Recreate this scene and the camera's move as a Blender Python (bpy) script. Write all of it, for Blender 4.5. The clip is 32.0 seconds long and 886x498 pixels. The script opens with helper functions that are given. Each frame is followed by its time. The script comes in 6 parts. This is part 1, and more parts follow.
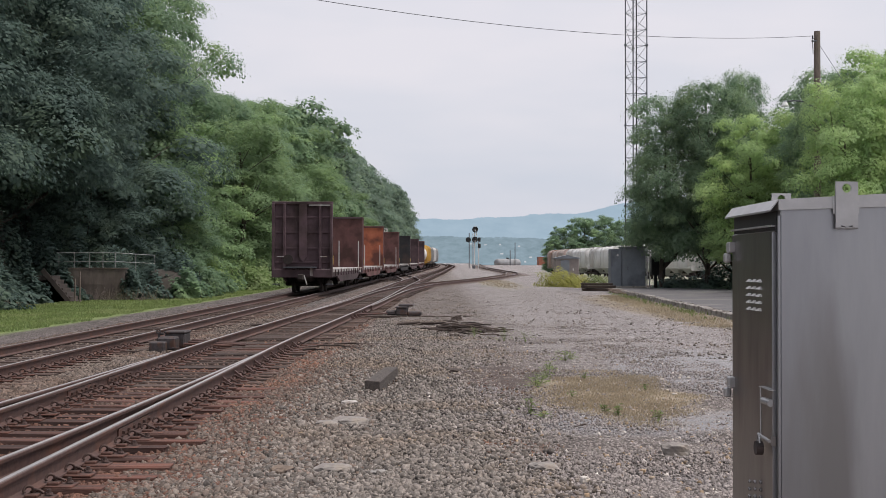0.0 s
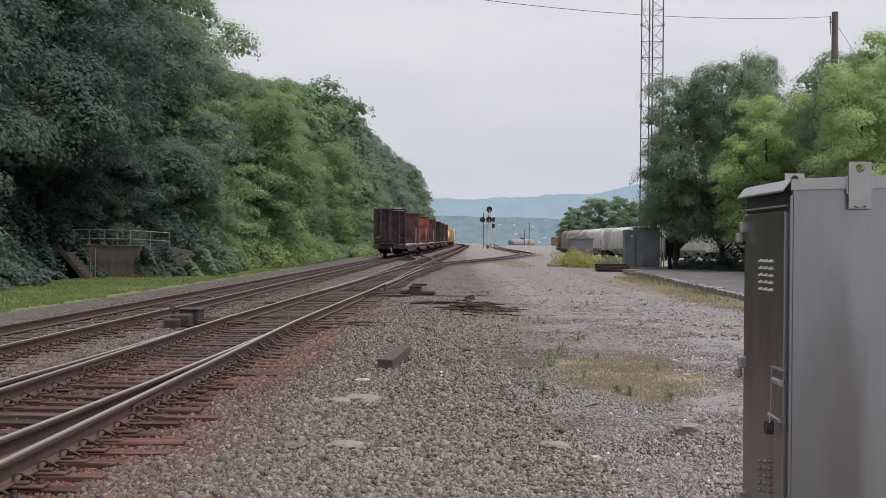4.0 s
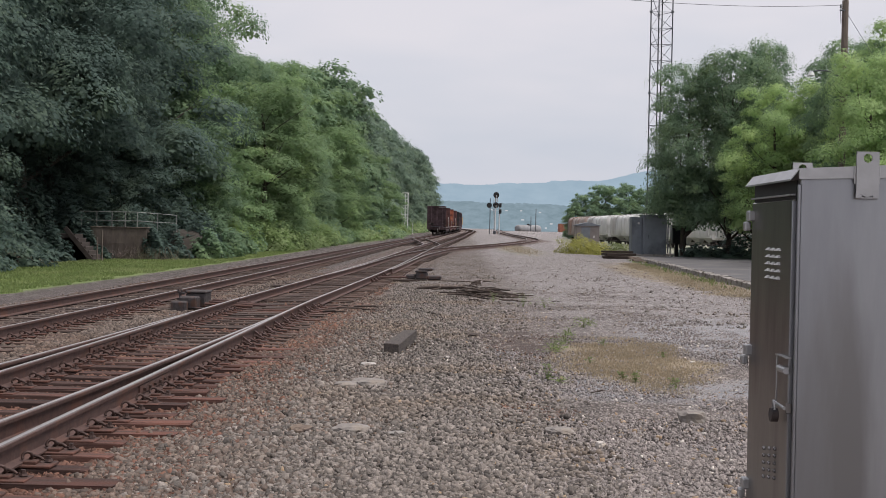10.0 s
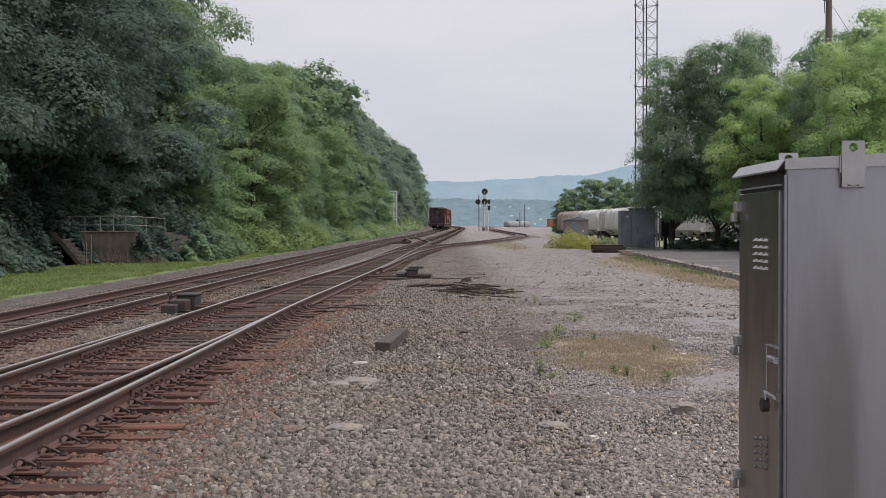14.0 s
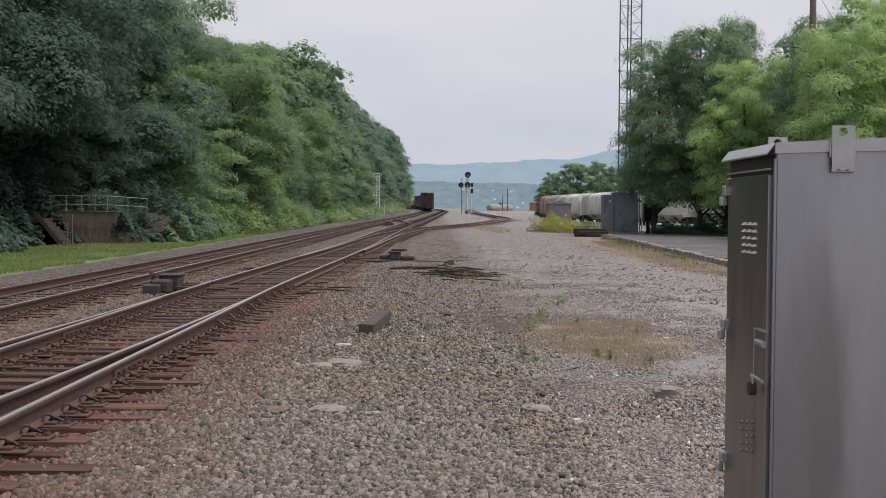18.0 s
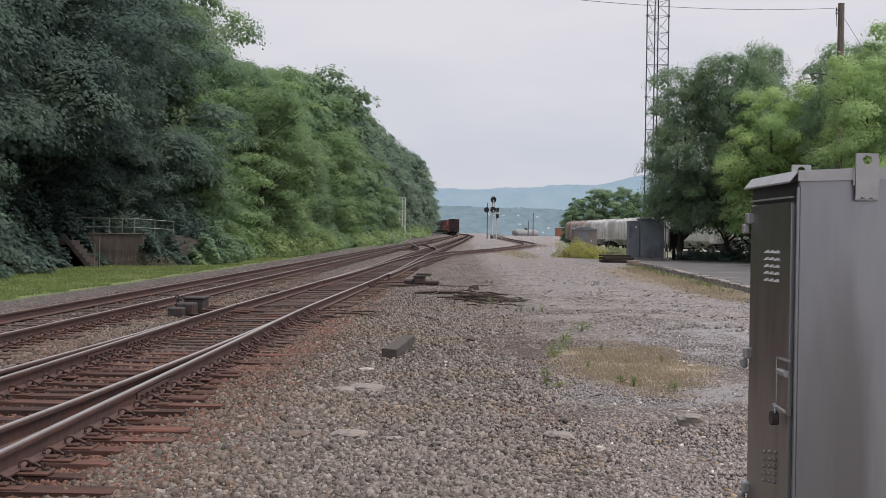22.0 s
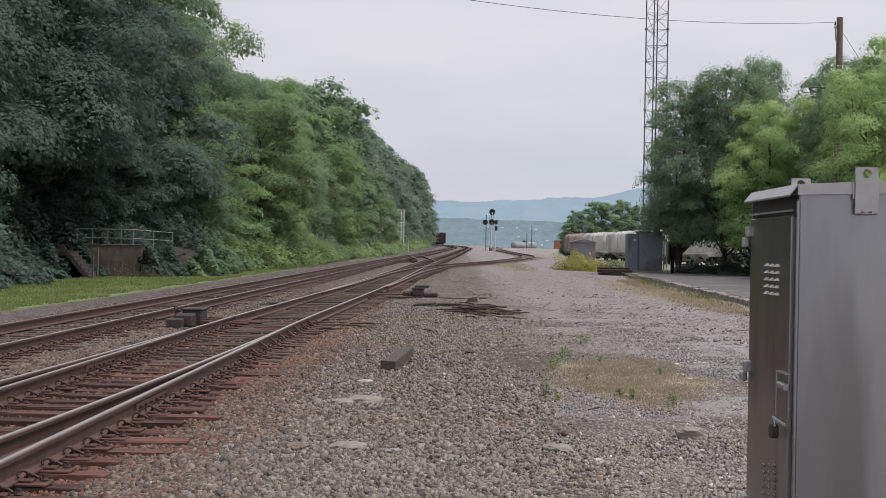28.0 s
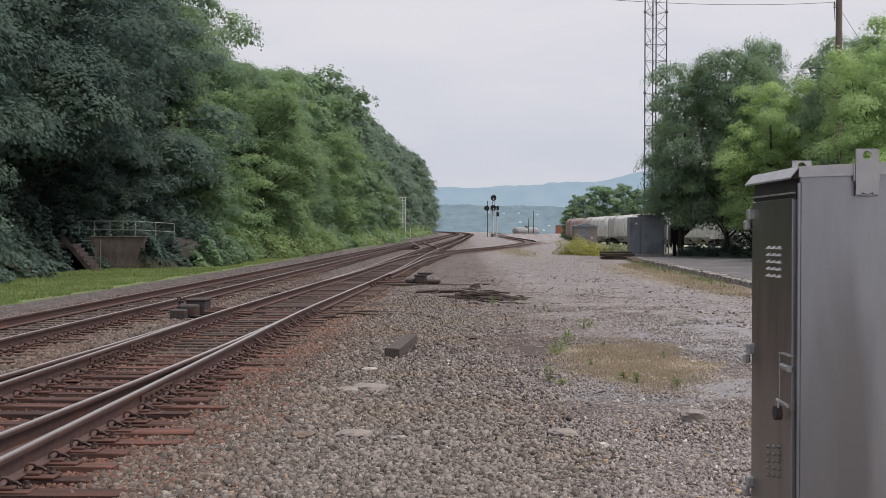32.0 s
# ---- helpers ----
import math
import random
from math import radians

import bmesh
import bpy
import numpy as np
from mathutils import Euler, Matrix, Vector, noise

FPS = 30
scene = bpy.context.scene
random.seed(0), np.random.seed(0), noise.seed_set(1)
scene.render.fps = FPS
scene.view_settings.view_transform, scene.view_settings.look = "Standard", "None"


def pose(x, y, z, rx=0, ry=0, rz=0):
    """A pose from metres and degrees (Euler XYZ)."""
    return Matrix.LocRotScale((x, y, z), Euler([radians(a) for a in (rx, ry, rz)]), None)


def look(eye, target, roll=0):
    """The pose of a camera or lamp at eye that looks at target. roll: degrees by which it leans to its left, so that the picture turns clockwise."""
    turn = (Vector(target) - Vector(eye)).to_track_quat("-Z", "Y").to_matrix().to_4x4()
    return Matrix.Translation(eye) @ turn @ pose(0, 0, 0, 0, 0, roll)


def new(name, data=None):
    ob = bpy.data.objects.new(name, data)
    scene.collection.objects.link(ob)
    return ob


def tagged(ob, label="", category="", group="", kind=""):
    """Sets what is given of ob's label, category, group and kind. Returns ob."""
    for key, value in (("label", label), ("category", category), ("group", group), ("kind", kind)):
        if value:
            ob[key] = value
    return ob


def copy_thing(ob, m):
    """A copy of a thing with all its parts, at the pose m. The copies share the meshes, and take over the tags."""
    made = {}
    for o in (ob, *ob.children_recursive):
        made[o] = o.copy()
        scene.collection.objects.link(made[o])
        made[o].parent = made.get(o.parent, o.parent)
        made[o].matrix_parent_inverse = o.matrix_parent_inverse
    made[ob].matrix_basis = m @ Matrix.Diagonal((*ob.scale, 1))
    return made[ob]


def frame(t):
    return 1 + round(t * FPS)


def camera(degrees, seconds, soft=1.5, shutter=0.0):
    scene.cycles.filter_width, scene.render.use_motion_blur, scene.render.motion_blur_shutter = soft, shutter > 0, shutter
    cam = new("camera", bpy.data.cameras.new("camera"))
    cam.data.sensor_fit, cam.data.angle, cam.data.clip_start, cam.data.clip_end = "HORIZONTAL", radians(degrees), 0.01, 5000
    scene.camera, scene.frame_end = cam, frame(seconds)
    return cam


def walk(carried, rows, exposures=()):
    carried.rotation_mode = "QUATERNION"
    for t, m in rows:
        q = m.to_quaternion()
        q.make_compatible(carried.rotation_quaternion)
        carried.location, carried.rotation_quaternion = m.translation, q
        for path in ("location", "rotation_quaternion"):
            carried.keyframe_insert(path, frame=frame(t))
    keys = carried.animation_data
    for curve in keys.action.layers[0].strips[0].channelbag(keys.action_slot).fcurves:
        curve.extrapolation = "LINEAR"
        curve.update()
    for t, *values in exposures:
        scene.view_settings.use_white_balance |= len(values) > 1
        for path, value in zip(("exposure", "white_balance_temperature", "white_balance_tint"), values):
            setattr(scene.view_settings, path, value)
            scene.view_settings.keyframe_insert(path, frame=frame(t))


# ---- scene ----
cam = camera(40.0, 32.0, soft=0.65)
PATH = [
    (0, (-0.135, -0.756, 1.658), (-0.128, 1.244, 1.686), 0.1),
    (0.5, (-0.091, -0.76, 1.652), (-0.051, 1.24, 1.663), 0.1),
    (1, (-0.083, -0.746, 1.655), (-0.044, 1.253, 1.678), -0.4),
    (1.5, (-0.107, -0.76, 1.652), (-0.066, 1.239, 1.675), 0.1),
    (2, (-0.128, -0.787, 1.648), (-0.08, 1.212, 1.656), 0.7),
    (2.5, (-0.136, -0.776, 1.646), (-0.09, 1.224, 1.632), 0.6),
    (3, (-0.134, -0.773, 1.648), (-0.107, 1.227, 1.633), 0.3),
    (3.5, (-0.128, -0.762, 1.65), (-0.129, 1.238, 1.641), 0.5),
    (5.5, (-0.126, -0.769, 1.652), (-0.16, 1.231, 1.649), 0.4),
    (6, (-0.133, -0.78, 1.651), (-0.17, 1.22, 1.643), 0.7),
    (6.5, (-0.136, -0.779, 1.652), (-0.177, 1.22, 1.64), 0.9),
    (7, (-0.137, -0.798, 1.647), (-0.177, 1.201, 1.635), 1.0),
    (7.5, (-0.134, -0.795, 1.649), (-0.167, 1.205, 1.629), 0.9),
    (8, (-0.13, -0.787, 1.651), (-0.161, 1.212, 1.627), 0.9),
    (8.5, (-0.134, -0.797, 1.648), (-0.162, 1.202, 1.626), 1.0),
    (9, (-0.134, -0.779, 1.649), (-0.162, 1.221, 1.621), 1.4),
    (9.5, (-0.136, -0.784, 1.65), (-0.164, 1.215, 1.619), 1.6),
    (10, (-0.136, -0.793, 1.651), (-0.162, 1.207, 1.621), 1.1),
    (10.5, (-0.136, -0.793, 1.652), (-0.161, 1.206, 1.622), 1.1),
    (11, (-0.134, -0.791, 1.652), (-0.157, 1.209, 1.622), 0.8),
    (11.5, (-0.133, -0.787, 1.654), (-0.153, 1.213, 1.629), 0.8),
    (12, (-0.132, -0.788, 1.652), (-0.153, 1.212, 1.629), 0.6),
    (12.5, (-0.133, -0.797, 1.653), (-0.151, 1.203, 1.629), 0.4),
    (13, (-0.137, -0.804, 1.652), (-0.151, 1.195, 1.627), 0.2),
    (13.5, (-0.136, -0.802, 1.651), (-0.149, 1.198, 1.625), 0.1),
    (14, (-0.132, -0.795, 1.651), (-0.141, 1.205, 1.617), -0.1),
    (14.5, (-0.112, -0.78, 1.652), (-0.089, 1.22, 1.613), -1.1),
    (16.5, (-0.072, -0.739, 1.65), (-0.04, 1.26, 1.596), -1.4),
    (17, (-0.159, -0.782, 1.647), (-0.133, 1.217, 1.587), -1.3),
    (17.5, (-0.199, -0.798, 1.644), (-0.176, 1.201, 1.581), -2.0),
    (18, (-0.155, -0.781, 1.645), (-0.135, 1.218, 1.583), 0.4),
    (18.5, (-0.108, -0.762, 1.646), (-0.125, 1.237, 1.596), 0.5),
    (19, (-0.103, -0.763, 1.648), (-0.18, 1.235, 1.617), -0.1),
    (19.5, (-0.121, -0.781, 1.645), (-0.2, 1.217, 1.615), 0.5),
    (20, (-0.134, -0.784, 1.644), (-0.184, 1.215, 1.609), 1.3),
    (20.5, (-0.139, -0.769, 1.646), (-0.185, 1.23, 1.611), 0.9),
    (21, (-0.138, -0.776, 1.647), (-0.184, 1.223, 1.613), 0.9),
    (21.5, (-0.138, -0.791, 1.645), (-0.176, 1.209, 1.623), 0.4),
    (22, (-0.137, -0.771, 1.649), (-0.159, 1.228, 1.627), 0.8),
    (22.5, (-0.147, -0.778, 1.646), (-0.174, 1.222, 1.632), 1.3),
    (23, (-0.147, -0.775, 1.647), (-0.181, 1.224, 1.635), 1.2),
    (23.5, (-0.154, -0.784, 1.647), (-0.189, 1.216, 1.632), 1.7),
    (24, (-0.15, -0.784, 1.644), (-0.172, 1.216, 1.631), 1.5),
    (24.5, (-0.151, -0.787, 1.646), (-0.18, 1.213, 1.631), 1.0),
    (25, (-0.152, -0.789, 1.646), (-0.179, 1.21, 1.631), 1.5),
    (25.5, (-0.146, -0.785, 1.649), (-0.168, 1.215, 1.641), 1.2),
    (27.5, (-0.141, -0.759, 1.654), (-0.155, 1.241, 1.646), 1.0),
    (28, (-0.144, -0.78, 1.649), (-0.164, 1.22, 1.647), 1.0),
    (28.5, (-0.142, -0.777, 1.651), (-0.157, 1.223, 1.655), 0.7),
    (29, (-0.141, -0.776, 1.653), (-0.153, 1.224, 1.657), 0.6),
    (29.5, (-0.143, -0.772, 1.652), (-0.157, 1.228, 1.654), 0.7),
    (30, (-0.145, -0.787, 1.652), (-0.16, 1.213, 1.652), 0.6),
    (30.5, (-0.143, -0.79, 1.651), (-0.158, 1.21, 1.651), 0.4),
    (31, (-0.146, -0.79, 1.652), (-0.159, 1.21, 1.65), 0.5),
    (31.5, (-0.149, -0.789, 1.652), (-0.17, 1.211, 1.633), 0.1),
    (32, (-0.147, -0.797, 1.653), (-0.17, 1.203, 1.629), 0.1),
]
walk(cam, [(t, look(eye, target, roll)) for t, eye, target, roll in PATH],
     [(0, 0.42, 6500, 14), (2, 0.35, 6500, 14), (6, 0.35, 6500, 14), (12, 0.34, 6500, 14), (18, 0.30, 6500, 14), (24, 0.35, 6500, 14), (32, 0.34, 6500, 14)])

# ---- world and light ----
SUN_ELEV, SUN_ROT = radians(68), radians(105)
world = bpy.data.worlds.new("world")
scene.world = world
world.use_nodes = True
wn, wl = world.node_tree.nodes, world.node_tree.links
sky = wn.new("ShaderNodeTexSky")
sky.sky_type, sky.sun_disc = "NISHITA", False
sky.sun_elevation, sky.sun_rotation, sky.air_density, sky.dust_density = SUN_ELEV, SUN_ROT, 1.5, 4.0
wtc = wn.new("ShaderNodeTexCoord")
wmap = wn.new("ShaderNodeMapping")
wmap.inputs["Scale"].default_value = (1.0, 1.0, 4.0)
wnoise = wn.new("ShaderNodeTexNoise")
wnoise.inputs["Scale"].default_value, wnoise.inputs["Detail"].default_value = 2.3, 4.0
wramp = wn.new("ShaderNodeValToRGB")
wramp.color_ramp.elements[0].position, wramp.color_ramp.elements[0].color = 0.36, (0.485, 0.525, 0.585, 1)
wramp.color_ramp.elements[1].position, wramp.color_ramp.elements[1].color = 0.64, (0.61, 0.607, 0.64, 1)
wbg1, wbg2, wmix = wn.new("ShaderNodeBackground"), wn.new("ShaderNodeBackground"), wn.new("ShaderNodeMixShader")
wbg1.inputs["Strength"].default_value, wbg2.inputs["Strength"].default_value, wmix.inputs[0].default_value = 0.08, 1.0, 0.9
wl.new(wtc.outputs["Generated"], wmap.inputs["Vector"])
wl.new(wmap.outputs["Vector"], wnoise.inputs["Vector"])
wl.new(wnoise.outputs["Fac"], wramp.inputs["Fac"])
wl.new(wramp.outputs["Color"], wbg2.inputs["Color"])
wl.new(sky.outputs["Color"], wbg1.inputs["Color"])
wl.new(wbg1.outputs[0], wmix.inputs[1])
wl.new(wbg2.outputs[0], wmix.inputs[2])
wl.new(wmix.outputs[0], wn["World Output"].inputs["Surface"])
sun = new("sun", bpy.data.lights.new("sun", "SUN"))
sun.data.energy, sun.data.angle, sun.data.color = 2.2, radians(20), (1.0, 0.96, 0.9)
sun.matrix_world = look((21.7, -5.8, 55.6), (0, 0, 0))


# ---- materials ----
def ramp_set(node, stops):
    els = node.color_ramp.elements
    while len(els) < len(stops):
        els.new(0.5)
    for e, (p, c) in zip(els, stops):
        e.position, e.color = p, (*c, 1)


def mat(name, c1, c2, scale=8.0, rough=0.8, metal=0.0, bump=0.3, wear=None, wear_scale=1.2, wear_at=0.58, vary=0.0, island=0.0, stretch=(1, 1, 1), bump_dist=0.01):
    """Two tones at a fine scale, stains of a third at a coarse one, a little relief."""
    m = bpy.data.materials.new(name)
    m.use_nodes = True
    nt = m.node_tree
    n, l = nt.nodes, nt.links
    b = n["Principled BSDF"]
    tc = n.new("ShaderNodeTexCoord")
    mp = n.new("ShaderNodeMapping")
    mp.inputs["Scale"].default_value = stretch
    l.new(tc.outputs["Object"], mp.inputs["Vector"])
    t1 = n.new("ShaderNodeTexNoise")
    t1.inputs["Scale"].default_value, t1.inputs["Detail"].default_value, t1.inputs["Roughness"].default_value = scale, 6, 0.65
    l.new(mp.outputs["Vector"], t1.inputs["Vector"])
    r1 = n.new("ShaderNodeValToRGB")
    ramp_set(r1, [(0.32, c1), (0.68, c2)])
    l.new(t1.outputs["Fac"], r1.inputs["Fac"])
    col = r1.outputs["Color"]
    if wear:
        t2 = n.new("ShaderNodeTexNoise")
        t2.inputs["Scale"].default_value, t2.inputs["Detail"].default_value = wear_scale, 8
        l.new(mp.outputs["Vector"], t2.inputs["Vector"])
        r2 = n.new("ShaderNodeMapRange")
        r2.inputs["From Min"].default_value, r2.inputs["From Max"].default_value = wear_at - 0.06, wear_at + 0.1
        l.new(t2.outputs["Fac"], r2.inputs["Value"])
        mx = n.new("ShaderNodeMix")
        mx.data_type = "RGBA"
        l.new(r2.outputs["Result"], mx.inputs["Factor"])
        l.new(col, mx.inputs[6])
        mx.inputs[7].default_value = (*wear, 1)
        col = mx.outputs[2]
    for amount, src, out in ((vary, "ShaderNodeObjectInfo", "Random"), (island, "ShaderNodeNewGeometry", "Random Per Island")):
        if amount:
            oi = n.new(src)
            mr = n.new("ShaderNodeMapRange")
            mr.inputs["To Min"].default_value, mr.inputs["To Max"].default_value = 1 - amount, 1 + amount
            l.new(oi.outputs[out], mr.inputs["Value"])
            hs = n.new("ShaderNodeHueSaturation")
            l.new(mr.outputs["Result"], hs.inputs["Value"])
            l.new(col, hs.inputs["Color"])
            col = hs.outputs["Color"]
    l.new(col, b.inputs["Base Color"])
    b.inputs["Roughness"].default_value, b.inputs["Metallic"].default_value = rough, metal
    if bump:
        bp = n.new("ShaderNodeBump")
        bp.inputs["Strength"].default_value, bp.inputs["Distance"].default_value = bump, bump_dist
        l.new(t1.outputs["Fac"], bp.inputs["Height"])
        l.new(bp.outputs["Normal"], b.inputs["Normal"])
    return m


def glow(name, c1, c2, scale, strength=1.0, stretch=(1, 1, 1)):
    """For the far distance alone: hills and houses, their haze painted as glowing colour."""
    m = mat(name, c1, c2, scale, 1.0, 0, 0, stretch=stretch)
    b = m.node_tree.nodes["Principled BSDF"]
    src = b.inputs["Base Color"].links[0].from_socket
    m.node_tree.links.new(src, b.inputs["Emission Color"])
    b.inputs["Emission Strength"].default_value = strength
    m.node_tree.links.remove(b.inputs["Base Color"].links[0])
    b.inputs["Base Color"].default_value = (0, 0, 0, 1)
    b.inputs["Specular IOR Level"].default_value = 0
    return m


M = {}
M["rail_side"] = mat("rail_side", (0.068, 0.038, 0.033), (0.115, 0.066, 0.055), 14, 0.7, 0.1, 0.4, (0.125, 0.058, 0.04), 3)
M["rail_edge"] = mat("rail_edge", (0.16, 0.13, 0.12), (0.24, 0.20, 0.185), 6, 0.5, 0.5, 0.05, stretch=(20, 0.5, 1))
M["rail_top"] = mat("rail_top", (0.5, 0.475, 0.465), (0.64, 0.61, 0.595), 3, 0.48, 1.0, 0.005, stretch=(20, 0.5, 1))
M["rail_top_dull"] = mat("rail_top_dull", (0.25, 0.22, 0.20), (0.36, 0.33, 0.31), 5, 0.42, 0.9, 0.05, stretch=(20, 0.5, 1))
M["tie"] = mat("tie", (0.042, 0.025, 0.021), (0.088, 0.045, 0.034), 9, 0.9, 0, 0.9, (0.118, 0.047, 0.032), 1.6, 0.53, vary=0.5, stretch=(0.6, 6, 3))
M["tie_grey"] = mat("tie_grey", (0.05, 0.035, 0.03), (0.10, 0.07, 0.057), 9, 0.9, 0, 0.9, (0.14, 0.078, 0.056), 2.0, vary=0.3, stretch=(0.6, 6, 3))
M["clip"] = mat("clip", (0.05, 0.032, 0.027), (0.10, 0.06, 0.05), 30, 0.55, 0.4, 0.3)
M["plate"] = mat("plate", (0.05, 0.03, 0.026), (0.10, 0.053, 0.04), 20, 0.8, 0.1, 0.4, (0.13, 0.055, 0.038), 5, 0.57)
M["stone_grey"] = mat("stone_grey", (0.125, 0.107, 0.093), (0.25, 0.217, 0.19), 40, 0.9, 0, 0.8, (0.2, 0.155, 0.118), 0.35, 0.56, island=0.58)
M["stone_fine"] = mat("stone_fine", (0.158, 0.136, 0.125), (0.32, 0.281, 0.261), 40, 0.9, 0, 0.4, (0.25, 0.23, 0.225), 0.5, 0.58, island=0.38)
M["stone_rust"] = mat("stone_rust", (0.098, 0.05, 0.036), (0.19, 0.094, 0.064), 25, 0.92, 0, 0.4, island=0.5)
M["stone_track"] = mat("stone_track", (0.075, 0.05, 0.04), (0.16, 0.105, 0.082), 28, 0.92, 0, 0.5, (0.17, 0.085, 0.055), 0.6, 0.54, island=0.45)
M["stone_tan"] = mat("stone_tan", (0.24, 0.165, 0.10), (0.38, 0.28, 0.185), 20, 0.9, 0, 0.4, (0.30, 0.24, 0.18), 3, island=0.35)
M["stone_brown"] = mat("stone_brown", (0.088, 0.068, 0.056), (0.195, 0.152, 0.126), 28, 0.92, 0, 0.5, (0.15, 0.10, 0.075), 0.4, 0.55, island=0.5)
M["stone_white"] = mat("stone_white", (0.42, 0.38, 0.34), (0.62, 0.57, 0.52), 12, 0.9, 0, 0.4, (0.35, 0.28, 0.2), 6, island=0.3)
M["concrete"] = mat("concrete", (0.22, 0.203, 0.188), (0.33, 0.305, 0.28), 18, 0.92, 0, 0.5, (0.14, 0.12, 0.10), 3, vary=0.15)
M["lump"] = mat("lump", (0.16, 0.142, 0.128), (0.29, 0.262, 0.238), 14, 0.92, 0, 0.6, (0.26, 0.22, 0.18), 5)
M["lump_pale"] = mat("lump_pale", (0.30, 0.275, 0.25), (0.5, 0.465, 0.43), 16, 0.9, 0, 0.5, (0.22, 0.19, 0.16), 7)
M["asphalt"] = mat("asphalt", (0.085, 0.08, 0.083), (0.125, 0.12, 0.122), 30, 0.92, 0, 0.4, (0.16, 0.15, 0.14), 0.6)
M["wood_old"] = mat("wood_old", (0.09, 0.065, 0.05), (0.19, 0.145, 0.11), 7, 0.9, 0, 0.6, (0.06, 0.045, 0.04), 3, vary=0.25, stretch=(6, 0.7, 6))
M["wood_stub"] = mat("wood_stub", (0.05, 0.04, 0.036), (0.105, 0.086, 0.075), 9, 0.9, 0, 0.6, (0.05, 0.042, 0.038), 3, stretch=(7, 0.6, 7))
M["wood_dark"] = mat("wood_dark", (0.035, 0.026, 0.022), (0.08, 0.058, 0.046), 9, 0.92, 0, 0.6, vary=0.3, stretch=(4, 1, 4))
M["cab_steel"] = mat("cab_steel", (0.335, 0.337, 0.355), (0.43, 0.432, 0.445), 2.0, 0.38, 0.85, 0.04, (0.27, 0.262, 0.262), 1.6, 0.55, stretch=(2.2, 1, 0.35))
# door sheet, darker and browner than the body steel
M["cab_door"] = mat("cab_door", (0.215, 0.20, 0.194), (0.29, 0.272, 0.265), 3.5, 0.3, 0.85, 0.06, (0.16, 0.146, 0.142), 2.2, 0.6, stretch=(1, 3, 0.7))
M["cab_trim"] = mat("cab_trim", (0.40, 0.39, 0.39), (0.50, 0.49, 0.49), 9, 0.45, 0.7, 0.05)
M["cab_white"] = mat("cab_white", (0.52, 0.5, 0.48), (0.62, 0.6, 0.58), 12, 0.5, 0.2, 0.05)
M["black"] = mat("black", (0.012, 0.012, 0.013), (0.025, 0.025, 0.026), 8, 0.6, 0, 0.1)
M["machine"] = mat("machine", (0.042, 0.036, 0.036), (0.09, 0.077, 0.077), 14, 0.7, 0.3, 0.3, (0.10, 0.055, 0.04), 5)
M["silver"] = mat("silver", (0.58, 0.58, 0.58), (0.7, 0.7, 0.69), 6, 0.6, 0.1, 0.1)
M["mast_white"] = mat("mast_white", (0.74, 0.74, 0.73), (0.84, 0.84, 0.82), 6, 0.6, 0, 0.1)
M["galv"] = mat("galv", (0.10, 0.105, 0.115), (0.16, 0.165, 0.18), 4, 0.6, 0.5, 0.05)
M["case_grey"] = mat("case_grey", (0.18, 0.2, 0.22), (0.225, 0.245, 0.27), 2, 0.6, 0.2, 0.05, (0.12, 0.13, 0.15), 0.8)
M["case_brown"] = mat("case_brown", (0.21, 0.18, 0.17), (0.27, 0.235, 0.22), 2, 0.7, 0.1, 0.05)
M["car_brown"] = mat("car_brown", (0.072, 0.045, 0.052), (0.12, 0.076, 0.084), 1.6, 0.85, 0.1, 0.2, (0.045, 0.028, 0.026), 0.7, 0.55, vary=0.2)
M["car_orange"] = mat("car_orange", (0.36, 0.105, 0.058), (0.50, 0.165, 0.09), 1.3, 0.85, 0.1, 0.2, (0.13, 0.048, 0.036), 0.8, 0.55, vary=0.1)
M["car_rust"] = mat("car_rust", (0.12, 0.058, 0.057), (0.19, 0.085, 0.078), 1.3, 0.85, 0.1, 0.2, (0.075, 0.035, 0.03), 0.9, 0.5, vary=0.2)
M["car_black"] = mat("car_black", (0.02, 0.02, 0.023), (0.04, 0.038, 0.04), 1.5, 0.8, 0.1, 0.2, (0.06, 0.04, 0.036), 0.8, 0.6)
M["car_white"] = mat("car_white", (0.62, 0.61, 0.6), (0.72, 0.71, 0.69), 1.2, 0.7, 0, 0.1, (0.47, 0.44, 0.42), 0.5, 0.55, stretch=(1, 1, 0.3))
M["car_tan"] = mat("car_tan", (0.36, 0.30, 0.275), (0.46, 0.40, 0.37), 1.2, 0.75, 0, 0.1, (0.33, 0.2, 0.15), 0.5, 0.55, stretch=(1, 1, 0.3))
M["car_yellow"] = mat("car_yellow", (0.45, 0.26, 0.05), (0.58, 0.34, 0.07), 1.2, 0.7, 0, 0.1, (0.3, 0.17, 0.05), 0.6, 0.6)
M["car_grey"] = mat("car_grey", (0.22, 0.225, 0.23), (0.32, 0.32, 0.325), 1.0, 0.7, 0, 0.1, (0.2, 0.19, 0.18), 0.5, 0.55)
M["car_deck"] = mat("car_deck", (0.28, 0.26, 0.25), (0.42, 0.40, 0.385), 2.0, 0.9, 0, 0.2, (0.14, 0.08, 0.06), 1.0, 0.55)
M["undercarriage"] = mat("undercarriage", (0.028, 0.022, 0.02), (0.055, 0.042, 0.038), 5, 0.85, 0.2, 0.2)
M["paint_white"] = mat("paint_white", (0.55, 0.54, 0.52), (0.68, 0.66, 0.63), 6, 0.7, 0, 0.05)
M["paint_yellow"] = mat("paint_yellow", (0.6, 0.42, 0.06), (0.7, 0.5, 0.08), 6, 0.7, 0, 0.05)
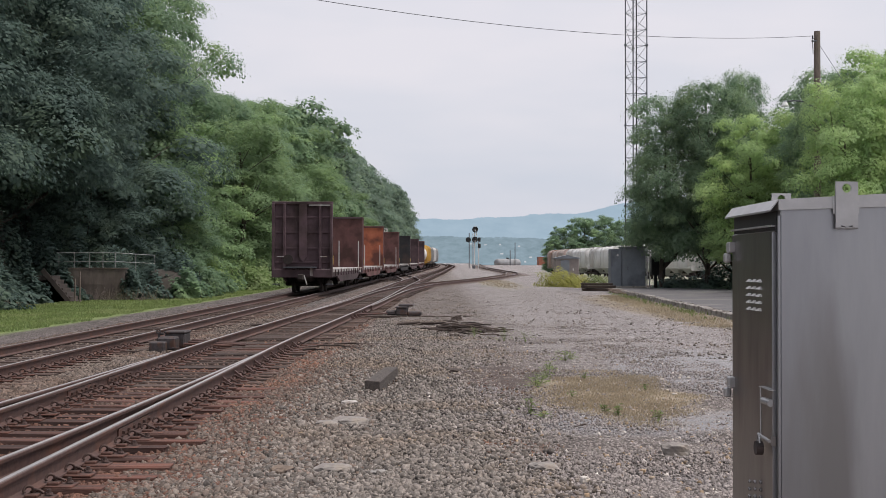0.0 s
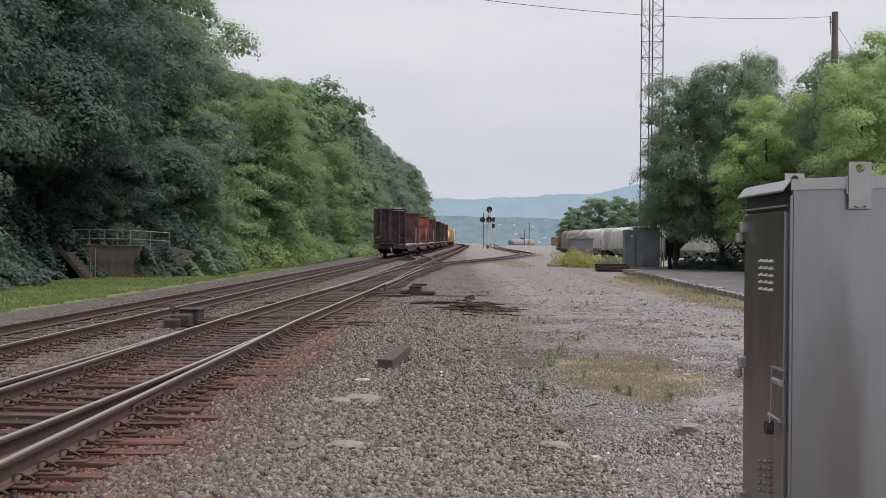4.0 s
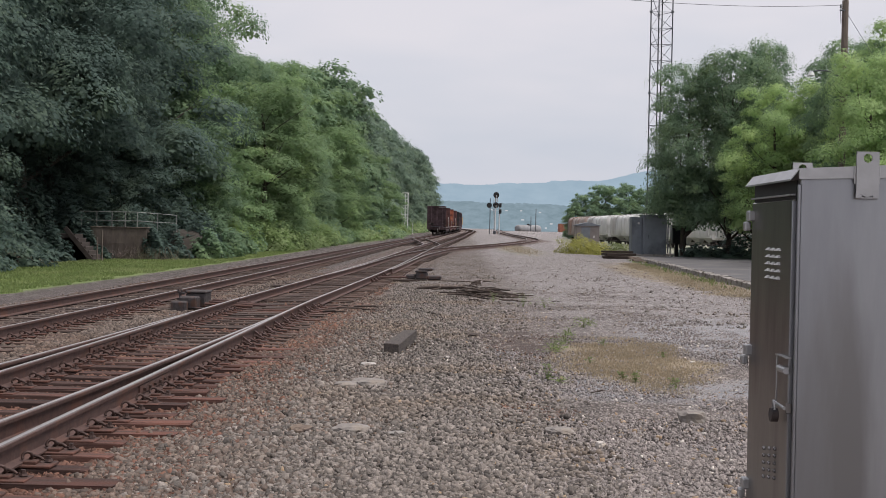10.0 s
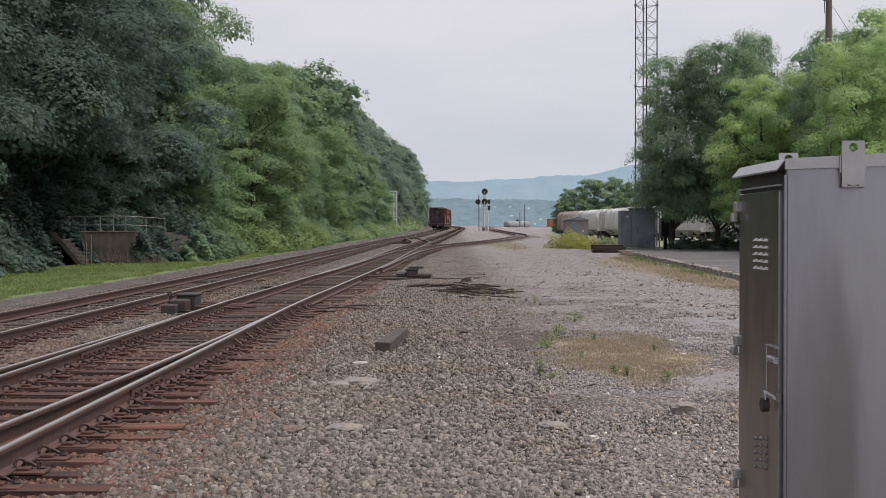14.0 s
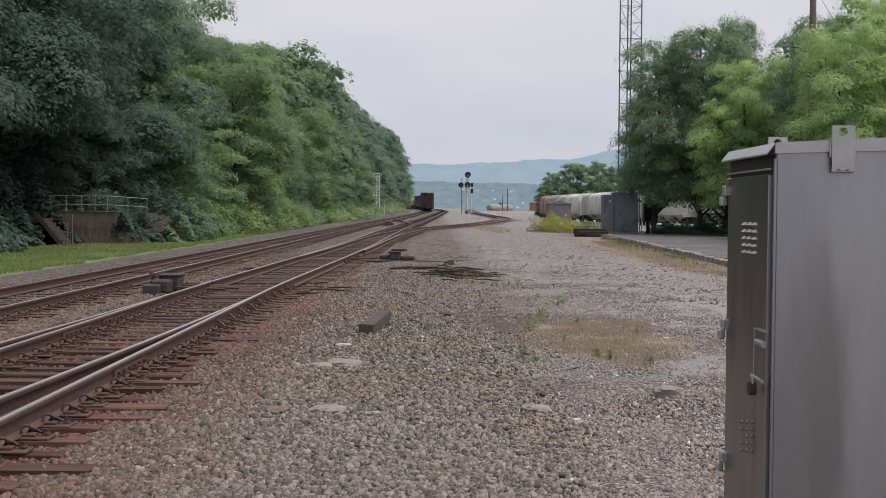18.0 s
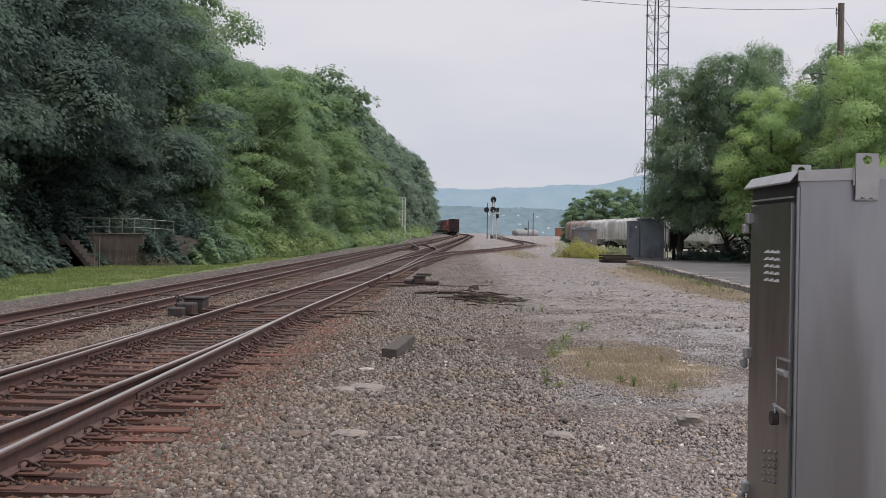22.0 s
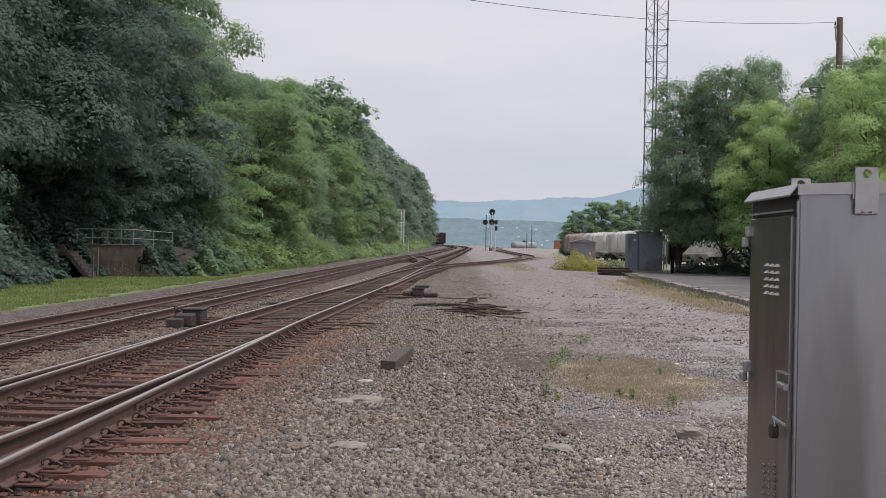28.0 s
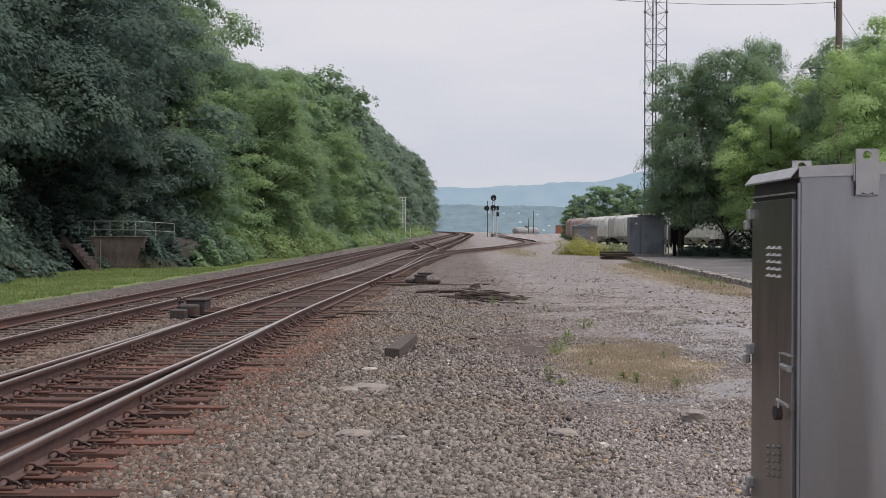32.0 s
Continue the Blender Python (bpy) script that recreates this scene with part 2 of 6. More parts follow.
M["box_red"] = mat("box_red", (0.30, 0.11, 0.07), (0.38, 0.15, 0.09), 1.0, 0.8, 0, 0.05)
M["bark"] = mat("bark", (0.045, 0.036, 0.03), (0.10, 0.08, 0.066), 6, 0.95, 0, 0.8, stretch=(3, 3, 0.5))
M["pole_wood"] = mat("pole_wood", (0.13, 0.10, 0.085), (0.22, 0.175, 0.15), 5, 0.9, 0, 0.5, stretch=(5, 5, 0.4))
M["retain"] = mat("retain", (0.105, 0.084, 0.073), (0.195, 0.158, 0.137), 2.5, 0.95, 0, 0.6, (0.14, 0.13, 0.085), 0.8, 0.56, stretch=(1, 1, 0.4))
M["steps"] = mat("steps", (0.06, 0.048, 0.043), (0.10, 0.08, 0.07), 3, 0.9, 0, 0.3)
M["pipe_grey"] = mat("pipe_grey", (0.22, 0.23, 0.22), (0.33, 0.34, 0.32), 8, 0.7, 0.2, 0.1)
# bank soil, darkened to carry the deep shade below the trees
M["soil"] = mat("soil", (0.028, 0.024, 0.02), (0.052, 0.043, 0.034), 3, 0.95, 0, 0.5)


def leaf_mat(name, c1, c2, light):
    m = mat(name, c1, c2, 0.5, 0.6, 0, 0, light, 0.3, 0.56, vary=0.12, island=0.11)
    b = m.node_tree.nodes["Principled BSDF"]
    b.inputs["Specular IOR Level"].default_value = 0.12
    n, l = m.node_tree.nodes, m.node_tree.links
    tr, mx = n.new("ShaderNodeBsdfTranslucent"), n.new("ShaderNodeMixShader")
    l.new(b.inputs["Base Color"].links[0].from_socket, tr.inputs["Color"])
    mx.inputs[0].default_value = 0.5
    l.new(b.outputs[0], mx.inputs[1])
    l.new(tr.outputs[0], mx.inputs[2])
    l.new(mx.outputs[0], n["Material Output"].inputs["Surface"])
    return m


M["leaf_dark"] = leaf_mat("leaf_dark", (0.098, 0.145, 0.132), (0.132, 0.19, 0.155), (0.165, 0.225, 0.165))
M["leaf_mid"] = leaf_mat("leaf_mid", (0.17, 0.26, 0.17), (0.23, 0.33, 0.19), (0.295, 0.40, 0.205))
M["leaf_light"] = leaf_mat("leaf_light", (0.205, 0.305, 0.165), (0.26, 0.37, 0.18), (0.31, 0.425, 0.19))
M["leaf_lime"] = leaf_mat("leaf_lime", (0.33, 0.455, 0.22), (0.395, 0.53, 0.235), (0.45, 0.57, 0.245))
M["leaf_shrub"] = leaf_mat("leaf_shrub", (0.19, 0.27, 0.11), (0.27, 0.37, 0.15), (0.38, 0.46, 0.24))
M["leaf_locust"] = leaf_mat("leaf_locust", (0.185, 0.275, 0.185), (0.245, 0.345, 0.205), (0.30, 0.405, 0.215))
# far leaves bluer and greyer: distance haze mixed into the colour
M["leaf_far"] = leaf_mat("leaf_far", (0.165, 0.23, 0.185), (0.21, 0.285, 0.205), (0.25, 0.33, 0.215))
M["leaf_yellow"] = leaf_mat("leaf_yellow", (0.27, 0.28, 0.075), (0.37, 0.36, 0.11), (0.43, 0.41, 0.14))
M["grass"] = leaf_mat("grass", (0.2, 0.26, 0.105), (0.27, 0.335, 0.13), (0.32, 0.365, 0.165))
M["grass_dry"] = leaf_mat("grass_dry", (0.35, 0.29, 0.205), (0.45, 0.375, 0.265), (0.50, 0.42, 0.30))
M["weed"] = leaf_mat("weed", (0.15, 0.20, 0.075), (0.22, 0.27, 0.11), (0.26, 0.29, 0.13))
# blue air haze is in these colours, and they give off light
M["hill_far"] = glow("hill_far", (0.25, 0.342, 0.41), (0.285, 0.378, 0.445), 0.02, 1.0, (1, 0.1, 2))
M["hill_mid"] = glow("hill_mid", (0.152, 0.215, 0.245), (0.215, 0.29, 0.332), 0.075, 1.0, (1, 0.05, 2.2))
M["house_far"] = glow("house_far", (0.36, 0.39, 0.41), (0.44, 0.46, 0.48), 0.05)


# ---- the lie of the land ----
def rise(y):
    """The line climbs gently past the switches and drops behind the crest."""
    s = 18.0 * math.log1p(math.exp(min(60.0, (y - 72.0) / 18.0)))
    z = 0.0062 * s
    if y > 520:
        z -= 0.00012 * (y - 520) ** 2 if y < 700 else 0.00012 * 180 ** 2 + 0.05 * (y - 700)
    return z


def smooth(a, b, t):
    t = min(1.0, max(0.0, (t - a) / (b - a)))
    return t * t * (3 - 2 * t)


def spline(knots):
    """A smooth x over y through a few knots."""
    ys, xs = [k[0] for k in knots], [k[1] for k in knots]
    n = len(ys)
    sl = [(xs[min(i + 1, n - 1)] - xs[max(i - 1, 0)]) / (ys[min(i + 1, n - 1)] - ys[max(i - 1, 0)]) for i in range(n)]

    def at(y):
        if y <= ys[0]:
            return xs[0] + sl[0] * (y - ys[0])
        if y >= ys[-1]:
            return xs[-1] + sl[-1] * (y - ys[-1])
        i = max(j for j in range(n - 1) if ys[j] <= y)
        h = ys[i + 1] - ys[i]
        t = (y - ys[i]) / h
        return ((2 * t**3 - 3 * t**2 + 1) * xs[i] + (t**3 - 2 * t**2 + t) * h * sl[i] + (-2 * t**3 + 3 * t**2) * xs[i + 1] + (t**3 - t**2) * h * sl[i + 1])
    return at


x_main = spline([(-60, -7.25), (20, -7.25), (62, -7.2), (100, -6.75), (146, -5.5), (187, -4.3), (240, -3.1), (300, -1.6), (356, -0.9), (412, -1.9), (454, -5.3), (500, -11), (560, -22), (640, -42)])
x_near = spline([(-60, -3.9), (16, -3.88), (23, -3.88), (30, -3.74), (41, -3.5), (52, -3.33), (75, -3.1), (100, -2.7), (146, -1.4), (187, -0.2), (240, 1.0), (300, 2.5), (356, 3.2), (412, 2.2), (454, -1.2), (500, -6.9), (560, -18), (640, -38)])
x_yard = spline([(36, -3.6), (46, -3.3), (65, -2.9), (74, -2.5), (90, -1.2), (103, 1.1), (119, 4.2), (145, 8.0), (156, 9.3), (172, 10.1), (200, 9.9), (250, 9.6), (300, 10.3), (380, 12.5), (480, 14)])


def x_lead(y):
    return -3.88 - 0.0015 * (24 - y) ** 2


def gz(x, y):
    """Height of the ground sheet."""
    z = rise(y)
    d = min(abs(x - x_main(y)), abs(x - x_near(y)))
    z -= 0.05 * (1 - smooth(1.3, 2.4, d))
    right = smooth(13.0, 19.0, x) * (1 - smooth(330, 400, y))
    z -= 0.88 * right * rise(y)
    if y < 260:
        z -= 0.10 * smooth(9.0, 12.0, -x)
        z += 5.5 * smooth(17.5, 30.0, -x) * smooth(10, 40, y)
    if x > 13 and y > 395:
        z -= 2.1 * smooth(395, 440, y) * smooth(13, 17, x)
    return z


# ---- builders ----
def part(name, bm, material, parent=None, label="", kind=""):
    me = bpy.data.meshes.new(name)
    bm.to_mesh(me)
    bm.free()
    for m in material if isinstance(material, (list, tuple)) else [material]:
        me.materials.append(m)
    ob = new(name, me)
    ob.parent = parent
    return tagged(ob, label, kind=kind)


def raw(name, verts, faces, material, parent=None, label="", kind="", mats=None):
    me = bpy.data.meshes.new(name)
    me.from_pydata(verts, [], faces)
    for m in material if isinstance(material, (list, tuple)) else [material]:
        me.materials.append(m)
    if mats is not None:
        me.polygons.foreach_set("material_index", mats)
    me.update()
    ob = new(name, me)
    ob.parent = parent
    return tagged(ob, label, kind=kind)


def empty(name, m, label, category, group="", kind=""):
    e = new(name)
    e.empty_display_size = 0.2
    e.matrix_basis = m
    return tagged(e, label, category, group, kind)


def bm_box(bm, x0, x1, y0, y1, z0, z1, bev=0.0, m=None):
    """A box, its upright edges and rims softened."""
    ret = bmesh.ops.create_cube(bm, size=1)
    bmesh.ops.transform(bm, matrix=Matrix.LocRotScale(((x0 + x1) / 2, (y0 + y1) / 2, (z0 + z1) / 2), None, (x1 - x0, y1 - y0, z1 - z0)), verts=ret["verts"])
    vs = ret["verts"]
    if bev:
        es = list({e for v in vs for e in v.link_edges})
        r = bmesh.ops.bevel(bm, geom=es, offset=bev, segments=1, affect="EDGES", profile=0.5)
        vs = list({v for f in r["faces"] for v in f.verts} | {v for v in vs if v.is_valid})
    if m is not None:
        bmesh.ops.transform(bm, matrix=m, verts=vs)
    return vs


def box(x0, x1, y0, y1, z0, z1, bev=0.0, m=None):
    bm = bmesh.new()
    bm_box(bm, x0, x1, y0, y1, z0, z1, bev, m)
    return bm


def bm_rod(bm, a, b, r0, r1=None, n=8):
    """A round bar from a to b."""
    a, b = Vector(a), Vector(b)
    r1 = r0 if r1 is None else r1
    turn = (b - a).to_track_quat("Z", "Y").to_matrix().to_4x4()
    ret = bmesh.ops.create_cone(bm, cap_ends=True, segments=n, radius1=r0, radius2=r1, depth=(b - a).length)
    bmesh.ops.transform(bm, matrix=Matrix.Translation((a + b) / 2) @ turn, verts=ret["verts"])
    return ret["verts"]


def rod(a, b, r0, r1=None, n=8):
    bm = bmesh.new()
    bm_rod(bm, a, b, r0, r1, n)
    return bm


def smooth_faces(ob):
    for p in ob.data.polygons:
        p.use_smooth = True
    return ob


# ---- the ground ----
def ground_material():
    m = bpy.data.materials.new("ground")
    m.use_nodes = True
    n, l = m.node_tree.nodes, m.node_tree.links
    b = n["Principled BSDF"]
    tc = n.new("ShaderNodeTexCoord")
    sep = n.new("ShaderNodeSeparateXYZ")
    l.new(tc.outputs["Object"], sep.inputs[0])

    def noise_tex(scale, detail=6, rough=0.6):
        t = n.new("ShaderNodeTexNoise")
        t.inputs["Scale"].default_value, t.inputs["Detail"].default_value, t.inputs["Roughness"].default_value = scale, detail, rough
        l.new(tc.outputs["Object"], t.inputs["Vector"])
        return t.outputs["Fac"]

    def math_node(op, a, c, e=None):
        k = n.new("ShaderNodeMath")
        k.operation = op
        for i, v in enumerate((a, c, e)):
            if v is None:
                continue
            if isinstance(v, (int, float)):
                k.inputs[i].default_value = v
            else:
                l.new(v, k.inputs[i])
        return k.outputs[0]

    def step(v, lo, hi):
        k = n.new("ShaderNodeMapRange")
        k.interpolation_type = "SMOOTHSTEP"
        k.inputs["From Min"].default_value, k.inputs["From Max"].default_value = lo, hi
        l.new(v, k.inputs["Value"])
        return k.outputs["Result"]

    def ramp(v, stops):
        k = n.new("ShaderNodeValToRGB")
        ramp_set(k, stops)
        l.new(v, k.inputs["Fac"])
        return k.outputs["Color"]

    def blend(f, a, c):
        k = n.new("ShaderNodeMix")
        k.data_type = "RGBA"
        l.new(f, k.inputs["Factor"])
        for i, v in ((6, a), (7, c)):
            if isinstance(v, tuple):
                k.inputs[i].default_value = (*v, 1)
            else:
                l.new(v, k.inputs[i])
        return k.outputs[2]

    def spot(cx, cy, rx, ry, wob=0.7):
        dx = math_node("DIVIDE", math_node("SUBTRACT", sep.outputs[0], cx), rx)
        dy = math_node("DIVIDE", math_node("SUBTRACT", sep.outputs[1], cy), ry)
        d = math_node("SQRT", math_node("ADD", math_node("MULTIPLY", dx, dx), math_node("MULTIPLY", dy, dy)), 0)
        d = math_node("ADD", d, math_node("MULTIPLY", math_node("SUBTRACT", coarse, 0.5), wob * 2))
        return math_node("SUBTRACT", 1.0, step(d, 0.6, 1.15))

    fine, mid, coarse = noise_tex(38, 4, 0.7), noise_tex(7, 6, 0.6), noise_tex(0.9, 5)
    xw = math_node("ADD", sep.outputs[0], math_node("MULTIPLY", math_node("SUBTRACT", coarse, 0.5), 2.4))
    def pebbles(scale):
        v = n.new("ShaderNodeTexVoronoi")
        v.inputs["Scale"].default_value = scale
        l.new(tc.outputs["Object"], v.inputs["Vector"])
        s = n.new("ShaderNodeSeparateColor")
        l.new(v.outputs["Color"], s.inputs[0])
        return v.outputs["Distance"], s.outputs[0]

    d3, v3 = pebbles(4.2)
    d1, v1 = pebbles(30)
    d2, v2 = pebbles(11)
    peb = math_node("ADD", math_node("MULTIPLY", v1, 0.62), math_node("MULTIPLY", v2, 0.38))
    peb = math_node("MULTIPLY", peb, math_node("SUBTRACT", 1.25, step(d1, 0.25, 0.75)))
    peb = math_node("ADD", peb, math_node("MULTIPLY", math_node("SUBTRACT", mid, 0.5), 0.5))
    far = step(sep.outputs[1], 18, 40)
    peb = math_node("ADD", peb, math_node("MULTIPLY", math_node("MULTIPLY", math_node("SUBTRACT", v3, 0.5), 0.22), far))
    gravel = ramp(peb, [(0.12, (0.08, 0.068, 0.062)), (0.45, (0.19, 0.163, 0.15)), (0.9, (0.43, 0.38, 0.352))])
    road = ramp(peb, [(0.1, (0.155, 0.14, 0.135)), (0.5, (0.335, 0.305, 0.298)), (0.95, (0.55, 0.51, 0.50))])
    cinder = ramp(peb, [(0.12, (0.065, 0.055, 0.052)), (0.5, (0.165, 0.142, 0.134)), (0.95, (0.36, 0.32, 0.305))])
    rust = ramp(peb, [(0.12, (0.08, 0.042, 0.031)), (0.5, (0.18, 0.09, 0.06)), (0.95, (0.33, 0.19, 0.135))])
    green = ramp(mid, [(0.3, (0.18, 0.235, 0.095)), (0.7, (0.25, 0.31, 0.12))])
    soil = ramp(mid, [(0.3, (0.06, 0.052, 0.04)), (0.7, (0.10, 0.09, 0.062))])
    col = blend(math_node("MULTIPLY", step(xw, 0.6, 2.6), step(sep.outputs[1], 13, 26)), gravel, road)
    # ground below the near stones darkened: the shade of their gaps as colour
    under = math_node("MULTIPLY", math_node("SUBTRACT", 1.0, step(xw, 0.2, 1.6)), math_node("SUBTRACT", 1.0, step(sep.outputs[1], 16, 28)))
    col = blend(math_node("MULTIPLY", under, 0.8), col, ramp(peb, [(0.12, (0.045, 0.038, 0.034)), (0.5, (0.10, 0.086, 0.076)), (0.9, (0.2, 0.175, 0.158))]))
    col = blend(math_node("MULTIPLY", spot(2.0, 12.3, 2.2, 1.1), 0.7), col, (0.31, 0.315, 0.335))
    col = blend(math_node("MULTIPLY", spot(4.2, 19.0, 1.6, 5.0), 0.5), col, (0.37, 0.375, 0.395))
    col = blend(math_node("MULTIPLY", spot(0.75, 17.0, 0.75, 3.2), 0.75), col, (0.09, 0.068, 0.06))
    col = blend(math_node("MULTIPLY", spot(0.4, 10.2, 1.1, 0.5), 0.4), col, (0.09, 0.078, 0.07))
    col = blend(math_node("MULTIPLY", spot(2.1, 14.8, 1.1, 2.9), 0.75), col, (0.41, 0.335, 0.235))
    col = blend(math_node("MULTIPLY", spot(8.0, 47.0, 1.5, 18.0), 0.6), col, (0.27, 0.21, 0.12))
    col = blend(math_node("MULTIPLY", spot(4.8, 104.0, 2.0, 26.0), 0.3), col, (0.26, 0.24, 0.14))
    patchy = noise_tex(2.6, 6, 0.72)
    col = blend(math_node("MULTIPLY", step(patchy, 0.52, 0.68), 0.3), col, (0.16, 0.138, 0.125))
    col = blend(math_node("MULTIPLY", step(math_node("SUBTRACT", 1.0, patchy), 0.53, 0.68), 0.35), col, (0.47, 0.42, 0.385))
    at = n.new("ShaderNodeAttribute")
    at.attribute_name = "bed"
    bed = step(math_node("ADD", at.outputs["Fac"], math_node("MULTIPLY", math_node("SUBTRACT", coarse, 0.5), 0.5)), 0.15, 0.75)
    bedcol = ramp(peb, [(0.12, (0.07, 0.052, 0.046)), (0.5, (0.195, 0.15, 0.132)), (0.95, (0.38, 0.315, 0.285))])
    col = blend(math_node("MULTIPLY", bed, 0.9), col, bedcol)
    near = math_node("MULTIPLY", math_node("SUBTRACT", 1.0, step(math_node("ABSOLUTE", math_node("ADD", xw, 3.7), 0), 0.9, 2.3)), math_node("SUBTRACT", 1.0, step(sep.outputs[1], 22, 38)))
    col = blend(math_node("MULTIPLY", near, 0.9), col, rust)
    col = blend(math_node("SUBTRACT", 1.0, step(sep.outputs[0], -5.7, -5.0)), col, cinder)
    strip = math_node("MULTIPLY", math_node("SUBTRACT", 1.0, step(math_node("ADD", xw, math_node("MULTIPLY", mid, 2.0)), -9.2, -7.4)), math_node("MULTIPLY", step(sep.outputs[1], 95, 140), 0.65))
    col = blend(strip, col, green)
    xg = math_node("ADD", sep.outputs[0], math_node("MULTIPLY", math_node("SUBTRACT", mid, 0.5), 1.2))
    col = blend(math_node("MULTIPLY", math_node("SUBTRACT", 1.0, step(xg, -11.3, -10.6)), math_node("SUBTRACT", 1.0, step(sep.outputs[1], 85, 100))), col, green)
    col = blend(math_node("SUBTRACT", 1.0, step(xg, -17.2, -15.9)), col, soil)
    col = blend(math_node("MULTIPLY", math_node("MULTIPLY", step(xw, 15.0, 17.0), math_node("SUBTRACT", 1.0, step(sep.outputs[1], 240, 320))), 0.35), col, green)
    l.new(col, b.inputs["Base Color"])
    b.inputs["Roughness"].default_value = 0.95
    b.inputs["Specular IOR Level"].default_value = 0.2
    bp = n.new("ShaderNodeBump")
    bp.inputs["Strength"].default_value, bp.inputs["Distance"].default_value = 0.7, 0.03
    l.new(math_node("SUBTRACT", peb, d1), bp.inputs["Height"])
    l.new(bp.outputs["Normal"], b.inputs["Normal"])
    return m


def axis(*runs):
    out = []
    for a, b, s in runs:
        out += list(np.arange(a, b, s))
    return out


def build_ground():
    xs = axis((-900, -100, 80), (-100, -32, 8), (-32, -16, 2.0), (-16, -11, 0.7), (-11, 10, 0.35), (10, 40, 3), (40, 120, 16), (120, 901, 80))
    ys = axis((-60, 0, 6), (0, 30, 0.4), (30, 80, 1.2), (80, 240, 5), (240, 560, 10), (560, 760, 20), (760, 3000, 160))
    verts = []
    for y in ys:
        for x in xs:
            z = gz(x, y)
            if y < 80 and -17 < x < 12:
                z += 0.03 * noise.noise(Vector((x * 0.7, y * 0.7, 0))) + 0.02 * noise.noise(Vector((x * 2.1, y * 2.1, 3)))
            verts.append((x, y, z))
    w = len(xs)
    faces = [(j * w + i, j * w + i + 1, (j + 1) * w + i + 1, (j + 1) * w + i) for j in range(len(ys) - 1) for i in range(w - 1)]
    g = raw("ground", verts, faces, ground_material(), None, "grey gravel and ballast ground beside the tracks", "structure")
    at = g.data.attributes.new("bed", "FLOAT", "POINT")
    vals = []
    for x, y, z in verts:
        d = min(abs(x - x_main(y)), abs(x - x_near(y)), abs(x - x_yard(y)) if y > 40 else 99)
        inside = x_main(y) < x < x_near(y)
        vals.append(1.0 if inside else max(0.0, 1.0 - max(0.0, d - 1.2) / 1.1))
    at.data.foreach_set("value", vals)
    smooth_faces(g)


build_ground()


# ---- tracks ----
RAIL = [(-0.07, 0.0), (0.07, 0.0), (0.07, 0.012), (0.012, 0.032), (0.010, 0.128), (0.036, 0.138), (0.037, 0.163), (0.030, 0.1685), (0.017, 0.1712), (-0.017, 0.1712), (-0.030, 0.1685), (-0.037, 0.163), (-0.036, 0.138), (-0.010, 0.128), (-0.012, 0.032), (-0.07, 0.012)]


def path_points(fx, y0, y1):
    y, out = y0, []
    while y < y1:
        out.append(y)
        y += 0.8 if y < 40 else 2.0 if y < 110 else 5.0
    return out + [y1]


def rail(parent, fx, off, y0, y1, drop=0.0, dull=False, bend=None):
    pts = []
    for y in path_points(fx, y0, y1):
        x = fx(y)
        s = (fx(y + 0.2) - fx(y - 0.2)) / 0.4
        o = off + (bend(y) if bend else 0.0)
        c = 1 / math.sqrt(1 + s * s)
        pts.append((Vector((x + o * c, y - o * s * c, rise(y) + 0.012 - drop)), Vector((c, -s * c, 0))))
    k = len(RAIL)
    verts = [tuple(p + side * u + Vector((0, 0, v))) for p, side in pts for u, v in RAIL]
    faces, mats = [], []
    for j in range(len(pts) - 1):
        for i in range(k):
            a, b = j * k + i, j * k + (i + 1) % k
            faces.append((a, b, b + k, a + k))
            mats.append(1 if i == 8 else 2 if i in (7, 9) else 0)
    faces += [tuple(range(k - 1, -1, -1)), tuple(range(len(verts) - k, len(verts)))]
    mats += [0, 0]
    return raw("rail", verts, faces, [M["rail_side"], M["rail_top_dull" if dull else "rail_top"], M["rail_edge"]], parent, mats=mats)


def tie_mesh(length, seed):
    bm = box(-length / 2, length / 2, -0.115, 0.115, -0.17, 0.0, 0.012)
    rnd = random.Random(seed)
    for v in bm.verts:
        v.co += Vector((rnd.uniform(-0.03, 0.03), rnd.uniform(-0.008, 0.008), rnd.uniform(-0.008, 0.006)))
    me = bpy.data.meshes.new("tie")
    bm.to_mesh(me)
    bm.free()
    return me


TIES = {(L, s): tie_mesh(L, s) for L in (2.6, 3.2) for s in range(4)}
for (L, s), me in TIES.items():
    me.materials.append(M["tie"])
TIES_GREY = [me.copy() for (L, s), me in TIES.items() if L == 2.6]
for me in TIES_GREY:
    me.materials[0] = M["tie_grey"]


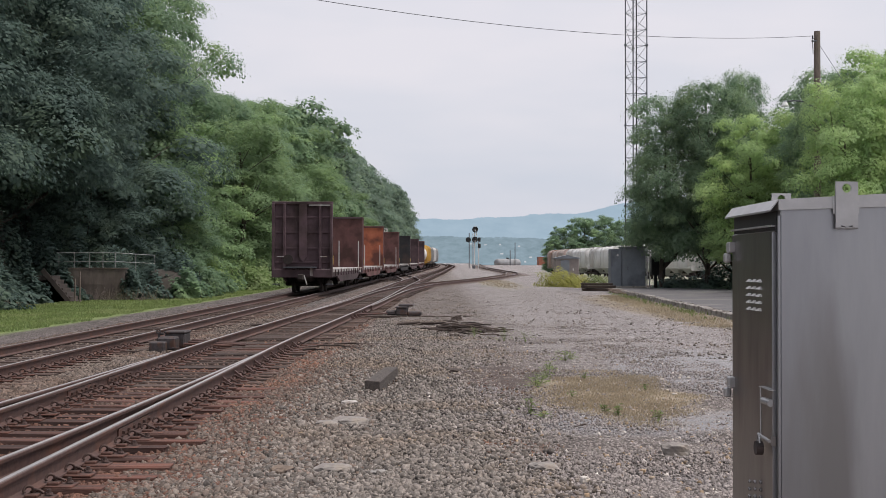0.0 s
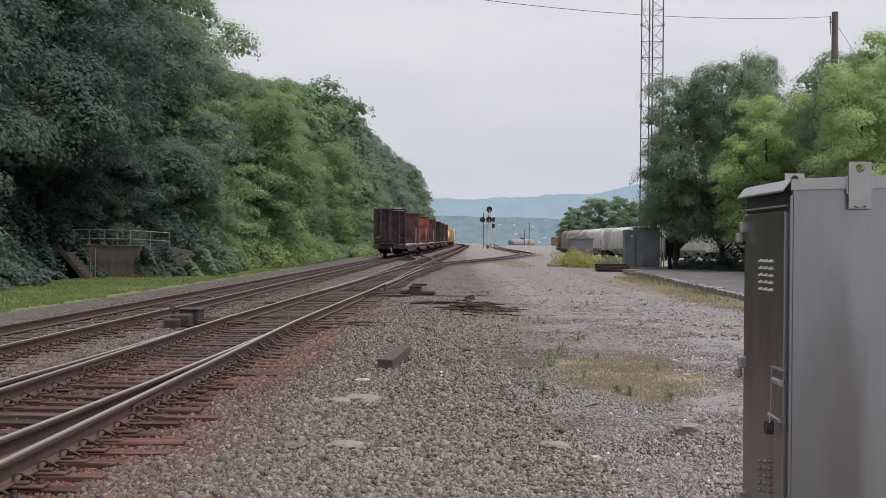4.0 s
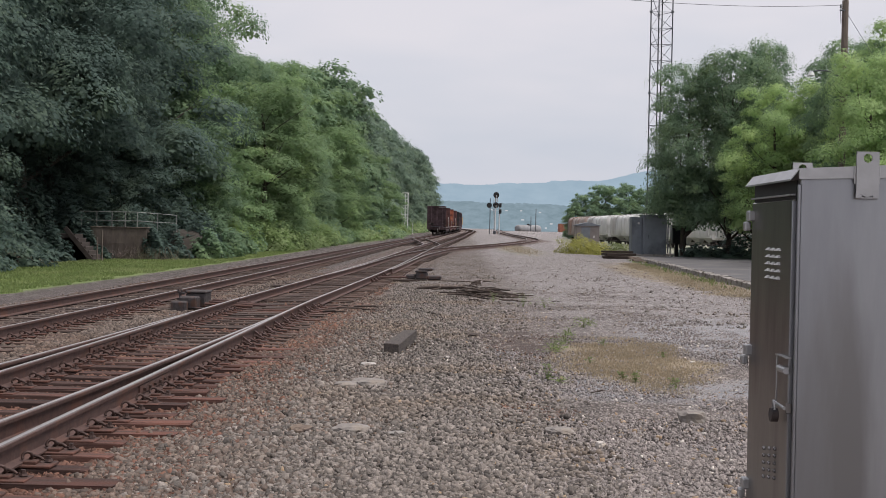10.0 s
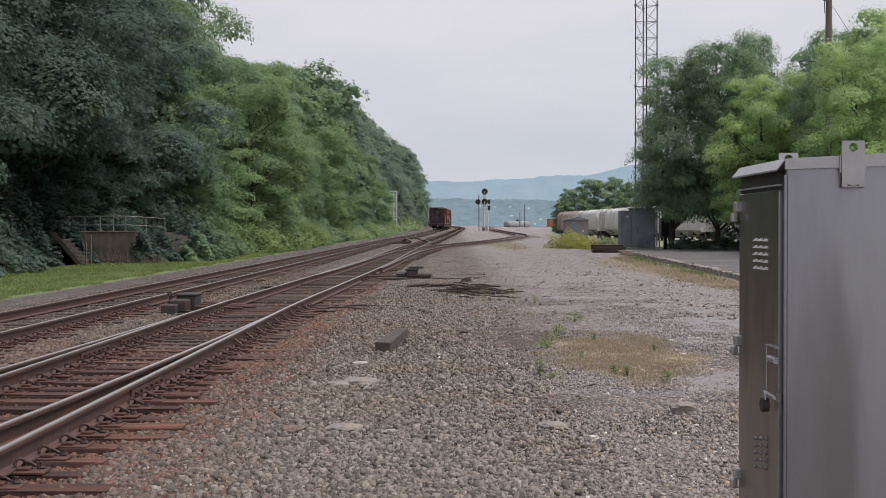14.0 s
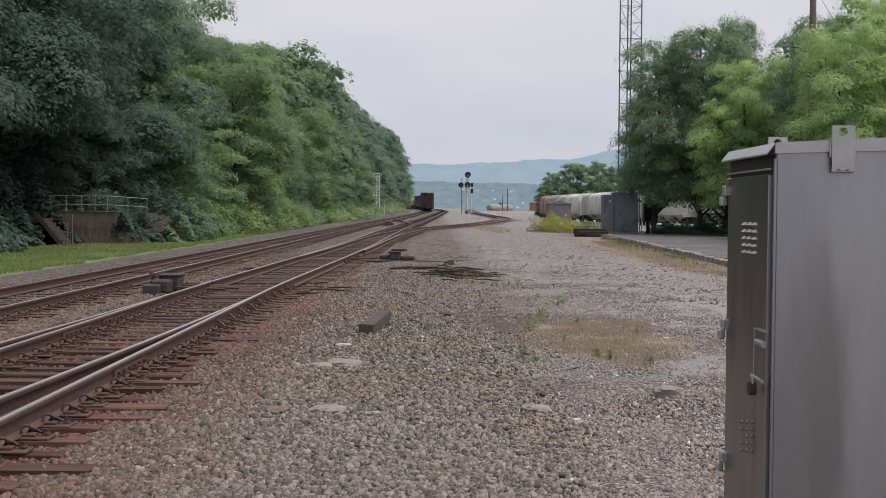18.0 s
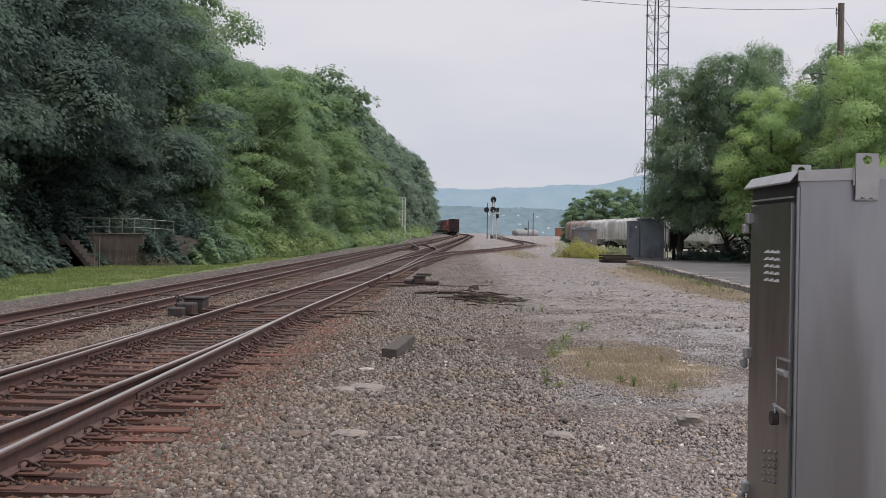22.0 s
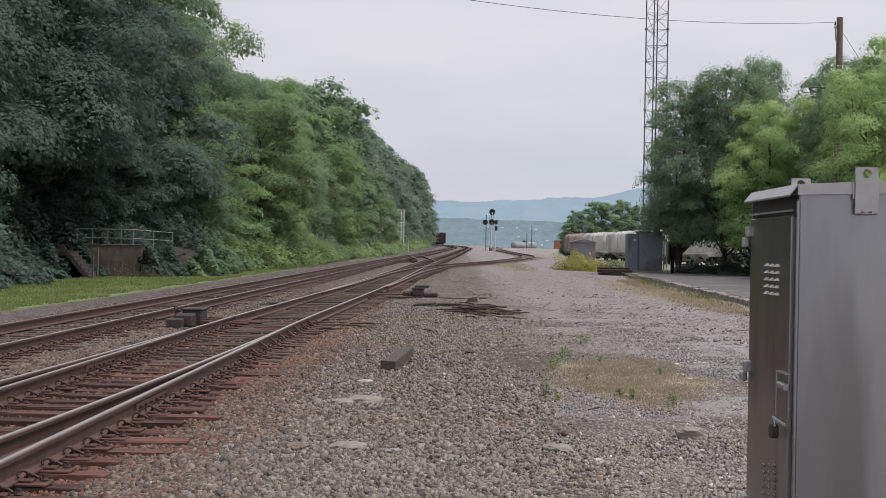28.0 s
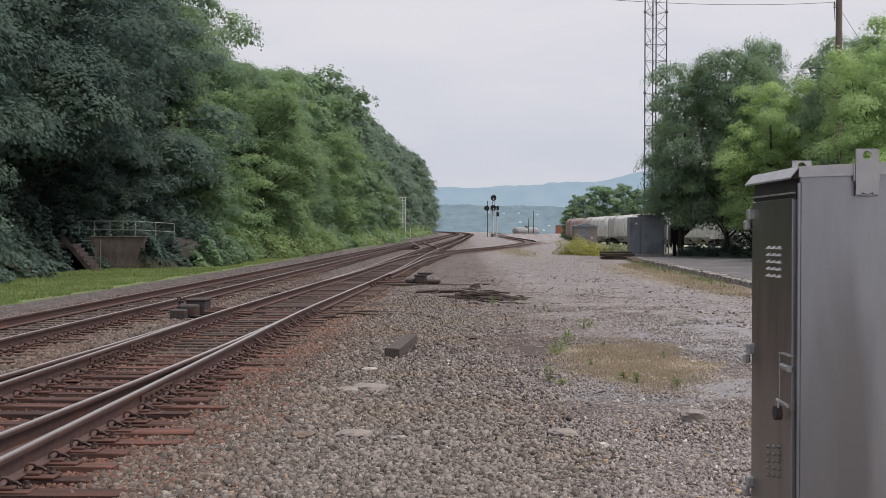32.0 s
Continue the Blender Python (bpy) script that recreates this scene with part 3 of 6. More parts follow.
def ties(parent, fx, y0, y1, meshes, shift=0.0, until=62.0):
    rnd = random.Random(int(y0 * 10) + 7)
    y = y0
    while y < min(y1, until):
        me = rnd.choice(meshes)
        o = new("tie", me)
        o.parent = parent
        o.matrix_basis = pose(fx(y) + shift + rnd.uniform(-0.04, 0.04), y, rise(y) + rnd.uniform(-0.014, 0.004), rnd.uniform(-1, 1), rnd.uniform(-0.4, 0.4), rnd.uniform(-1.2, 1.2) - math.degrees(math.atan((fx(y + 0.5) - fx(y - 0.5)))))
        y += 0.487
    verts, faces = [], []
    while y < y1:
        x, z = fx(y) + shift, rise(y)
        k = len(verts)
        for dz in (-0.15, 0.0):
            verts += [(x - 1.3, y - 0.11, z + dz), (x + 1.3, y - 0.11, z + dz), (x + 1.3, y + 0.11, z + dz), (x - 1.3, y + 0.11, z + dz)]
        faces += [(k + 4, k + 5, k + 6, k + 7), (k, k + 1, k + 5, k + 4), (k + 1, k + 2, k + 6, k + 5), (k + 3, k, k + 4, k + 7)]
        y += 0.487
    if faces:
        raw("far_ties", verts, faces, M["tie_grey"], parent, kind="stuff")


def tracks():
    t1 = empty("railway_track", pose(0, 0, 0), "main line railway track with rusty-sided steel rails on wooden ties", "railway track", "tracks", "structure")
    t2 = empty("railway_track", pose(0, 0, 0), "second railway track with switch rails on rust-stained wooden ties", "railway track", "tracks", "structure")
    t3 = empty("railway_track", pose(0, 0, 0), "yard lead track that curves away over grey ballast", "railway track", "tracks", "structure")
    t4 = empty("railway_track", pose(0, 0, 0), "crossover track that joins the two main lines", "railway track", "tracks", "structure")
    g = 0.7525
    for o in (-g, g):
        rail(t1, x_main, o, -20, 620, dull=(o < 0))
        rail(t2, x_near, o, -12 if o > 0 else 24.0, 620)
    # the switch that opens towards the viewer: left stock rail, both closure rails
    rail(t2, x_lead, -g, -12, 24.0)
    rail(t2, x_lead, g, -12, 21.5, 0.003)
    rail(t2, x_near, -g, -12, 19.5, 0.003)
    ties(t1, x_main, 11.0, 420, TIES_GREY)
    ties(t2, x_near, 5.0, 16.0, [TIES[2.6, i] for i in range(4)] + [TIES[3.2, i] for i in range(2)], -0.05)
    ties(t2, x_near, 16.201, 25, [TIES[2.6, i] for i in range(2)] + TIES_GREY, -0.05)
    ties(t2, x_near, 25.2, 420, TIES_GREY)
    rail(t3, x_yard, g, 44.0, 470)
    rail(t3, x_yard, -g, 37.5, 470, 0.003)
    ties(t3, x_yard, 62.5, 320, [TIES[2.6, 0]], until=62)
    xc = spline([(104, x_near(104)), (112, x_near(112) - 0.3), (150, x_main(150) + 0.35), (158, x_main(158))])
    for o in (-g, g):
        rail(t4, xc, o, 105, 158, 0.003)
    # clips beside the rail feet
    def clip_mesh():
        """A sprung steel loop that stands on the rail's foot, its tail on the plate."""
        mid = []
        for k in range(11):
            a = math.radians(215 - 29 * k)
            mid.append(Vector((0.012 + 0.028 * math.cos(a), -0.03 + 0.006 * k, 0.052 + 0.028 * math.sin(a))))
        mid += [Vector((0.05, 0.034, 0.05)), Vector((0.085, 0.03, 0.042)), Vector((0.115, 0.02, 0.024))]
        verts, faces = [], []
        for k, c in enumerate(mid):
            d = (mid[min(k + 1, len(mid) - 1)] - mid[max(k - 1, 0)]).normalized()
            u = d.cross(Vector((0, 1, 0.2))).normalized()
            w = d.cross(u)
            for j in range(6):
                th = 2 * math.pi * j / 6
                verts.append(tuple(c + (u * math.cos(th) + w * math.sin(th)) * 0.0115))
        for k in range(len(mid) - 1):
            for j in range(6):
                faces.append((k * 6 + j, k * 6 + (j + 1) % 6, (k + 1) * 6 + (j + 1) % 6, (k + 1) * 6 + j))
        me = bpy.data.meshes.new("rail_clip")
        me.from_pydata(verts, [], faces)
        me.materials.append(M["clip"])
        me.update()
        for p in me.polygons:
            p.use_smooth = True
        return me
    cm = clip_mesh()
    pm = bpy.data.meshes.new("tie_plate")
    bm = box(-0.27, 0.27, -0.095, 0.095, 0.0, 0.018, 0.004)
    bm_box(bm, -0.16, -0.07, -0.05, 0.05, 0.016, 0.04, 0.006)
    bm_box(bm, 0.07, 0.16, -0.05, 0.05, 0.016, 0.04, 0.006)
    bm.to_mesh(pm)
    bm.free()
    pm.materials.append(M["plate"])
    hm = bpy.data.meshes.new("spike_head")
    bm = bmesh.new()
    bm_rod(bm, (0, 0, 0.01), (0, 0, 0.05), 0.021, 0.016, 6)
    bm_rod(bm, (0, 0, 0.012), (0, 0, 0.026), 0.032, 0.026, 8)
    bm.to_mesh(hm)
    bm.free()
    hm.materials.append(M["clip"])
    y = 5.0
    while y < 24.5:
        for fx, off in ((x_near, g), (x_near, -g), (x_main, g)):
            if fx is x_main and y < 15:
                continue
            for side in (-1, 1):
                o = new("rail_clip", cm)
                o.parent = t1 if fx is x_main else t2
                o.matrix_basis = pose(fx(y) + off + side * 0.072, y, rise(y) + 0.008, 0, 0, random.uniform(-8, 8) + (180 if side < 0 else 0))
                if y < 18:
                    o = new("spike_head", hm)
                    o.parent = t1 if fx is x_main else t2
                    o.matrix_basis = pose(fx(y) + off + side * 0.215, y + 0.045 * side, rise(y) + 0.008, 0, 0, random.uniform(0, 60))
            o = new("tie_plate", pm)
            o.parent = t1 if fx is x_main else t2
            o.matrix_basis = pose(fx(y) + off, y, rise(y) - 0.006, 0, 0, 0)
        y += 0.487
    jb = bmesh.new()
    bm_box(jb, 0.012, 0.028, -0.62, 0.62, 0.045, 0.125, 0.004)
    bar_mesh = part("joint_bar", jb, M["rail_side"], t2)
    jm = bar_mesh.data
    bolt = rod((0.02, 0, 0.085), (0.055, 0, 0.085), 0.018, None, 6)
    bolt_me = bpy.data.meshes.new("bolt")
    bolt.to_mesh(bolt_me)
    bolt.free()
    bolt_me.materials.append(M["clip"])
    bar_mesh.matrix_basis = pose(x_near(14.6) - g, 14.6, 0.012)
    for yj, off in ((14.6, -g), (16.4, -g), (11.2, g)):
        if yj != 14.6:
            o = new("joint_bar", jm)
            o.parent = t2
            o.matrix_basis = pose(x_near(yj) + off, yj, 0.012)
        for k in range(6):
            o = new("bolt", bolt_me)
            o.parent = t2
            o.matrix_basis = pose(x_near(yj) + off, yj - 0.5 + 0.2 * k, 0.012)
    # braces outside the stock rail by the points
    bm = bmesh.new()
    vs = [bm.verts.new(c) for c in ((0.03, -0.03, 0.012), (0.19, -0.03, 0.012), (0.03, -0.03, 0.135), (0.03, 0.03, 0.012), (0.19, 0.03, 0.012), (0.03, 0.03, 0.135))]
    for f in ((0, 1, 2), (5, 4, 3), (1, 4, 5, 2), (0, 2, 5, 3), (0, 3, 4, 1)):
        bm.faces.new([vs[i] for i in f])
    first = part("rail_brace", bm, M["rail_side"], t2)
    me = first.data
    first.matrix_basis = pose(x_near(16) + g, 16, 0)
    for y in [16.97 + 0.974 * i for i in range(8)] + [36.5 + 0.974 * i for i in range(6)]:
        o = new("rail_brace", me)
        o.parent = t2
        o.matrix_basis = pose(x_near(y) + g, y, rise(y))
    return t1, t2


TRACK1, TRACK2 = tracks()


# ---- the equipment cabinet beside the viewer ----
def cabinet():
    x0, x1, y0, y1, h = 0.995, 1.442, 3.31, 3.93, 1.865
    c = empty("equipment_cabinet", pose(0, 0, 0), "tall brushed grey metal trackside equipment cabinet with lifting lugs", "cabinet")
    body = part("body", box(x0 + 0.012, x1, y0, y1, -0.05, h + 0.006, 0.004), M["cab_steel"], c)
    # corner seam
    part("corner_seam", box(x0 + 0.004, x0 + 0.013, y0 - 0.003, y0 + 0.012, -0.03, h - 0.035, 0.002), M["cab_steel"], c)
    # roof: pitched sheet with a down-turned lip over each door
    bm = bmesh.new()
    prof = [(x0 - 0.025, h - 0.018), (x0 + 0.004, h + 0.018), (x1 - 0.004, h + 0.042), (x1 + 0.045, h + 0.004)]
    low = [(a, b - 0.006) for a, b in prof]
    ring = prof + low[::-1]
    rows = [[bm.verts.new((a, y, b)) for a, b in ring] for y in (y0 - 0.006, y1 + 0.012)]
    n = len(ring)
    for i in range(n):
        bm.faces.new((rows[0][i], rows[0][(i + 1) % n], rows[1][(i + 1) % n], rows[1][i]))
    bm.faces.new(rows[0][::-1])
    bm.faces.new(rows[1])
    bmesh.ops.recalc_face_normals(bm, faces=bm.faces)
    part("roof", bm, M["cab_trim"], c, "pale sheet-metal roof with sloping lips")
    bm = bmesh.new()
    vs = [(x0 + 0.004, h - 0.018), (x1 - 0.004, h - 0.004), (x1 - 0.004, h + 0.041), (x0 + 0.004, h + 0.017)]
    f = [[bm.verts.new((a, y, b)) for a, b in vs] for y in (y0 - 0.010, y0 + 0.01)]
    bm.faces.new(f[0])
    bm.faces.new(f[1][::-1])
    for i in range(4):
        bm.faces.new((f[0][i], f[1][i], f[1][(i + 1) % 4], f[0][(i + 1) % 4]))
    bmesh.ops.recalc_face_normals(bm, faces=bm.faces)
    part("roof_band", bm, M["cab_trim"], c, "pale folded metal edge band")
    # black strip for the shade in the gap under the roof lip
    part("recess_shade", box(x0 + 0.006, x0 + 0.02, y0 + 0.03, y1 - 0.01, h - 0.09, h - 0.02), M["black"], c)
    part("drip_strip", box(x0 - 0.008, x0 + 0.012, y0 + 0.04, y1 - 0.012, h - 0.072, h - 0.066), M["cab_trim"], c)
    door = part("door", box(x0, x0 + 0.016, y0 + 0.035, y1 - 0.004, 0.04, h - 0.085, 0.003), M["cab_door"], c, "darker reflective steel door")
    part("door_fold", box(x0 - 0.006, x0 + 0.01, y0 + 0.03, y0 + 0.044, 0.04, h - 0.09, 0.002), M["cab_steel"], door)
    # louvres
    for r in range(5):
        for k in range(3):
            yy, zz = 3.525 + k * 0.068, 1.502 + r * 0.0252
            bm = bmesh.new()
            pts = [(-0.025, 0), (0.025, 0), (0.017, 0.010), (-0.017, 0.010)]
            a = [bm.verts.new((x0, yy + p, zz + q)) for p, q in pts]
            b = [bm.verts.new((x0 - 0.011 if q == 0 else x0 - 0.002, yy + p * 0.9, zz + q * 0.9)) for p, q in pts]
            for i in range(4):
                bm.faces.new((a[i], a[(i + 1) % 4], b[(i + 1) % 4], b[i]))
            bm.faces.new(b)
            bmesh.ops.recalc_face_normals(bm, faces=bm.faces)
            part("louvre", bm, M["cab_white"], door, "pale louvre")
    for r in range(5):
        for k in range(3):
            bm = bmesh.new()
            bmesh.ops.create_icosphere(bm, subdivisions=1, radius=0.008, matrix=Matrix.Translation((x0 - 0.002, 3.51 + k * 0.075, 0.80 + r * 0.026 - k * 0.012)))
            part("rivet", bm, M["cab_door"], door)
    for zz in (1.715, 1.20, 0.685):
        hg = part("hinge", box(x0 - 0.022, x0 + 0.004, y1 - 0.045, y1 + 0.004, zz - 0.004, zz + 0.036, 0.004), M["cab_trim"], door, "welded steel hinge")
        part("hinge_leaf", box(x0 - 0.032, x0 - 0.010, y1 - 0.03, y1 + 0.012, zz - 0.042, zz - 0.006, 0.005), M["cab_trim"], hg)
    for zz in (1.70, 1.2, 0.7):
        part("hinge", box(x1, x1 + 0.02, y0 + 0.012, y0 + 0.05, zz - 0.035, zz + 0.035, 0.003), M["cab_trim"], c)
    part("handle", rod((x0 - 0.012, y0 + 0.03, 1.198), (x0 - 0.012, y0 + 0.125, 1.198), 0.012, None, 12), M["cab_trim"], door, "short bright round handle")
    part("rod_bracket", box(x0 - 0.02, x0 + 0.002, y0 + 0.02, y0 + 0.16, 1.241, 1.244), M["cab_trim"], door)
    part("lock_rod", rod((x0 - 0.016, y0 + 0.145, 1.242), (x0 - 0.016, y0 + 0.145, 1.075), 0.0028, None, 6), M["cab_trim"], door)
    part("hasp", box(x0 - 0.016, x0 + 0.004, y0 + 0.018, y0 + 0.024, 1.055, 1.09, 0.002), M["cab_door"], door)
    part("hasp_arm", rod((x0 - 0.02, y0 + 0.02, 1.072), (x0 - 0.026, y0 + 0.14, 1.08), 0.006, None, 8), M["cab_trim"], door)
    bm = bmesh.new()
    bm_rod(bm, (x0 - 0.042, y0 + 0.118, 1.036), (x0 - 0.018, y0 + 0.118, 1.036), 0.024, None, 16)
    lk = part("padlock", bm, M["machine"], door, "dark round padlock")
    bm = bmesh.new()
    for k in range(8):
        a, b2 = math.pi * k / 8, math.pi * (k + 1) / 8
        bm_rod(bm, (x0 - 0.03, y0 + 0.118 + 0.014 * math.cos(a), 1.055 + 0.026 * math.sin(a)), (x0 - 0.03, y0 + 0.118 + 0.014 * math.cos(b2), 1.055 + 0.026 * math.sin(b2)), 0.004, None, 6)
    part("shackle", bm, M["cab_trim"], lk)
    # lifting lugs, drilled
    def lug(yy, xa, xb, za, zb):
        bm = bmesh.new()
        cx, cz, r = (xa + xb) / 2, zb - 0.022, 0.0155
        outer, inner = [], []
        for k in range(20):
            a = 2 * math.pi * k / 20
            inner.append((cx + r * math.cos(a), cz + r * math.sin(a)))
            u, v = math.cos(a), math.sin(a)
            s = min((xb - cx) / abs(u) if abs(u) > 1e-6 else 9, ((zb - cz) if v > 0 else (cz - za)) / abs(v) if abs(v) > 1e-6 else 9)
            outer.append((cx + u * s, cz + v * s))
        L = {}
        for j, yv in enumerate((yy - 0.008, yy)):
            L[j] = ([bm.verts.new((a, yv, b)) for a, b in outer], [bm.verts.new((a, yv, b)) for a, b in inner])
        for i in range(20):
            k = (i + 1) % 20
            bm.faces.new((L[0][0][i], L[0][0][k], L[0][1][k], L[0][1][i]))
            bm.faces.new((L[1][0][i], L[1][1][i], L[1][1][k], L[1][0][k]))
            bm.faces.new((L[0][0][i], L[1][0][i], L[1][0][k], L[0][0][k]))
            bm.faces.new((L[0][1][i], L[0][1][k], L[1][1][k], L[1][1][i]))
        # square corners
        for sx in (xa, xb):
            for sz in (za, zb):
                bm_box(bm, min(sx, sx + (cx - sx) * 0.5), max(sx, sx + (cx - sx) * 0.5), yy - 0.0075, yy - 0.0005, min(sz, sz + (cz - sz) * 0.28), max(sz, sz + (cz - sz) * 0.28))
        bmesh.ops.recalc_face_normals(bm, faces=bm.faces)
        return part("lifting_lug", bm, M["cab_trim"], c, "pale drilled lifting lug")
    lug(y0 - 0.011, 1.187, 1.262, 1.789, 1.942)
    lug(y1 + 0.03, 1.155, 1.23, 1.789, 1.942)
    for xx in (1.184, 1.264):
        part("weld_bead", rod((xx, y0 - 0.012, h - 0.03), (xx, y0 - 0.012, h + 0.028), 0.004, None, 6), M["cab_trim"], c)
    part("weld_bead", rod((1.187, y0 - 0.012, 1.788), (1.262, y0 - 0.012, 1.788), 0.004, None, 6), M["cab_trim"], c)


cabinet()


# ---- switch machines ----
def switch_machine(name, x, y, turn, label, big):
    s = empty(name, pose(x, y, rise(y), 0, 0, turn), label, "switch machine", "switch machines")
    if big:
        part("motor_box", box(-0.22, 0.30, -0.1, 0.55, 0.02, 0.36, 0.03), M["machine"], s)
        part("lid", box(-0.24, 0.32, -0.12, 0.57, 0.36, 0.42, 0.02), M["machine"], s)
        part("gear_case", box(-0.30, 0.18, -0.55, -0.1, -0.02, 0.30, 0.04), M["machine"], s)
        part("base_box", box(-0.42, -0.02, -0.85, -0.55, -0.05, 0.20, 0.03), M["machine"], s)
        bm = bmesh.new()
        bm_rod(bm, (-0.34, -0.2, 0.1), (-0.34, -0.2, 0.40), 0.035, None, 10)
        bm_rod(bm, (-0.34, -0.2, 0.36), (-0.22, -0.2, 0.36), 0.03, None, 10)
        part("hand_throw", bm, M["machine"], s)
        for k, (yy, l) in enumerate(((-0.2, 0.95), (0.15, 1.15), (0.45, 1.1))):
            part("throw_rod", rod((0.25, yy, 0.10 + 0.02 * k), (0.25 + l, yy + 0.05, 0.06), 0.025, None, 8), M["rail_side"], s)
        part("tie_support", box(-0.7, 1.3, -0.35, -0.1, -0.12, -0.005, 0.01), M["wood_dark"], s)
        part("tie_support", box(-0.7, 1.3, 0.2, 0.45, -0.12, -0.005, 0.01), M["wood_dark"], s)
        part("conduit", rod((0.1, -0.5, 0.03), (0.7, -0.75, 0.02), 0.02, None, 6), M["machine"], s)
        bm = bmesh.new()
        for a in range(10):
            p, q = (2 * math.pi * (a + j) / 10 for j in (0, 1))
            bm_rod(bm, (-0.34 + 0.05 * math.cos(p), -0.24, 0.42 + 0.05 * math.sin(p)), (-0.34 + 0.05 * math.cos(q), -0.24, 0.42 + 0.05 * math.sin(q)), 0.02, None, 6)
        part("lever_eye", bm, M["machine"], s)
        for o in s.children:
            if o.name.split(".")[0] in ("motor_box", "lid", "gear_case", "base_box", "hand_throw", "lever_eye"):
                o.scale = (0.76, 0.8, 0.82)
    else:
        part("motor_box", box(-0.12, 0.24, -0.25, 0.25, 0.05, 0.27, 0.03), M["machine"], s)
        part("lid", box(-0.14, 0.26, -0.26, 0.26, 0.27, 0.33, 0.02), M["machine"], s)
        part("gear_case", box(0.24, 0.7, -0.22, 0.22, 0.04, 0.17, 0.03), M["machine"], s)
        part("connector", box(-0.45, -0.12, -0.16, 0.16, 0.05, 0.2, 0.04), M["machine"], s)
        part("top_block", box(-0.05, 0.42, -0.1, 0.45, 0.33, 0.40, 0.015), M["machine"], s)
        part("tie_support", box(-1.1, 1.7, -0.3, -0.06, -0.07, 0.03, 0.01), M["wood_dark"], s)
        part("tie_support", box(-1.1, 1.0, 0.15, 0.4, -0.07, 0.025, 0.01), M["wood_dark"], s)
        for yy in (-0.15, 0.2):
            part("throw_rod", rod((-0.4, yy, 0.1), (-1.5, yy, 0.07), 0.025, None, 8), M["rail_side"], s)
    return s


switch_machine("switch_machine", -5.42, 23.6, -2, "rusty dark steel switch machine with motor box between tracks", True)
switch_machine("switch_machine", -1.38, 38.8, -4, "low dark steel switch machine on long ties", False)
switch_machine("switch_machine", x_near(112) - 1.9, 112.0, 0, "small dark switch machine between the far main tracks", False)


# ---- loose things on the gravel ----
def rough_block(bm, sx, sy, sz, seed, jag=0.18, cuts=2):
    rnd = random.Random(seed)
    r = bmesh.ops.create_icosphere(bm, subdivisions=cuts, radius=1)
    for v in r["verts"]:
        d = v.co.normalized()
        k = 1 + jag * noise.noise(d * 1.7 + Vector((seed, 0, 0))) * 2 + rnd.uniform(-jag, jag) * 0.3
        p = Vector([math.copysign(abs(c) ** 0.7, c) for c in d]) * k
        v.co = Vector((p.x * sx, p.y * sy, p.z * sz))
    return r["verts"]


def rock(name, x, y, sx, sy, sz, turn, material, label, seed):
    bm = bmesh.new()
    rough_block(bm, sx, sy, sz, seed, 0.14, 3)
    o = part(name, bm, material, None)
    o.matrix_basis = pose(x, y, gz(x, y) + sz * 0.45, 0, 0, turn)
    return tagged(o, label, "rock", "loose rocks")


rock("flat_stone", -1.21, 13.85, 0.105, 0.1, 0.028, -12, M["lump_pale"], "flat pale stone lying on grey ballast", 3)
rock("concrete_lump", -1.05, 12.0, 0.19, 0.16, 0.05, 6, M["lump"], "low grey lump of broken concrete in ballast", 5)
rock("concrete_lump", -1.28, 11.85, 0.12, 0.13, 0.04, -16, M["lump"], "small grey lump of broken concrete in ballast", 8)
rock("concrete_lump", -0.98, 9.05, 0.15, 0.13, 0.045, 10, M["lump"], "pale broken concrete lump in ballast", 11)
rock("pale_stone", 0.985, 8.56, 0.034, 0.045, 0.035, 20, M["stone_white"], "small bright cream stone on gravel", 14)
rock("flat_rock", 1.96, 10.0, 0.13, 0.10, 0.07, 4, M["lump"], "flat grey broken rock on gravel", 17)
rock("pale_rock", 0.72, 9.2, 0.11, 0.12, 0.035, 12, M["lump"], "half-buried pale rock in gravel", 21)
rock("brown_stone", -1.38, 8.95, 0.09, 0.11, 0.045, -20, M["wood_old"], "brown angular stone in ballast", 24)
rock("brown_stone", -0.6, 8.9, 0.07, 0.06, 0.03, 30, M["concrete"], "small flat stone in ballast", 27)
rock("pale_stone", 2.9, 14.9, 0.03, 0.03, 0.02, 30, M["stone_white"], "small pale stone by dry grass", 31)
rock("pale_stone", 3.1, 16.9, 0.03, 0.03, 0.02, 10, M["stone_white"], "small pale stone by dry grass", 33)
rock("pale_stone", 3.55, 17.2, 0.03, 0.03, 0.02, 50, M["stone_white"], "small pale stone by dry grass", 36)
rock("dark_stone", 0.42, 36.5, 0.16, 0.13, 0.08, 0, M["wood_dark"], "dark lump lying on the gravel track", 39)
rock("dark_stone", 0.12, 31.9, 0.1, 0.1, 0.05, 0, M["wood_dark"], "small dark lump on gravel", 41)
rock("dark_stone", 0.1, 18.2, 0.1, 0.16, 0.04, 0, M["wood_dark"], "small dark lump on gravel", 43)


def tie_stub():
    s = empty("tie_stub", pose(-1.0, 15.25, gz(-1, 15.3) - 0.01, 0.3, 0, -4.4), "short sawn stub of weathered grey-brown wooden tie", "wooden block", "")
    bm = box(-0.10, 0.10, 0.0, 2.1, -0.03, 0.155, 0.008)
    bmesh.ops.subdivide_edges(bm, edges=bm.edges[:], cuts=3, use_grid_fill=True)
    for v in bm.verts:
        v.co += Vector((noise.noise(v.co * 5), noise.noise(v.co * 3 + Vector((5, 0, 0))), noise.noise(v.co * 6 + Vector((0, 9, 0))))) * 0.010
    part("block", bm, M["wood_stub"], s)
    return s


tie_stub()


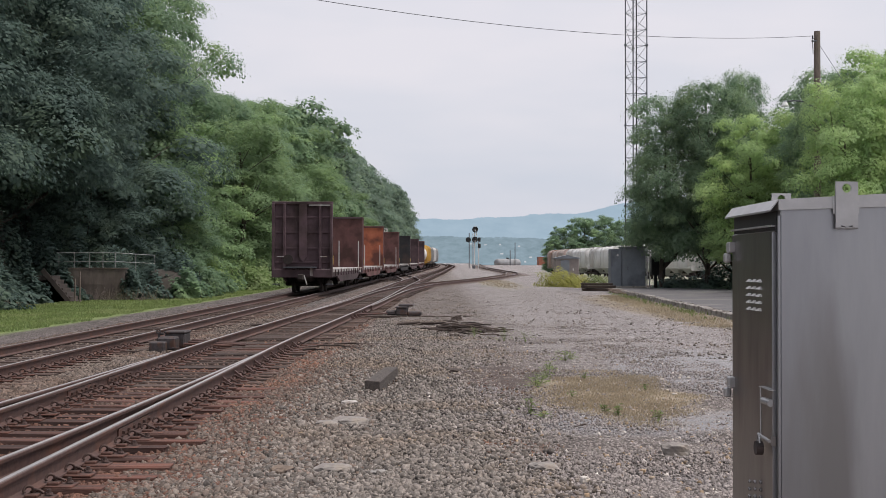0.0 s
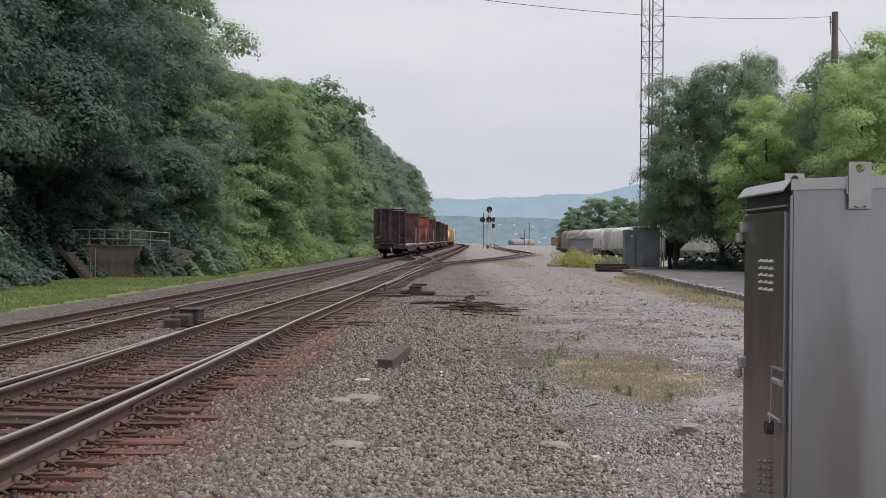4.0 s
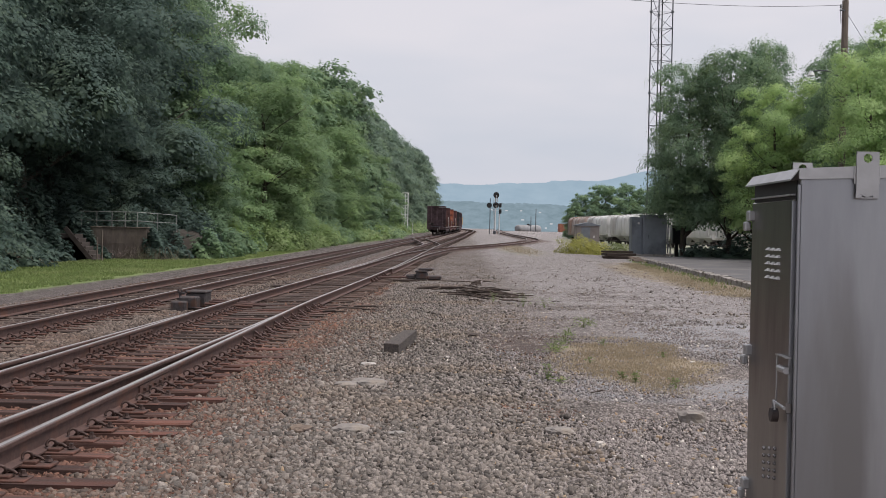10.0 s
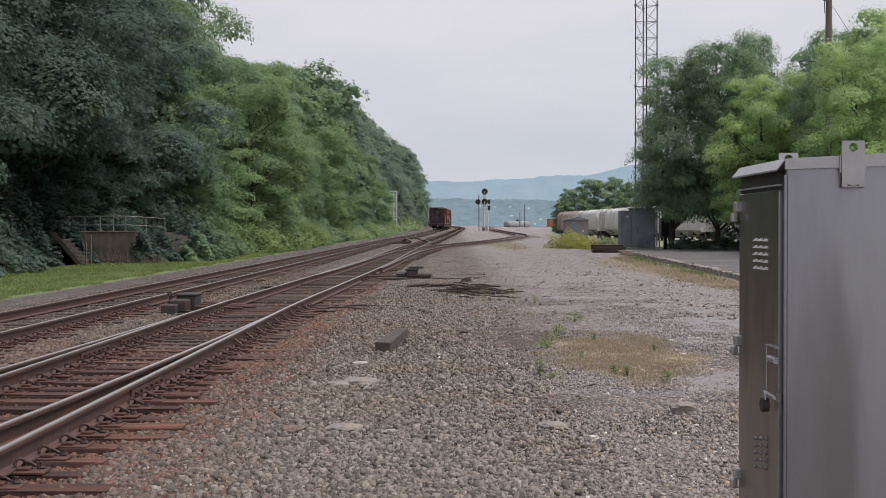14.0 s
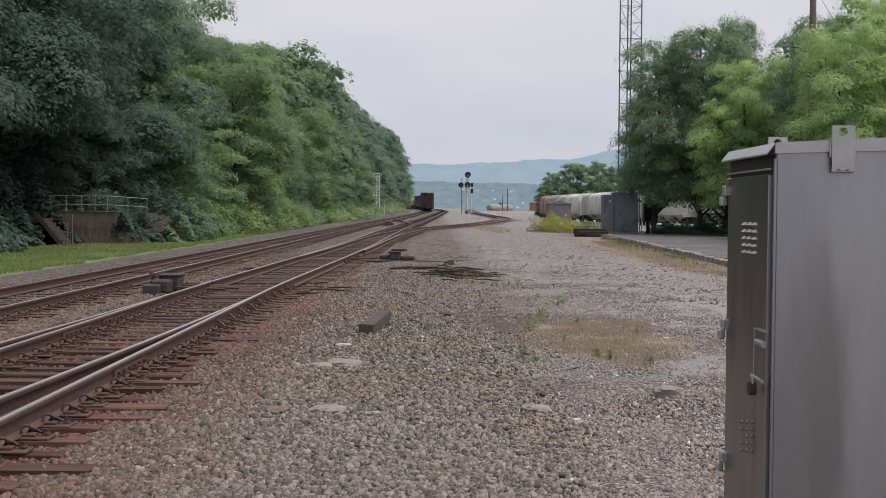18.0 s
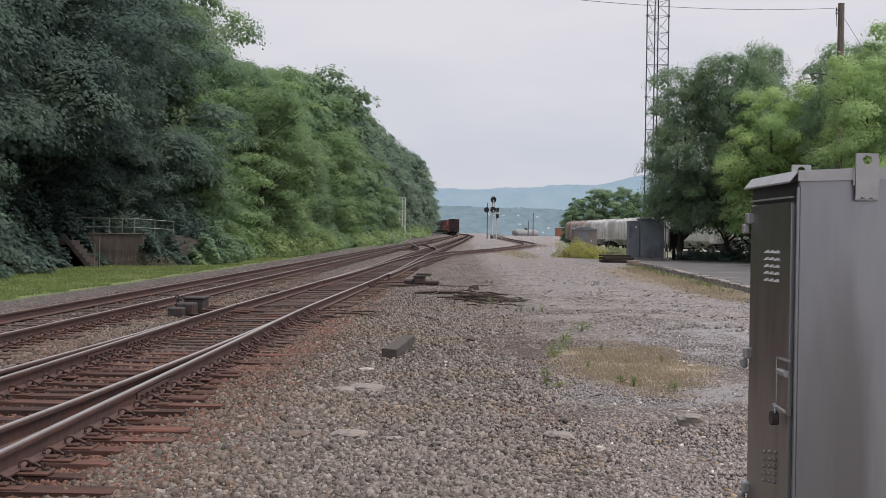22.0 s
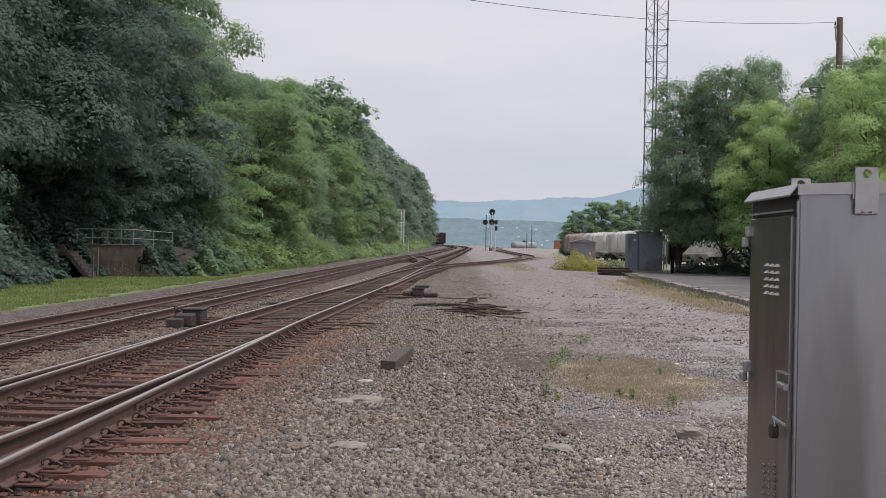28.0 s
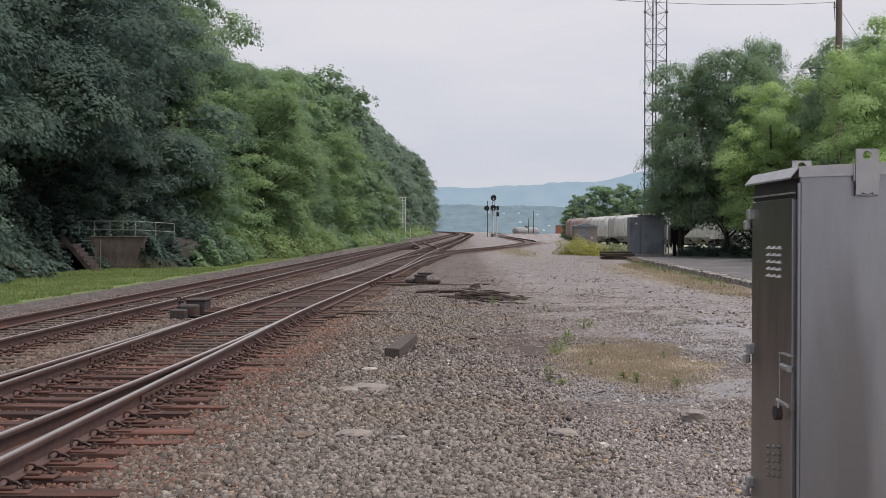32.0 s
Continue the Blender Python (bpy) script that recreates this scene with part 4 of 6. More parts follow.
def sticks(name, cx, cy, n, spread, length, label, seed, thick=0.02, boards=0, turn=0):
    rnd = random.Random(seed)
    s = empty(name, pose(cx, cy, gz(cx, cy)), label, "debris", "")
    for i in range(n):
        a = math.radians(turn + rnd.gauss(0, 60))
        px, py = rnd.gauss(0, spread[0]), rnd.gauss(0, spread[1])
        l = rnd.uniform(0.4, 1.0) * length
        z = max(0.01, (0.38 if n > 40 else 0.05) * math.exp(-(px / spread[0]) ** 2 - (py / spread[1]) ** 2)) * rnd.uniform(0.1, 1.4)
        bm = bmesh.new()
        d = Vector((math.cos(a), math.sin(a), rnd.uniform(-0.06, 0.06))) * l / 2
        p = Vector((px, py, z + thick))
        bm_rod(bm, p - d, p + Vector((rnd.uniform(-0.05, 0.05), rnd.uniform(-0.05, 0.05), 0.02)), thick * rnd.uniform(0.6, 1.2), None, 5)
        bm_rod(bm, p + Vector((0, 0, 0.0)), p + d, thick, thick * 0.5, 5)
        part("stick", bm, M["wood_dark"], s)
    return s


sticks("debris_pile", 0.45, 30.0, 62, (0.42, 0.5), 0.85, "heap of dark broken branches and wood scraps on gravel", 2, 0.021, turn=-22)
sticks("debris_pile", -0.3, 33.0, 6, (0.5, 0.3), 1.6, "dark rotten plank pieces beside the switch machine", 4, 0.035, turn=-14)
sticks("scrap_sticks", -1.75, 23.5, 5, (0.45, 0.7), 1.1, "dark wooden splinters lying on ballast", 6, 0.02, turn=-8)
sticks("scrap_sticks", -0.7, 22.4, 2, (0.25, 0.5), 0.9, "short dark stick lying on ballast", 9, 0.02, turn=-10)
sticks("scrap_sticks", 1.0, 27.9, 7, (0.5, 0.3), 0.9, "thin dark sticks at the end of the wood heap", 12, 0.015, turn=-5)
sticks("scrap_sticks", -4.6, 34.0, 7, (0.25, 0.8), 0.7, "dark scraps lying between the tracks", 15, 0.03, turn=30)
sticks("scrap_sticks", 1.6, 12.0, 5, (0.9, 0.4), 0.3, "thin twigs on gravel", 18, 0.006, turn=10)


def mound():
    bm = bmesh.new()
    bmesh.ops.create_grid(bm, x_segments=24, y_segments=24, size=1)
    for v in bm.verts:
        r = v.co.length
        v.co = Vector((v.co.x * 0.42, v.co.y * 0.7, 0.17 * max(0, 1 - r) ** 1.1 * (1 + 0.9 * noise.noise(v.co * 4)) - 0.02))
    o = part("debris_mound", bm, M["wood_dark"], None)
    o.matrix_basis = pose(0.62, 29.9, gz(0.62, 29.9), 0, 0, -15)
    tagged(o, "low mound of dark rotted wood chips on gravel", "debris")
    for k, (x, y, s) in enumerate(((0.75, 30.9, 0.13), (0.62, 30.2, 0.09), (0.2, 29.6, 0.08), (0.95, 29.3, 0.07), (0.4, 30.6, 0.1))):
        rock("wood_chunk", x, y, s * 1.3, s, s * 0.8, 25 * k, M["wood_dark"], "dark broken wood chunk in the debris heap", 300 + k)


mound()


# ---- plants: leaves as small folded blades in clumps ----
def leaf_cloud(centres, normals, size, rnd, squash=1.0):
    """Four-cornered folded leaves, about size long, at the centres."""
    n = len(centres)
    d = normals + rnd.normal(0, 0.2, (n, 3))
    d /= np.linalg.norm(d, axis=1)[:, None]
    a = np.cross(d, rnd.normal(0, 1, (n, 3)))
    a /= np.linalg.norm(a, axis=1)[:, None] + 1e-9
    b = np.cross(d, a)
    s = (size * rnd.uniform(0.55, 1.35, n))[:, None]
    w = s * rnd.uniform(0.32, 0.5, n)[:, None]
    v = np.stack([centres - a * s * 0.5, centres + b * w - d * s * 0.12, centres + a * s * 0.5 - d * s * 0.1, centres - b * w - d * s * 0.12], 1).reshape(-1, 3)
    i = np.arange(n) * 4
    f = np.concatenate([np.stack([i, i + 1, i + 2], 1), np.stack([i, i + 2, i + 3], 1)])
    return v, f


def mesh_of(name, v, f, material):
    me = bpy.data.meshes.new(name)
    me.vertices.add(len(v))
    me.vertices.foreach_set("co", np.asarray(v, np.float32).ravel())
    f = np.asarray(f, np.int32)
    me.loops.add(f.size)
    me.loops.foreach_set("vertex_index", f.ravel())
    me.polygons.add(len(f))
    me.polygons.foreach_set("loop_start", np.arange(0, f.size, f.shape[1], dtype=np.int32))
    me.update(calc_edges=True)
    me.materials.append(material)
    return me


def crown_mesh(name, seed, h, r, lobes, leaves, size, low=0.1):
    """Flattened boughs, each a drooping dome of leaves, round an open crown."""
    rnd = np.random.default_rng(seed)
    cs, rs, lean = [], [], []
    for k in range(lobes):
        t = (k + rnd.uniform(0, 1)) / lobes
        z = h * (low + (0.97 - low) * t)
        a = k * 2.399 + rnd.uniform(-0.5, 0.5)
        env = r * (math.sin(math.pi * (0.14 + 0.78 * t ** 0.8)) ** 0.6) * (1 + 0.22 * math.sin(3 * a + seed) * math.cos(5 * t + seed))
        q = env * rnd.uniform(0.55, 1.0) if k % 4 else env * rnd.uniform(0.1, 0.6)
        lr = h * rnd.uniform(0.06, 0.135) * (1.1 - 0.35 * t)
        cs.append((q * math.cos(a), q * math.sin(a), min(z, h - lr * 0.5)))
        rs.append(lr)
        lean.append((math.cos(a), math.sin(a), 0))
    cs, rs, lean = np.array(cs), np.array(rs), np.array(lean)
    pick = rnd.choice(lobes, leaves, p=rs**2 / (rs**2).sum())
    d = rnd.normal(0, 1, (leaves, 3))
    d += lean[pick] * 0.55
    d /= np.linalg.norm(d, axis=1)[:, None]
    d[:, 2] = np.where(d[:, 2] < -0.25, -d[:, 2], d[:, 2])
    rad = rs[pick] * (1 - np.abs(rnd.normal(0, 0.2, leaves))) * (1 + 0.34 * np.sin(6 * d[:, 0] + pick) * np.sin(5 * d[:, 1] + 2 * pick))
    off = d * rad[:, None] * np.array([1.2, 1.2, 0.62])
    # boughs droop towards their tips
    reach = (off[:, :2] * lean[pick][:, :2]).sum(1)
    off[:, 2] -= 0.22 * np.maximum(0, reach)
    c = cs[pick] + off
    out = rnd.uniform(0, 1, leaves) < 0.04
    c[out] += d[out] * (rs[pick][out] * rnd.uniform(0.05, 0.35, out.sum()))[:, None]
    up = d * 0.85 + np.array([0, 0, 0.45])
    v, f = leaf_cloud(c, up, size, rnd)
    # broader sprays inside, so that the boughs close
    n2 = leaves // 5
    p2 = rnd.choice(lobes, n2, p=rs**2 / (rs**2).sum())
    d2 = rnd.normal(0, 1, (n2, 3))
    d2 /= np.linalg.norm(d2, axis=1)[:, None]
    c2 = cs[p2] + d2 * (rs[p2] * rnd.uniform(0.45, 0.8, n2))[:, None] * np.array([1.15, 1.15, 0.6])
    v2, f2 = leaf_cloud(c2, d2 * 0.6 + np.array([0, 0, 0.6]), size * 1.9, rnd)
    return mesh_of("crown", np.concatenate([v, v2]), np.concatenate([f, f2 + len(v)]), M["leaf_mid"])


def trunk_mesh(seed, h, r):
    rnd = random.Random(seed)
    bm = bmesh.new()
    p, q = Vector((0, 0, -0.5)), None
    rr = h * 0.019
    for k in range(6):
        q = p + Vector((rnd.uniform(-0.25, 0.25), rnd.uniform(-0.25, 0.25), h * 0.14))
        bm_rod(bm, p, q, rr, rr * 0.82, 9)
        rr *= 0.82
        if k >= 1:
            for j in range(3):
                a = rnd.uniform(0, 6.28)
                l = r * rnd.uniform(0.5, 0.85)
                m1 = p + Vector((math.cos(a) * l * 0.5, math.sin(a) * l * 0.5, l * 0.35))
                bm_rod(bm, p, m1, rr * 0.55, rr * 0.4, 6)
                bm_rod(bm, m1, m1 + Vector((math.cos(a + 0.4) * l * 0.5, math.sin(a + 0.4) * l * 0.5, l * 0.4)), rr * 0.4, rr * 0.12, 5)
        p = q
    me = bpy.data.meshes.new("trunk")
    bm.to_mesh(me)
    bm.free()
    me.materials.append(M["bark"])
    return me


CROWNS = [crown_mesh("crown", s, 18.0, 5.2, 76, 42000, 0.185, 0.04) for s in (1, 2, 3)]
CROWNS_FAR = [crown_mesh("crown", s, 18.0, 5.4, 56, 13000, 0.36, 0.03) for s in (11, 12, 13)]
CROWNS_HIGH = [crown_mesh("crown", s, 18.0, 5.6, 72, 52000, 0.16, 0.20) for s in (21, 22, 23)]
CROWNS_NEAR = [crown_mesh("crown", s, 18.0, 5.2, 84, 54000, 0.16, 0.04) for s in (31, 32, 33)]
TRUNKS = [trunk_mesh(s, 18.0, 5.2) for s in (1, 2, 3)]
TREE_LABELS = {"leaf_dark": "tall dense dark green broadleaf tree at the wood's edge", "leaf_mid": "tall full green broadleaf tree at the wood's edge", "leaf_light": "leafy light green tree at the wood's edge", "leaf_far": "tall green tree far along the railway line"}


def tree(x, y, h, material, k, far=False, wide=1.0, label="", group="trees along the railway", high=False):
    z = gz(x, y)
    t = empty("tree", Matrix.LocRotScale((x, y, z - 0.2), Euler((0, 0, (k * 2.399) % 6.28)), (h / 18.0 * wide, h / 18.0 * wide, h / 18.0)), label or TREE_LABELS[material], "tree", group)
    for name, me in (("trunk", TRUNKS[k % 3]), ("crown", (CROWNS_FAR if far else CROWNS_HIGH if high else CROWNS_NEAR if y < 68 else CROWNS)[k % 3])):
        o = new(name, me)
        o.parent = t
        if name == "crown":
            o.material_slots[0].link = "OBJECT"
            o.material_slots[0].material = M[material]
    return t


tree_edge = spline([(20, -17.5), (75, -16.5), (100, -14.8), (150, -13.2), (222, -13.2), (300, -10.9), (360, -9.6), (410, -9.6), (450, -12.5), (500, -20), (560, -30)])


def wood():
    rnd = random.Random(5)
    k = 0
    y = 34.0
    while y < 520:
        far = y > 130
        step = 6.5 if not far else 9.5
        xe = tree_edge(y)
        z0 = gz(xe - 4.5, y)
        top = 19.5 if y < 100 else 18.0 if y < 150 else 21.5 if y < 300 else 21.8
        if y < 78:
            m = "leaf_dark"
        elif y < 90:
            m = "leaf_mid"
        elif y < 104:
            m = "leaf_mid"
        elif far and y > 175:
            m = "leaf_far"
        else:
            m = rnd.choice(["leaf_mid", "leaf_mid", "leaf_light", "leaf_mid"])
        h = (top + rnd.uniform(-2.5, 1.5)) - z0 + rise(y)
        if 84 < y < 120:
            h -= 2.5
        tree(xe - 4.8 + rnd.uniform(-0.8, 0.8), y + rnd.uniform(-1, 1), max(8.0, h), m, k, far, high=y < 64)
        k += 1
        # the row behind
        if y < 215:
            z1 = gz(xe - 11, y)
            tree(xe - 11 + rnd.uniform(-1, 1), y + step * 0.5, (26.0 if y < 92 else 19.5 if y < 150 else 23.5) + rnd.uniform(-2, 1) - z1 + rise(y), "leaf_dark" if y < 80 else rnd.choice(["leaf_mid", "leaf_dark", "leaf_mid"]), k, y > 68 or y < 56)
            k += 1
        y += step
    tree(-23.0, 100.0, 23.6, "leaf_mid", k, False, 0.74, "tall green tree that stands above the wood's edge", high=True)
    k += 1
    # lower, lighter trees that lean out of the edge
    for x, y, h, m in ((-14.6, 89.0, 12.5, "leaf_light"), (-16.0, 97.0, 14.0, "leaf_light"), (-14.0, 128.0, 12.5, "leaf_light"), (-13.0, 172.0, 12.0, "leaf_light"), (-17.6, 80.0, 11.5, "leaf_light"), (-16.6, 74.0, 8.5, "leaf_mid"), (-14.4, 112.0, 9.0, "leaf_mid"), (-12.6, 150.0, 8.0, "leaf_mid"), (-12.3, 205.0, 9.0, "leaf_light"), (-20.0, 40.0, 12.0, "leaf_dark"), (-21.6, 63.0, 9.0, "leaf_dark"), (-24.4, 57.5, 9.0, "leaf_dark"), (-19.4, 67.0, 9.5, "leaf_dark")):
        tree(x, y, h, m, k, False, 1.15, "lower leafy tree that leans out over the grass")
        k += 1


wood()


def right_trees():
    g = "trees beside the platform"
    for i, (x, y, h, m, w, lab) in enumerate((
            (14.6, 79.0, 13.2, "leaf_locust", 0.72, "dark green tree with feathery leaves beside the tower"),
            (16.9, 76.5, 13.6, "leaf_locust", 0.75, "dark green tree with feathery leaves beside the platform"),
            (18.4, 72.0, 11.0, "leaf_lime", 0.85, "light green locust tree beside the platform"),
            (21.4, 71.5, 11.4, "leaf_lime", 0.9, "light green locust tree beside the platform"),
            (20.6, 64.0, 12.4, "leaf_locust", 0.7, "green tree around the utility pole"),
            (22.8, 62.0, 13.2, "leaf_lime", 0.85, "tall light green tree beside the platform"),
            (25.5, 66.0, 14.0, "leaf_lime", 0.9, "tall light green tree beside the platform"),
            (19.6, 80.0, 14.8, "leaf_locust", 0.62, "slender dark green tree behind the platform"),
            (20.5, 84.0, 11.5, "leaf_locust", 0.9, "dark green tree behind the platform"),
            (18.9, 55.8, 10.7, "leaf_lime", 0.8, "light green tree in front of the utility pole"),
            (21.6, 56.0, 11.6, "leaf_lime", 0.75, "tall light green tree beside the utility pole"),
            (26.0, 78.0, 14.5, "leaf_mid", 1.0, "green tree behind the platform"),
            (31.0, 72.0, 16.5, "leaf_lime", 1.0, "tall green tree behind the platform"))):
        tree(x, y, h, m, 40 + i, False, w, lab, g, True)
    for i, (x, y, h) in enumerate(((31.0, 300.0, 12.0), (36.0, 303.0, 14.0), (41.5, 306.0, 14.6), (47.0, 310.0, 14.0), (53.0, 312.0, 13.0), (60.0, 316.0, 13.5), (28.0, 298.0, 9.0))):
        tree(x, y, h, "leaf_mid", 60 + i, True, 1.15, "round green tree behind the standing hopper cars", "far trees")


right_trees()


def shrub(name, x, y, sx, sy, h, n, size, material, label, seed, group="shrubs along the verge"):
    rnd = np.random.default_rng(seed)
    d = rnd.normal(0, 1, (n, 3))
    d /= np.linalg.norm(d, axis=1)[:, None]
    d[:, 2] = np.abs(d[:, 2])
    rad = 1 - np.abs(rnd.normal(0, 0.22, n))
    bumps = 1 + 0.25 * np.sin(5 * d[:, 0] + seed) * np.sin(4 * d[:, 1] + seed * 2) + 0.15 * np.sin(9 * d[:, 2] + 6 * d[:, 0])
    c = d * (rad * bumps)[:, None] * np.array([sx, sy, h])
    v, f = leaf_cloud(c, d * 0.6 + np.array([0, 0, 0.5]), size, rnd)
    e = empty(name, pose(x, y, gz(x, y) - 0.05), label, "shrub", group)
    o = new("leaves", mesh_of("leaves", v, f, M[material]))
    o.parent = e
    bm = bmesh.new()
    r2 = random.Random(seed)
    for k in range(7):
        a = r2.uniform(0, 6.28)
        bm_rod(bm, (0, 0, -0.1), (math.cos(a) * sx * 0.6, math.sin(a) * sy * 0.6, h * r2.uniform(0.5, 0.8)), 0.025, 0.008, 5)
    part("branchwork", bm, M["bark"], e)
    return e


def shrubs():
    rnd = random.Random(9)
    y = 72.0
    i = 0
    while y < 300:
        x = tree_edge(y) + (rnd.uniform(0.5, 2.4) if y < 130 else rnd.uniform(1.2, 3.4))
        s = rnd.uniform(1.4, 2.6)
        shrub("shrub", x, y, s, s * 1.3, rnd.uniform(1.2, 2.6), 1500 if y < 120 else 700, 0.2 if y < 120 else 0.34, "leaf_mid" if i % 3 == 2 else "leaf_shrub", "pale green weedy shrub below the trees" if y < 112 else "green shrub below the trees", i)
        y += 3.2 if y < 120 else 4.4
        i += 1
    for x, y, s, h, m in ((-13.4, 86.0, 2.2, 2.5, "leaf_shrub"), (-12.2, 90.0, 1.8, 2.2, "leaf_shrub"), (-12.0, 97.0, 1.6, 2.4, "leaf_shrub"), (-11.8, 104.0, 1.5, 2.0, "leaf_shrub"), (-17.6, 36.0, 1.5, 1.1, "leaf_dark"), (-17.2, 41.0, 1.6, 1.2, "leaf_dark"), (-17.6, 46.0, 1.6, 1.3, "leaf_dark"), (-16.6, 77.0, 1.6, 1.8, "leaf_shrub"), (-18.5, 31.0, 1.8, 1.5, "leaf_dark"), (-13.6, 73.0, 1.3, 1.5, "leaf_mid"), (-13.0, 61.6, 1.0, 1.5, "leaf_mid"), (-14.3, 60.4, 0.7, 0.7, "leaf_dark"), (-12.9, 65.0, 1.1, 1.9, "leaf_mid"), (-14.0, 64.6, 1.1, 2.3, "leaf_dark"), (-15.2, 66.0, 1.3, 2.6, "leaf_dark"), (-14.2, 77.0, 1.6, 1.9, "leaf_shrub"), (-18.7, 54.4, 0.8, 1.5, "leaf_dark"), (-19.7, 54.2, 1.0, 1.2, "leaf_dark"), (-18.0, 53.6, 0.6, 0.5, "leaf_dark"), (-18.9, 53.0, 0.9, 0.7, "leaf_dark"), (-20.6, 53.4, 1.2, 0.9, "leaf_dark"), (-14.9, 62.6, 1.2, 1.5, "leaf_dark"), (-17.5, 57.7, 0.7, 0.7, "leaf_dark"), (-15.0, 58.6, 0.7, 1.5, "leaf_dark"), (-18.3, 58.1, 0.6, 1.7, "leaf_dark"), (-19.8, 59.8, 1.6, 3.0, "leaf_dark"), (-21.6, 58.0, 1.8, 3.4, "leaf_dark"), (-18.4, 61.2, 1.5, 3.0, "leaf_dark"), (-23.2, 56.0, 1.8, 3.2, "leaf_dark"), (-16.9, 62.8, 1.4, 2.6, "leaf_dark"), (-22.0, 53.0, 1.6, 2.4, "leaf_dark"), (-12.9, 81.0, 1.6, 1.7, "leaf_shrub"), (-14.4, 70.0, 1.2, 2.2, "leaf_mid")):
        shrub("shrub", x, y, s, s, h, 1700, 0.2, m, "weedy shrub at the edge of the grass verge", i)
        i += 1
    shrub("yellow_bush", 8.9, 90.5, 1.7, 3.0, 1.35, 4500, 0.11, "leaf_yellow", "soft yellow-green flowering bush beside the gravel", 71, "bushes by the platform")
    shrub("yellow_bush", 10.0, 88.0, 1.1, 2.4, 0.95, 2600, 0.11, "leaf_yellow", "soft yellow-green flowering bush beside the gravel", 72, "bushes by the platform")
    shrub("green_bush", 11.3, 87.0, 1.3, 2.4, 0.9, 2200, 0.12, "weed", "low green bush beside the metal case", 73, "bushes by the platform")
    for k, (x, y, h) in enumerate(((15.6, 78.5, 1.0), (17.2, 75.5, 0.9), (18.9, 71.0, 1.2), (20.8, 69.0, 1.2), (23.0, 66.0, 1.4), (17.8, 79.0, 0.8), (19.5, 76.0, 1.6), (17.0, 84.0, 0.6), (19.0, 84.0, 0.9), (21.0, 82.0, 2.6), (23.0, 80.0, 2.6), (25.0, 78.0, 2.8), (18.2, 81.0, 0.9), (20.5, 78.5, 2.2), (22.5, 75.0, 2.4), (16.6, 86.0, 0.8), (18.2, 87.0, 0.8), (19.8, 86.0, 3.4), (21.4, 85.0, 3.5), (23.0, 84.0, 3.5), (24.6, 82.0, 3.5), (26.2, 80.0, 3.5), (27.5, 76.0, 3.5))):
        shrub("undergrowth", x, y, 1.5, 1.5, h, 1500, 0.19, "leaf_dark", "dark undergrowth below the trees by the platform", 80 + k, "undergrowth")


shrubs()


def blades(name, region, n, h, material, seed, label, density=None, width=0.012):
    """Upright bent blades over part of the ground, as one stuff."""
    rnd = np.random.default_rng(seed)
    (x0, x1), (y0, y1) = region
    x, y = rnd.uniform(x0, x1, n * 3), rnd.uniform(y0, y1, n * 3)
    if density:
        keep = np.array([rnd.uniform() < density(a, b) for a, b in zip(x, y)])
        x, y = x[keep], y[keep]
    x, y = x[:n], y[:n]
    n = len(x)
    z = np.array([gz(a, b) for a, b in zip(x, y)])
    p = np.stack([x, y, z - 0.01], 1)
    a = rnd.uniform(0, 2 * math.pi, n)
    side = np.stack([np.cos(a), np.sin(a), 0 * a], 1) * (width * rnd.uniform(0.6, 1.4, n))[:, None]
    hh = h * rnd.uniform(0.4, 1.2, n)
    lean = rnd.normal(0, 0.35, (n, 2)) * hh[:, None]
    m = p + np.concatenate([lean * 0.35, (hh * 0.6)[:, None]], 1)
    t = p + np.concatenate([lean, hh[:, None]], 1)
    v = np.stack([p - side, p + side, m + side * 0.8, m - side * 0.8, t], 1).reshape(-1, 3)
    i = np.arange(n) * 5
    f = np.concatenate([np.stack([i, i + 1, i + 2], 1), np.stack([i, i + 2, i + 3], 1), np.stack([i + 3, i + 2, i + 4], 1)])
    o = new(name, mesh_of(name, v, f, M[material]))
    return tagged(o, label, "grass", kind="stuff")


def patch(cx, cy, rx, ry):
    def f(x, y):
        d = math.hypot((x - cx) / rx, (y - cy) / ry) + 0.6 * noise.noise(Vector((x * 1.1, y * 1.1, 4)))
        return max(0.0, min(1.0, (1.0 - d) * 2.2))
    return f


blades("dry_grass", ((0.6, 4.2), (11.5, 18.5)), 22000, 0.045, "grass_dry", 1, "short dry straw-coloured grass patch on gravel", lambda x, y: max(patch(1.95, 13.9, 0.95, 2.2)(x, y), patch(2.3, 16.2, 0.95, 2.3)(x, y)), 0.005)
blades("dry_grass", ((6.0, 10.4), (32, 66)), 12000, 0.07, "grass_dry", 2, "dry grass strip along the platform kerb", lambda x, y: max(0, 1 - abs(x - (7.85 + (y - 36) * 0.047)) / 1.0), 0.014)
blades("green_grass", ((6.8, 10.6), (36, 72)), 4000, 0.14, "weed", 3, "sparse green weeds along the platform kerb", lambda x, y: max(0, 1 - abs(x - (8.35 + (y - 36) * 0.047)) / 0.5) * (0.5 + noise.noise(Vector((x, y * 0.4, 2)))), 0.016)
blades("verge_grass", ((-17.5, -10.4), (26, 92)), 60000, 0.10, "grass", 4, "mown bright green grass verge beside the track", lambda x, y: (1.0 if x < -11.2 + 0.5 * noise.noise(Vector((x, y * 0.5, 0))) else 0.0), 0.03)
blades("dry_grass", ((2.5, 6.8), (78, 140)), 1800, 0.09, "grass_dry", 5, "thin pale grass on the far gravel", patch(4.8, 104, 1.6, 24), 0.02)


